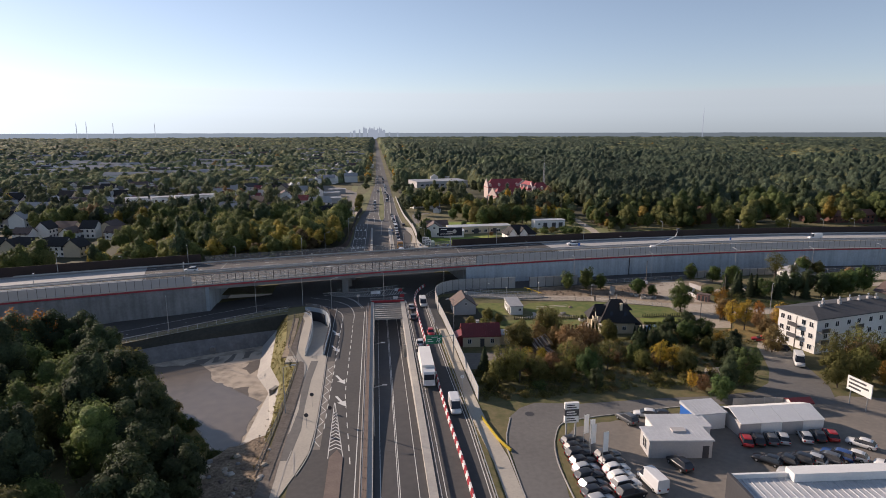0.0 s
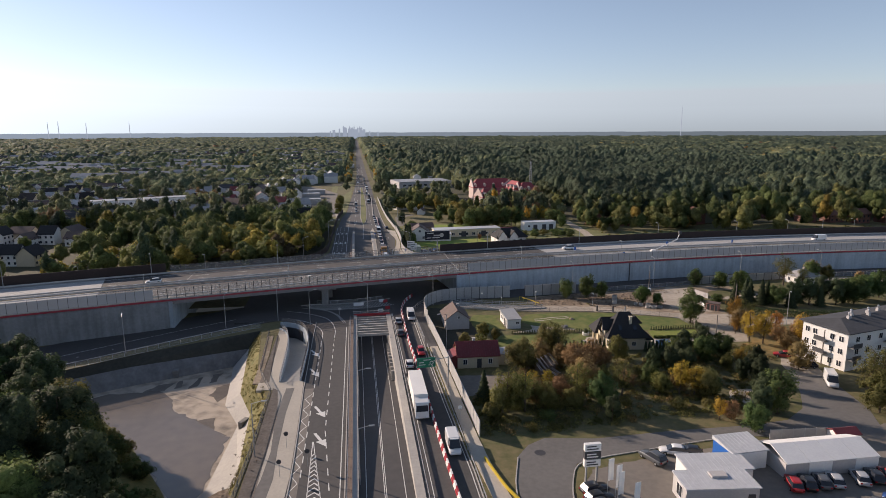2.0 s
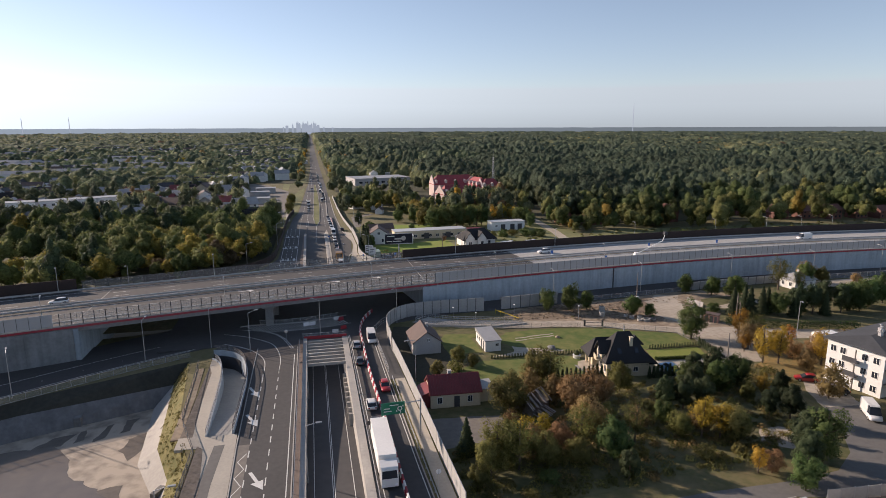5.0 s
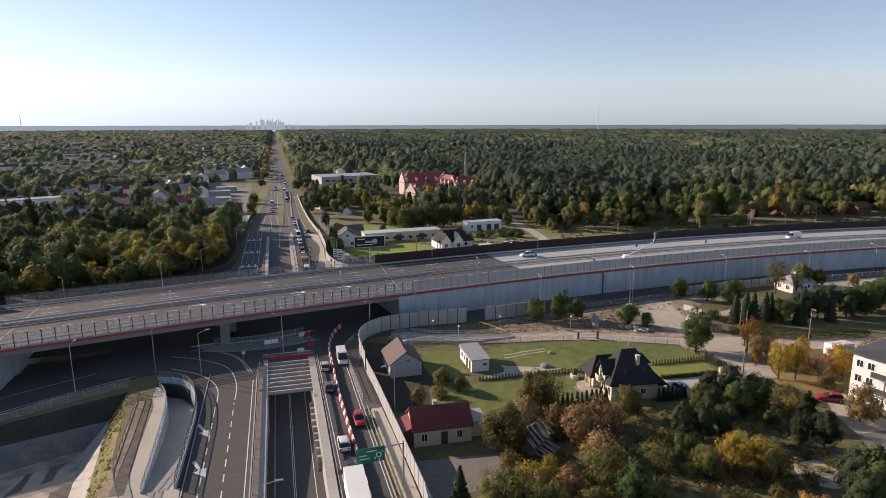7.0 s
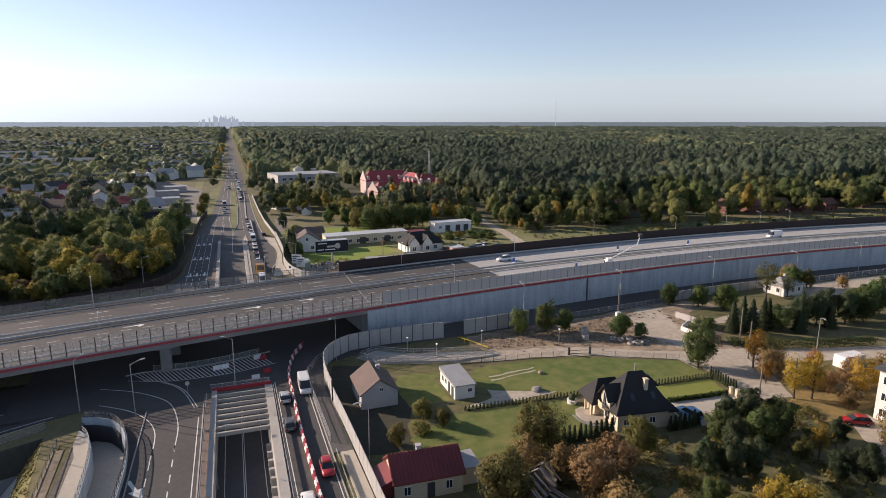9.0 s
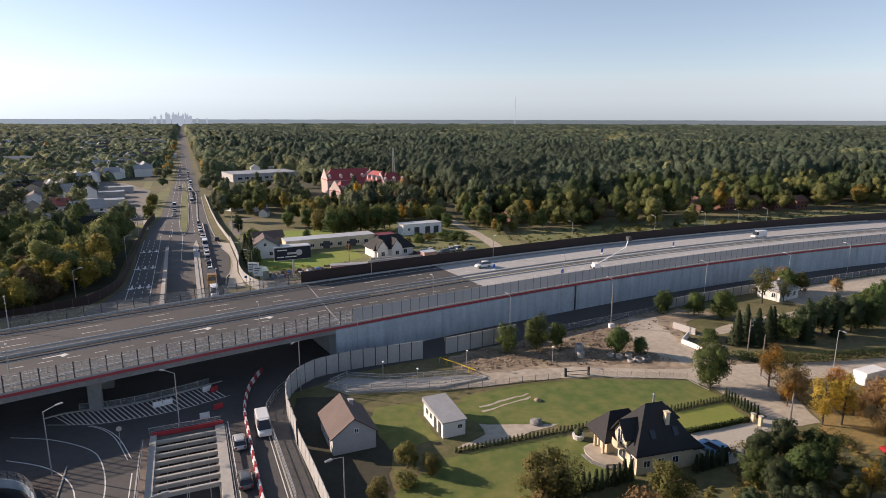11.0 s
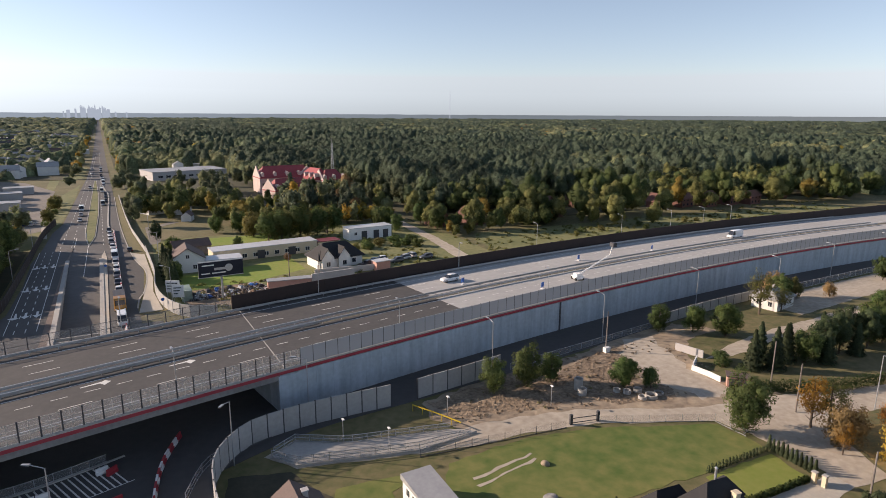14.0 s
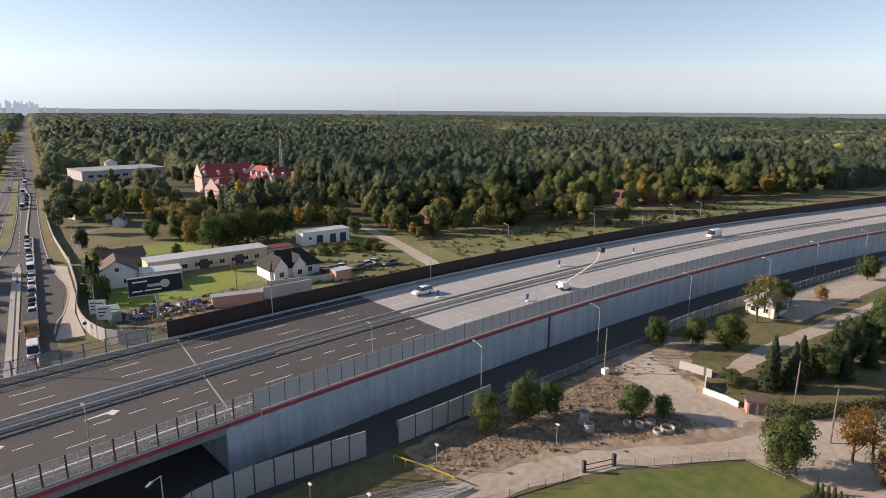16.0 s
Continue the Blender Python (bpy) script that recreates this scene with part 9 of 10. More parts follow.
def car(kind, colour):
    """Builds one car at the origin that faces +y."""
    L, W, H, hood, cab0, cab1 = {"car": (4.4, 1.78, 1.46, 0.86, -1.75, 1.0), "suv": (4.6, 1.86, 1.68, 1.0, -2.05, 1.0), "van": (5.6, 2.0, 2.4, 1.1, -2.7, 2.1)}[kind]
    t = empty("van" if kind == "van" else "car", pose(0, 0, 0), "%s %s" % (colour, {"car": "hatchback car with dark windows", "suv": "tall sport utility car", "van": "delivery van with closed body"}[kind]), "van" if kind == "van" else "car", "vehicles")
    w = W / 2
    body = M()
    belt = hood + 0.03
    st = [(-L / 2, 0.42, hood * 0.80, 0.78), (-L / 2 + 0.1, 0.30, hood * 0.97, 0.90), (-L / 2 + 0.4, 0.24, belt, 0.98), (-L / 4, 0.22, belt + 0.02, 1.0), (0.1, 0.22, belt, 1.0), (cab1 + 0.1 if kind != "van" else L / 2 - 0.9, 0.22, hood - 0.01, 1.0),
          (L / 2 - 0.45, 0.24, hood * 0.90, 0.96), (L / 2 - 0.12, 0.30, hood * 0.76, 0.88), (L / 2, 0.40, hood * 0.62, 0.74)]
    loft(body, [[(-w * q * 0.9, y, z0), (w * q * 0.9, y, z0), (w * q, y, z0 + 0.14), (w * q, y, (z0 + z1) / 2 + 0.05), (w * q * 0.965, y, z1 - 0.09), (w * q * 0.86, y, z1), (-w * q * 0.86, y, z1), (-w * q * 0.965, y, z1 - 0.09), (-w * q, y, (z0 + z1) / 2 + 0.05), (-w * q, y, z0 + 0.14)]
                for y, z0, z1, q in st])
    b_ = body.obj("body", PAINTS[colour], t, smooth=True)
    gl = M()
    rw = w * 0.72
    if kind == "van":
        loft(gl, [[(-w * 0.95, 1.0, hood), (w * 0.95, 1.0, hood), (rw * 1.1, 1.0, H - 0.1), (-rw * 1.1, 1.0, H - 0.1)], [(-w * 0.9, cab1, hood), (w * 0.9, cab1, hood), (rw, cab1 - 0.75, H - 0.15), (-rw, cab1 - 0.75, H - 0.15)]])
        gl.obj("glasshouse", PANE, t)
        hx = M()
        loft(hx, [[(-w * 0.97, cab0, hood - 0.1), (w * 0.97, cab0, hood - 0.1), (w * 0.93, cab0, H - 0.1), (w * 0.8, cab0, H), (-w * 0.8, cab0, H), (-w * 0.93, cab0, H - 0.1)],
                  [(-w * 0.97, 0.95, hood - 0.1), (w * 0.97, 0.95, hood - 0.1), (w * 0.93, 0.95, H - 0.1), (w * 0.8, 0.95, H), (-w * 0.8, 0.95, H), (-w * 0.93, 0.95, H - 0.1)]])
        hx.obj("cargo_body", PAINTS[colour], t)
        M().box(-rw, 0.95, H - 0.16, rw, cab1 - 0.7, H - 0.04).obj("roof", PAINTS[colour], t)
    else:
        loft(gl, [[(-w * 0.9, cab0 - 0.2, hood), (w * 0.9, cab0 - 0.2, hood), (rw, cab0 + 0.25, H - 0.06), (-rw, cab0 + 0.25, H - 0.06)],
                  [(-w * 0.92, -0.2, hood), (w * 0.92, -0.2, hood), (rw * 1.04, -0.2, H - 0.03), (-rw * 1.04, -0.2, H - 0.03)],
                  [(-w * 0.88, cab1, hood), (w * 0.88, cab1, hood), (rw * 0.95, cab1 - 0.75, H - 0.08), (-rw * 0.95, cab1 - 0.75, H - 0.08)]])
        gl.obj("glasshouse", PANE, t)
        rf_ = M()
        loft(rf_, [[(-rw * 0.93, y, z - 0.05), (rw * 0.93, y, z - 0.05), (rw * 1.05 * q, y, z - 0.03), (rw * 0.8 * q, y, z), (-rw * 0.8 * q, y, z), (-rw * 1.05 * q, y, z - 0.03)] for y, z, q in ((cab0 + 0.2, H - 0.06, 0.92), (cab0 + 0.6, H - 0.01, 1.0), (-0.2, H + 0.015, 1.02), (cab1 - 1.05, H - 0.01, 1.0), (cab1 - 0.7, H - 0.07, 0.94))])
        rf_.obj("roof", PAINTS[colour], t, smooth=True)
    for sx in (-1, 1):
        for y in (-L * 0.30, L * 0.31):
            wh = M().tube((sx * (w - 0.2), y, 0.32), (sx * (w + 0.01), y, 0.32), 0.32, 0.32, 12).obj("wheel", RUBBER, t)
            M().tube((sx * (w - 0.05), y, 0.32), (sx * (w + 0.02), y, 0.32), 0.19, 0.17, 10).obj("rim", STEEL, wh)
        M().box(sx * w * 0.58 - 0.13, L / 2 - 0.2, hood * 0.50, sx * w * 0.58 + 0.13, L / 2 - 0.03, hood * 0.63).obj("headlight", HEADLIGHT, t)
        M().box(sx * w * 0.68 - 0.13, -L / 2 - 0.015, hood * 0.7, sx * w * 0.68 + 0.13, -L / 2 + 0.15, hood * 0.92).obj("tail_light", TAILLIGHT, t)
    return t


def place_car(kind, colour, x, y, ang, z=0.03):
    key = (kind, colour)
    if key not in CARS:
        CARS[key] = car(*key)
        CARS[key].matrix_basis = pose(x, y, z, 0, 0, ang)
    else:
        copy_thing(CARS[key], pose(x, y, z, 0, 0, ang))


rcar = random.Random(3)
# dealer's rows
for k in range(9):
    place_car(rcar.choice(("car", "suv")), rcar.choice(("white", "grey", "black", "silver", "black")), 24.9 - k * 0.2, 88.2 - k * 2.1, -78)
for k in range(6):
    place_car(rcar.choice(("car", "suv")), rcar.choice(("white", "grey", "silver", "black")), 28.9 - k * 0.1, 83.4 - k * 2.1, -78)
for x, c in ((53.7, "red"), (55.8, "black"), (58.1, "grey"), (60.2, "silver"), (64.3, "silver"), (66.7, "black"), (69.0, "red")):
    place_car("car", c, x, 85.2, -22)
for x, y, c, kd in ((53.3, 79.0, "black", "car"), (55.8, 78.7, "black", "car"), (58.2, 78.7, "black", "suv"), (60.4, 78.5, "silver", "car"), (62.7, 78.4, "grey", "suv"), (65.2, 79.0, "blue", "suv"), (67.6, 78.7, "white", "car"),
                    (71.9, 82.0, "white", "car"), (54.6, 74.6, "silver", "suv"), (60.6, 73.6, "black", "car"), (63.2, 73.8, "grey", "car"), (66.0, 74.0, "white", "suv"), (71, 75, "white", "suv"), (74, 76, "silver", "car")):
    place_car(kd, c, x, y, 40)
for kd, c, x, y, a in (("suv", "grey", 37.0, 94.8, 20), ("suv", "black", 39.0, 79.4, 12), ("van", "white", 32.6, 75.2, 8), ("car", "black", 43.4, 95.6, 70), ("car", "white", 41.2, 96.2, 70), ("van", "white", 86.4, 116.6, 150), ("car", "black", 88.0, 125.4, 70),
                       ("car", "red", 87.3, 131.5, 60), ("suv", "pale_blue", 64.0, 142.2, 6)):
    place_car(kd, c, x, y, a)
for k in range(7):
    place_car(rcar.choice(("car", "suv")), rcar.choice(("white", "grey", "silver", "black")), 69 + k * 3.4, 275 + (k % 3) * 2.2, rcar.choice((80, 95, 20)))
# traffic on the east carriageway and the north road
for kd, c, x, y, a in (("van", "white", 6.9, 103, 180), ("car", "white", 3.0, 139, 0), ("car", "black", 3.2, 132, 0), ("car", "red", 6.3, 146, 180), ("car", "grey", 2.6, 160, 0), ("van", "white", 6.4, 173, 180), ("car", "silver", 2.7, 170, 0)):
    place_car(kd, c, x, y, a, ROADZ)
for k, (kd, c) in enumerate((("van", "white"), ("car", "black"), ("car", "white"), ("car", "black"), ("suv", "grey"), ("car", "white"), ("car", "silver"), ("van", "white"), ("car", "black"), ("car", "white"), ("suv", "grey"), ("car", "white"), ("car", "silver"), ("car", "black"))):
    y = 252 + k * 8.4 + (10 if k > 0 else 0)
    place_car(kd, c, 3.3 - max(0, y - 320) * 0.02, y, 180, 0.04)
for k in range(18):
    y = 400 + k * 16 + rcar.uniform(-4, 4)
    place_car(rcar.choice(("car", "suv", "van")), rcar.choice(("white", "grey", "silver", "black")), rcar.choice((2.2, 0.8, -8.0)) * (1 if y < 500 else 0.7), y, 180, 0.04)
place_car("car", "black", 7.8, 330, 0, 0.04)
for kd, c, x, off, a in (("suv", "white", 73, -24.2, 0), ("car", "white", -62, -20.6, 0), ("van", "white", 175, -20.5, 0)):
    p = right_of(edge_part(x - 3, x + 3, 3), off)
    ang = math.degrees(math.atan2(p[2][1] - p[0][1], p[2][0] - p[0][0]))
    place_car(kd, c, p[1][0], p[1][1], ang + 90, DECK_Z)
for k in range(14):
    place_car(rcar.choice(("car", "suv")), rcar.choice(("white", "grey", "silver", "black", "blue")), -25 - (k % 7) * 2.8 - (k // 7) * 2.0, 400 + (k // 7) * 14, 0)


def truck(at, ang, cab_m, box_m, label, tipper=False):
    t = empty("lorry", pose(*at, 0, 0, ang), label, "lorry")
    c = M()
    loft(c, [[(-1.22, 5.9, 0.7), (1.22, 5.9, 0.7), (1.22, 5.9, 3.5), (-1.22, 5.9, 3.5)], [(-1.25, 7.7, 0.5), (1.25, 7.7, 0.5), (1.22, 7.6, 3.3), (-1.22, 7.6, 3.3)], [(-1.2, 8.0, 0.5), (1.2, 8.0, 0.5), (1.1, 7.8, 3.1), (-1.1, 7.8, 3.1)]])
    cab = c.obj("cab", cab_m, t)
    M().add([(-1.05, 7.98, 1.75), (1.05, 7.98, 1.75), (1.0, 7.9, 2.85), (-1.0, 7.9, 2.85), (-1.05, 7.9, 1.75), (1.05, 7.9, 1.75), (1.0, 7.8, 2.85), (-1.0, 7.8, 2.85)], [(0, 1, 2, 3), (7, 6, 5, 4), (0, 4, 5, 1), (3, 2, 6, 7), (0, 3, 7, 4), (1, 5, 6, 2)]).obj("windscreen", PANE, cab)
    M().box(-0.5, -5.6, 0.8, 0.5, 6.4, 1.1).obj("chassis", STEEL_DARK, t)
    if tipper:
        tb = M()
        loft(tb, [[(-1.1, -3.0, 1.2), (1.1, -3.0, 1.2), (1.25, -3.2, 2.6), (-1.25, -3.2, 2.6)], [(-1.1, 5.3, 1.2), (1.1, 5.3, 1.2), (1.25, 5.5, 2.6), (-1.25, 5.5, 2.6)]])
        tb.obj("tipper_body", box_m, t)
        ws = (6.8, 0.4, -1.0)
    else:
        M().box(-1.27, -5.8, 1.15, 1.27, 5.5, 3.95).obj("trailer_box", box_m, t)
        ws = (6.8, 3.6, -2.6, -3.9, -5.1)
    for y in ws:
        for sx in (-1, 1):
            M().tube((sx * 0.9, y, 0.5), (sx * 1.25, y, 0.5), 0.5, 0.5, 12).obj("wheel", RUBBER, t)
    for sx in (-1, 1):
        M().box(sx * 0.9 - 0.2, 7.9, 0.7, sx * 0.9 + 0.2, 8.02, 0.95).obj("headlight", HEADLIGHT, t)
    return t


truck((3.0, 121, ROADZ), 180, PAINTS["white"], WHITE, "white articulated lorry with a box trailer")
truck((3.2, 268.5, 0.04), 180, PAINTS["yellow"], STEEL_DARK, "yellow tipper lorry in the queue", True)

# ---- signs ----
gs = empty("road_sign_gantry", pose(0, 0, 0), "green direction sign on a cantilever post", "road sign")
M().tube((9.7, 126.6, 0), (9.7, 126.6, 6.6), 0.14, 0.12, 8).obj("post", STEEL, gs)
M().tube((9.7, 126.6, 6.3), (3.4, 125.6, 6.3), 0.09, 0.08, 6).obj("arm", STEEL, gs)
bd = M().prism([(3.3, 125.2), (7.0, 125.4), (7.0, 125.5), (3.3, 125.3)], 5.0, 7.0).obj("sign_board", GREEN_SIGN, gs)
for x0, x1, z in ((3.7, 5.0, 5.55), (3.7, 4.7, 6.0), (4.6, 6.0, 6.5)):
    M().prism([(x0, 125.12 + (x0 - 3.3) * 0.054), (x1, 125.12 + (x1 - 3.3) * 0.054), (x1, 125.16 + (x1 - 3.3) * 0.054), (x0, 125.16 + (x0 - 3.3) * 0.054)], z, z + 0.13).obj("lettering_bar", WHITE_LINE, bd)
sm = M()
ring_o, ring_i = [(0.39 * math.cos(k * math.tau / 20), 0.39 * math.sin(k * math.tau / 20)) for k in range(20)], [(0.25 * math.cos(k * math.tau / 20), 0.25 * math.sin(k * math.tau / 20)) for k in range(20)]
sm.add([(6.2 + a, 125.22, 5.95 + b) for a, b in ring_o + ring_i] + [(6.2 + a, 125.27, 5.95 + b) for a, b in ring_o + ring_i],
       [(i, (i + 1) % 20, 20 + (i + 1) % 20, 20 + i) for i in range(20)] + [(40 + i, 60 + i, 60 + (i + 1) % 20, 40 + (i + 1) % 20) for i in range(20)] + [(i, 40 + i, 40 + (i + 1) % 20, (i + 1) % 20) for i in range(20)] + [(20 + i, 20 + (i + 1) % 20, 60 + (i + 1) % 20, 60 + i) for i in range(20)])
sm.obj("roundabout_symbol", WHITE_LINE, bd)
for dx, dz in ((0.5, 0.4), (-0.5, -0.4), (0.1, -0.6)):
    M().box(6.2 + dx - 0.08, 125.22, 5.95 + dz - 0.12, 6.2 + dx + 0.08, 125.27, 5.95 + dz + 0.12).obj("exit_mark", WHITE_LINE, bd)
py = empty("dealer_pylon", pose(24.9, 89.7, 0, 0, 0, 0), "tall car dealer's pylon sign with white panels", "sign")
M().box(-0.9, -0.2, 0, -0.7, 0.2, 5.0).box(0.7, -0.2, 0, 0.9, 0.2, 5.0).obj("legs", STEEL, py)
for k, (z, mt) in enumerate(((3.2, WHITE), (4.4, STEEL_DARK), (5.6, WHITE))):
    pn = M().box(-1.2, -0.3, z, 1.2, 0.3, z + 1.1).obj("sign_panel", mt, py)
    for j in range(2):
        M().box(-0.9, -0.33, z + 0.25 + j * 0.4, 0.8 - 0.3 * j, -0.3, z + 0.42 + j * 0.4).obj("lettering_bar", STEEL_DARK if mt is WHITE else WHITE, pn)
for x, y in ((26.0, 86.5), (26.4, 84.8), (26.0, 83.2), (27.0, 80.6)):
    f_ = empty("banner_flag", pose(x, y, 0, 0, 0, 15), "white vertical banner flag on a pole", "flag", "dealer's flags")
    M().tube((0, 0, 0), (0, 0, 6.0), 0.05, 0.04, 6).obj("pole", STEEL, f_)
    M().prism([(0.05, -0.02), (0.5, 0.05), (0.95, -0.02), (0.95, 0.02), (0.5, 0.09), (0.05, 0.02)], 2.6, 5.9).obj("flag_cloth", WHITE, f_)
hb_ = empty("hoarding", pose(82.3, 95.0, 0, 0, 0, -84), "cream roadside hoarding with dark lettering", "billboard")
for x in (-1.8, 1.8):
    M().tube((x, 0, 0), (x, 0, 5.0), 0.1, 0.1, 6).obj("post", STEEL, hb_)
pn = M().box(-2.6, -0.2, 2.9, 2.6, 0.0, 5.6).obj("panel", PLASTER_W, hb_)
for j, ln in enumerate((3.6, 4.2, 2.6)):
    M().box(-2.2, -0.23, 4.9 - j * 0.75, -2.2 + ln, -0.2, 5.25 - j * 0.75).obj("lettering_bar", STEEL_DARK, pn)
bb = empty("billboard", pose(25.5, 260.5, 0, 0, 0, 2), "dark advertising billboard on one steel post", "billboard")
M().tube((0, 0, 0), (0, 0, 6.0), 0.28, 0.28, 10).obj("post", STEEL, bb)
pn = M().box(-5.2, -0.25, 6.0, 5.2, 0.25, 9.6).obj("panel", mat("billboard_navy", (0.010, 0.013, 0.022), (0.014, 0.018, 0.03), 0.85), bb)
M().box(-5.3, -0.3, 5.85, 5.3, 0.3, 6.0).box(-5.3, -0.3, 9.6, 5.3, 0.3, 9.75).obj("rim_bar", STEEL, bb)
for x0, x1, z in ((-4.4, -1.6, 8.7), (-4.6, -2.6, 6.7), (-2.2, 1.0, 6.7)):
    M().box(x0, -0.28, z, x1, -0.25, z + 0.3).obj("lettering_bar", WHITE_LINE, pn)
dk = M()
dk.tube((1.8, -0.25, 7.9), (1.8, -0.30, 7.9), 0.9, 0.9, 20)
dk.obj("picture_disc", STEEL, pn)
M().prism([(-1.6, -0.28), (1.4, -0.28), (1.4, -0.25), (-1.6, -0.25)], 7.5, 8.1).obj("picture_bar", STEEL, pn)
for x, y, a, w in ((14.9, 266.5, 60, 3.4), (15.6, 261.6, 70, 2.6)):
    s_ = empty("sign_board", pose(x, y, 0, 0, 0, a - 90), "white advertising board on posts", "billboard")
    M().box(-w / 2, -0.1, 1.6, w / 2, 0.1, 4.6).obj("panel", WHITE, s_)
    for px in (-w / 2 + 0.2, w / 2 - 0.2):
        M().tube((px, 0.15, 0), (px, 0.15, 4.4), 0.08, 0.08, 6).obj("post", STEEL, s_)
    for j in range(3):
        M().box(-w / 2 + 0.3, -0.13, 3.8 - j * 0.7, w / 2 - 0.5 - 0.4 * j, -0.1, 4.05 - j * 0.7).obj("lettering_bar", STEEL_DARK, s_)
M().box(16.4, 262.6, 0, 18.8, 268.6, 2.6).obj("green_container", mat("green_container", (0.25, 0.33, 0.29), None, 0.6), None, "pale green container in the scrap yard", "container")
# round and square traffic signs
for x, y, c, a in ((-19.8, 107, STEEL_DARK, 0), (-19.9, 98.5, STEEL_DARK, 0), (-16.0, 101, STEEL_DARK, 0), (1.5, 128, STEEL_DARK, 0), (-13.0, 176.5, STEEL, 20), (9.6, 112, WHITE, 180), (11.9, 258, BLUE_SIGN, 0), (0.7, 300, BLUE_SIGN, 0)):
    s_ = empty("traffic_sign", pose(x, y, 0.05, 0, 0, a), "traffic sign on a thin steel post", "traffic sign", "traffic signs")
    M().tube((0, 0, 0), (0, 0, 2.9), 0.035, 0.035, 6).obj("post", STEEL, s_)
    M().tube((0, -0.05, 2.55), (0, -0.08, 2.55), 0.38, 0.38, 16).obj("sign_disc", c, s_)

# ---- works and yard clutter ----

def pipe_ring(x, y, r, h, z=0.03):
    m_ = M()
    n = 20
    vs_ = []
    for rr, z0 in ((r, 0), (r, h), (r - 0.14, h), (r - 0.14, 0)):
        vs_ += [(rr * math.cos(i * math.tau / n), rr * math.sin(i * math.tau / n), z0) for i in range(n)]
    m_.add(vs_, [(a * n + i, a * n + (i + 1) % n, ((a + 1) % 4) * n + (i + 1) % n, ((a + 1) % 4) * n + i) for a in range(4) for i in range(n)])
    o_ = m_.obj("concrete_ring", CONC, None, "pale concrete manhole ring on bare soil", "concrete ring", "concrete rings")
    o_.matrix_basis = pose(x, y, z)


for x, y, r, h in ((68.4, 180.2, 0.75, 1.0), (68.4, 180.2, 0.75, 0.95), (67.6, 178.4, 0.75, 1.1), (73.4, 176.5, 0.6, 0.5), (74.4, 175.2, 0.65, 0.6), (76.4, 174.8, 0.7, 0.6), (75.2, 172.6, 0.7, 0.5), (76.9, 172.3, 1.0, 0.55), (78.9, 172.6, 0.8, 0.3)):
    pipe_ring(x, y, r, h, 1.03 if (h == 0.95) else 0.03)
# boom lift on the motorway
p = right_of(edge_part(95, 101, 3), -8.5)[1]
bl = empty("boom_lift", pose(p[0], p[1], DECK_Z, 0, 0, -14), "white boom lift with its arm raised", "boom lift")
M().box(-1.0, -1.2, 0.35, 1.0, 1.2, 0.95).obj("chassis", WHITE, bl)
M().box(-0.7, -1.0, 0.95, 0.7, 0.8, 1.6).obj("turret", WHITE, bl)
M().tube((0, -0.6, 1.4), (8.2, 0.2, 5.4), 0.2, 0.16, 6).obj("boom", WHITE, bl)
M().tube((8.2, 0.2, 5.4), (8.9, 0.3, 7.6), 0.12, 0.1, 6).obj("jib", WHITE, bl)
M().box(8.5, -0.6, 7.4, 9.4, 1.0, 8.4).obj("basket", STEEL_DARK, bl)
for x in (-0.9, 0.9):
    for y in (-0.9, 0.9):
        M().tube((x - 0.15, y, 0.4), (x + 0.15, y, 0.4), 0.4, 0.4, 10).obj("wheel", RUBBER, bl)
for x, off in ((74, -20.5), (86, -7.5), (112, -22), (138, -20)):
    p = right_of(edge_part(x - 3, x + 3, 3), off)[1]
    s_ = empty("works_sign", pose(p[0], p[1], DECK_Z, 0, 0, 20), "blue and white works sign on a stand", "traffic sign", "works signs")
    M().box(-0.5, -0.03, 0.4, 0.5, 0.03, 1.5).obj("sign_face", BLUE_SIGN, s_)
    M().box(-0.5, -0.3, 0, 0.5, 0.3, 0.12).box(-0.04, -0.04, 0.1, 0.04, 0.04, 0.5).obj("stand", WHITE, s_)
# scrap heap
rs = random.Random(9)
for k in range(60):
    x, y = rs.uniform(19, 37), rs.uniform(262, 270)
    w_, d_, h_ = rs.uniform(0.25, 1.0), rs.uniform(0.2, 0.7), rs.uniform(0.25, 0.9)
    m_ = M()
    loft(m_, [[(-w_, -d_, 0), (w_ * 0.8, -d_, 0), (w_ * 0.6, -d_ * 0.8, h_), (-w_ * 0.7, -d_ * 0.6, h_ * 0.8)], [(-w_ * 0.9, d_, 0), (w_, d_ * 0.8, 0), (w_ * 0.7, d_ * 0.6, h_ * 0.7), (-w_ * 0.6, d_ * 0.7, h_)]])
    o_ = m_.obj("scrap_piece", rs.choice((STEEL, STEEL_DARK, STEEL_DARK, BARK, RUST, BARK, STEEL_DARK, RUST, WHITE, BLUE_SIGN)), None, "piece of scrap in the yard's heap", "scrap", "scrap heap")
    o_.matrix_basis = pose(x, y, 0.02, 0, 0, rs.uniform(0, 360))
for mt_, lb_ in ((RUST, "rusty small scrap strewn over the yard"), (STEEL_DARK, "dark small scrap strewn over the yard"), (STEEL, "bright small scrap strewn over the yard")):
    scrub("scrap_litter", [(rs.uniform(18, 40), 262 + abs(rs.gauss(0, 3.4))) for k in range(150)], mt_, lb_, 0.2, 0.8, 16, 0.2)
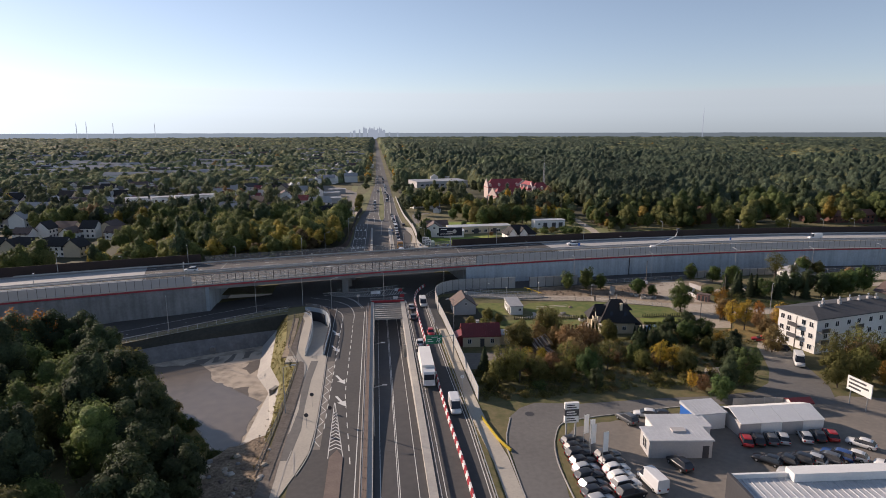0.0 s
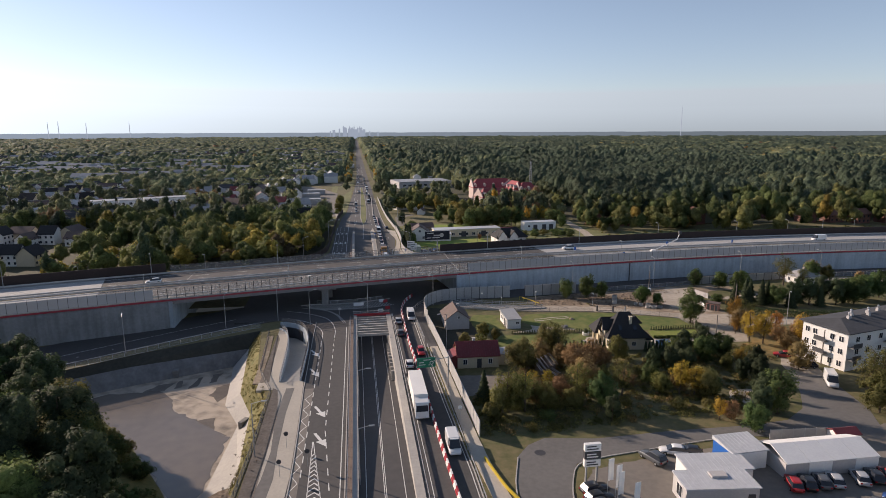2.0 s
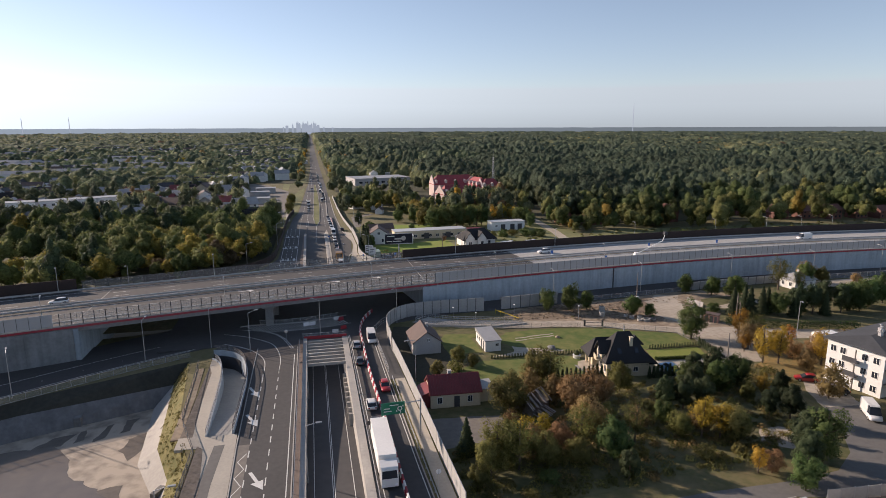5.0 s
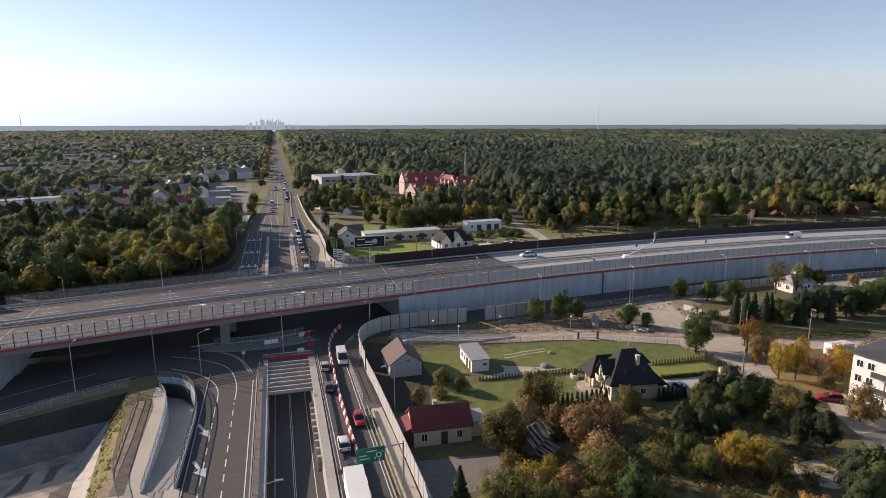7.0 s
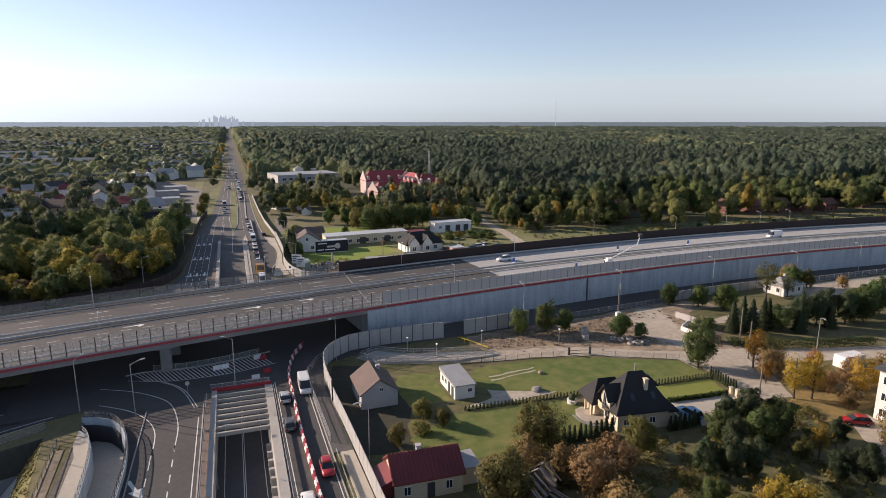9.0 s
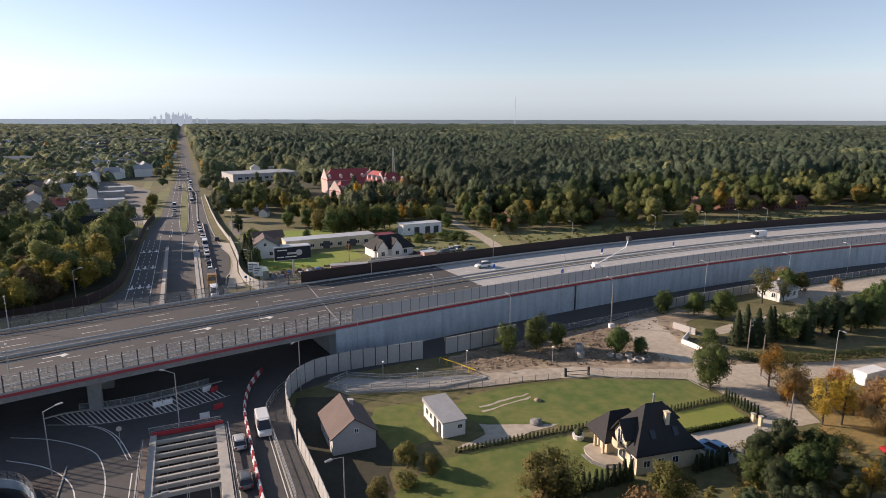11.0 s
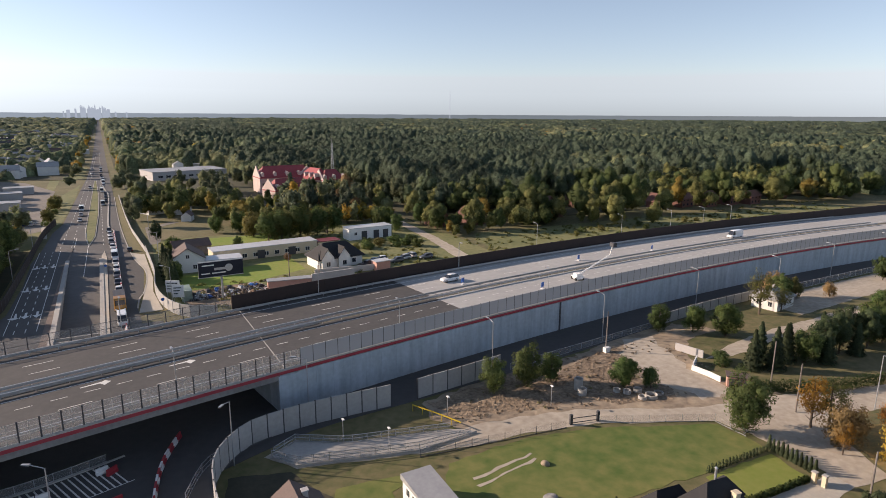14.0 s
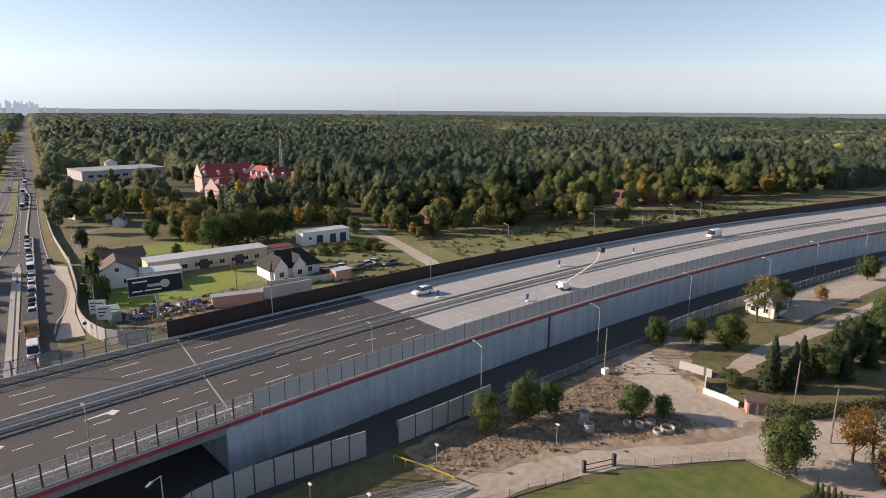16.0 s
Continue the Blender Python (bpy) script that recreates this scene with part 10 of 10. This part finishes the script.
# garden gate, sheds of soil
gt = empty("garden_gate", pose(61.6, 171.2, 0, 0, 0, -14), "dark metal gate between two posts", "gate")
for x in (-2.2, 2.2):
    M().box(x - 0.2, -0.2, 0, x + 0.2, 0.2, 1.6).obj("gate_post", STEEL_DARK, gt)
M().box(-2.0, -0.03, 0.9, 2.0, 0.03, 1.0).box(-2.0, -0.03, 0.2, 2.0, 0.03, 0.3).obj("gate_bar", STEEL_DARK, gt)
fence("mesh_fence", [(36, 174.6), (51.5, 172.3), (60, 171.0)], 0.02, 1.2, 2.5, STEEL_DARK, WIRE_MESH, "low mesh garden fence", 0.05, 0.06, 0.02, rails=1)
fence("mesh_fence", [(63.4, 170.0), (79.0, 162.2), (79.2, 155.4)], 0.02, 1.2, 2.5, STEEL, WIRE_MESH, "low mesh garden fence", 0.05, 0.06, 0.02, rails=1)
# ramp path with railings by the garden lane
M().prism([(18.4, 183.6), (22.4, 186.2), (28.3, 182.4), (43, 178.6), (46, 176.4), (36.4, 175.8), (21, 180.2)], 0, 0.35).obj("ramp_slab", CONC, None, "pale concrete foot ramp", "ramp", kind="structure")
fence("railing", [(18.6, 183.4), (21.2, 180.4), (36.4, 176.0), (45.6, 175.6)], 0.35, 1.1, 2.0, STEEL, MESH_THIN, "grey steel railing on the foot ramp", 0.1, 0.06, 0.02, rails=3)
fence("railing", [(19, 184), (22.4, 186), (28.3, 182.2), (43, 178.4)], 0.35, 1.1, 2.0, STEEL, MESH_THIN, "grey steel railing on the foot ramp", 0.1, 0.06, 0.02, rails=3)
fence("barrier_rail", [(40.8, 186.5), (42.8, 182.6), (44.6, 178.2)], 0.02, 1.1, 1.8, YELLOW, YELLOW, "yellow safety barrier across the path", 1.0, 0.08, 0.05, rails=2)
for x, y, r in ((49.6, 165.3, 0.6), (45.4, 158.9, 1.0)):
    me = bpy.data.meshes.new("soil_mound")
    bm = bmesh.new()
    bmesh.ops.create_icosphere(bm, subdivisions=3, radius=r)
    for v_ in bm.verts:
        v_.co *= 1 + 0.25 * noise.noise(v_.co * 1.7)
        v_.co.z *= 0.7
    bm.to_mesh(me)
    bm.free()
    me.materials.append(SOIL if x > 47 else CONC_DARK)
    o_ = tagged(new("soil_mound", me), "small mound of bare earth on the lawn", "mound")
    o_.matrix_basis = pose(x, y, 0.1)
M().band(smooth_path([(11.3, 99), (11.6, 96.9), (12.7, 90.7), (14.0, 86.8)]), -0.12, 0.12, 0.1, 0.55).obj("yellow_barrier", YELLOW, None, "low yellow plastic barrier along the footway", "barrier")
# wooden poles
for x, y in ((92.5, 158.0), (84.5, 190.5), (97.8, 165.5), (92, 126), (75.5, 139.5), (44, 268), (51, 264)):
    M().tube((x, y, 0), (x, y, 8.0), 0.14, 0.10, 8).obj("utility_pole", WOOD, None, "weathered wooden utility pole", "pole", "utility poles")
M().box(83.6, 189.6, 0.02, 84.8, 190.4, 1.0).obj("white_box", WHITE, None, "small white cable box", "box")

rb_ = random.Random(12)
for k in range(26):
    me = bpy.data.meshes.new("rubble_stone")
    bm = bmesh.new()
    bmesh.ops.create_icosphere(bm, subdivisions=2, radius=rb_.uniform(0.25, 0.7))
    for v_ in bm.verts:
        v_.co *= 1 + 0.5 * noise.noise(v_.co * 1.9 + Vector((k, 0, 0)))
        v_.co.z *= 0.6
    bm.to_mesh(me)
    bm.free()
    me.materials.append(rb_.choice((CONC, SAND, CONC_DARK, PALE_BRICK)))
    o_ = tagged(new("rubble_stone", me), "lump of broken concrete in the soil", "rubble", "rubble by the basin")
    o_.matrix_basis = pose(rb_.uniform(-36, -25), rb_.uniform(78, 92), 0.05, 0, 0, rb_.uniform(0, 360))
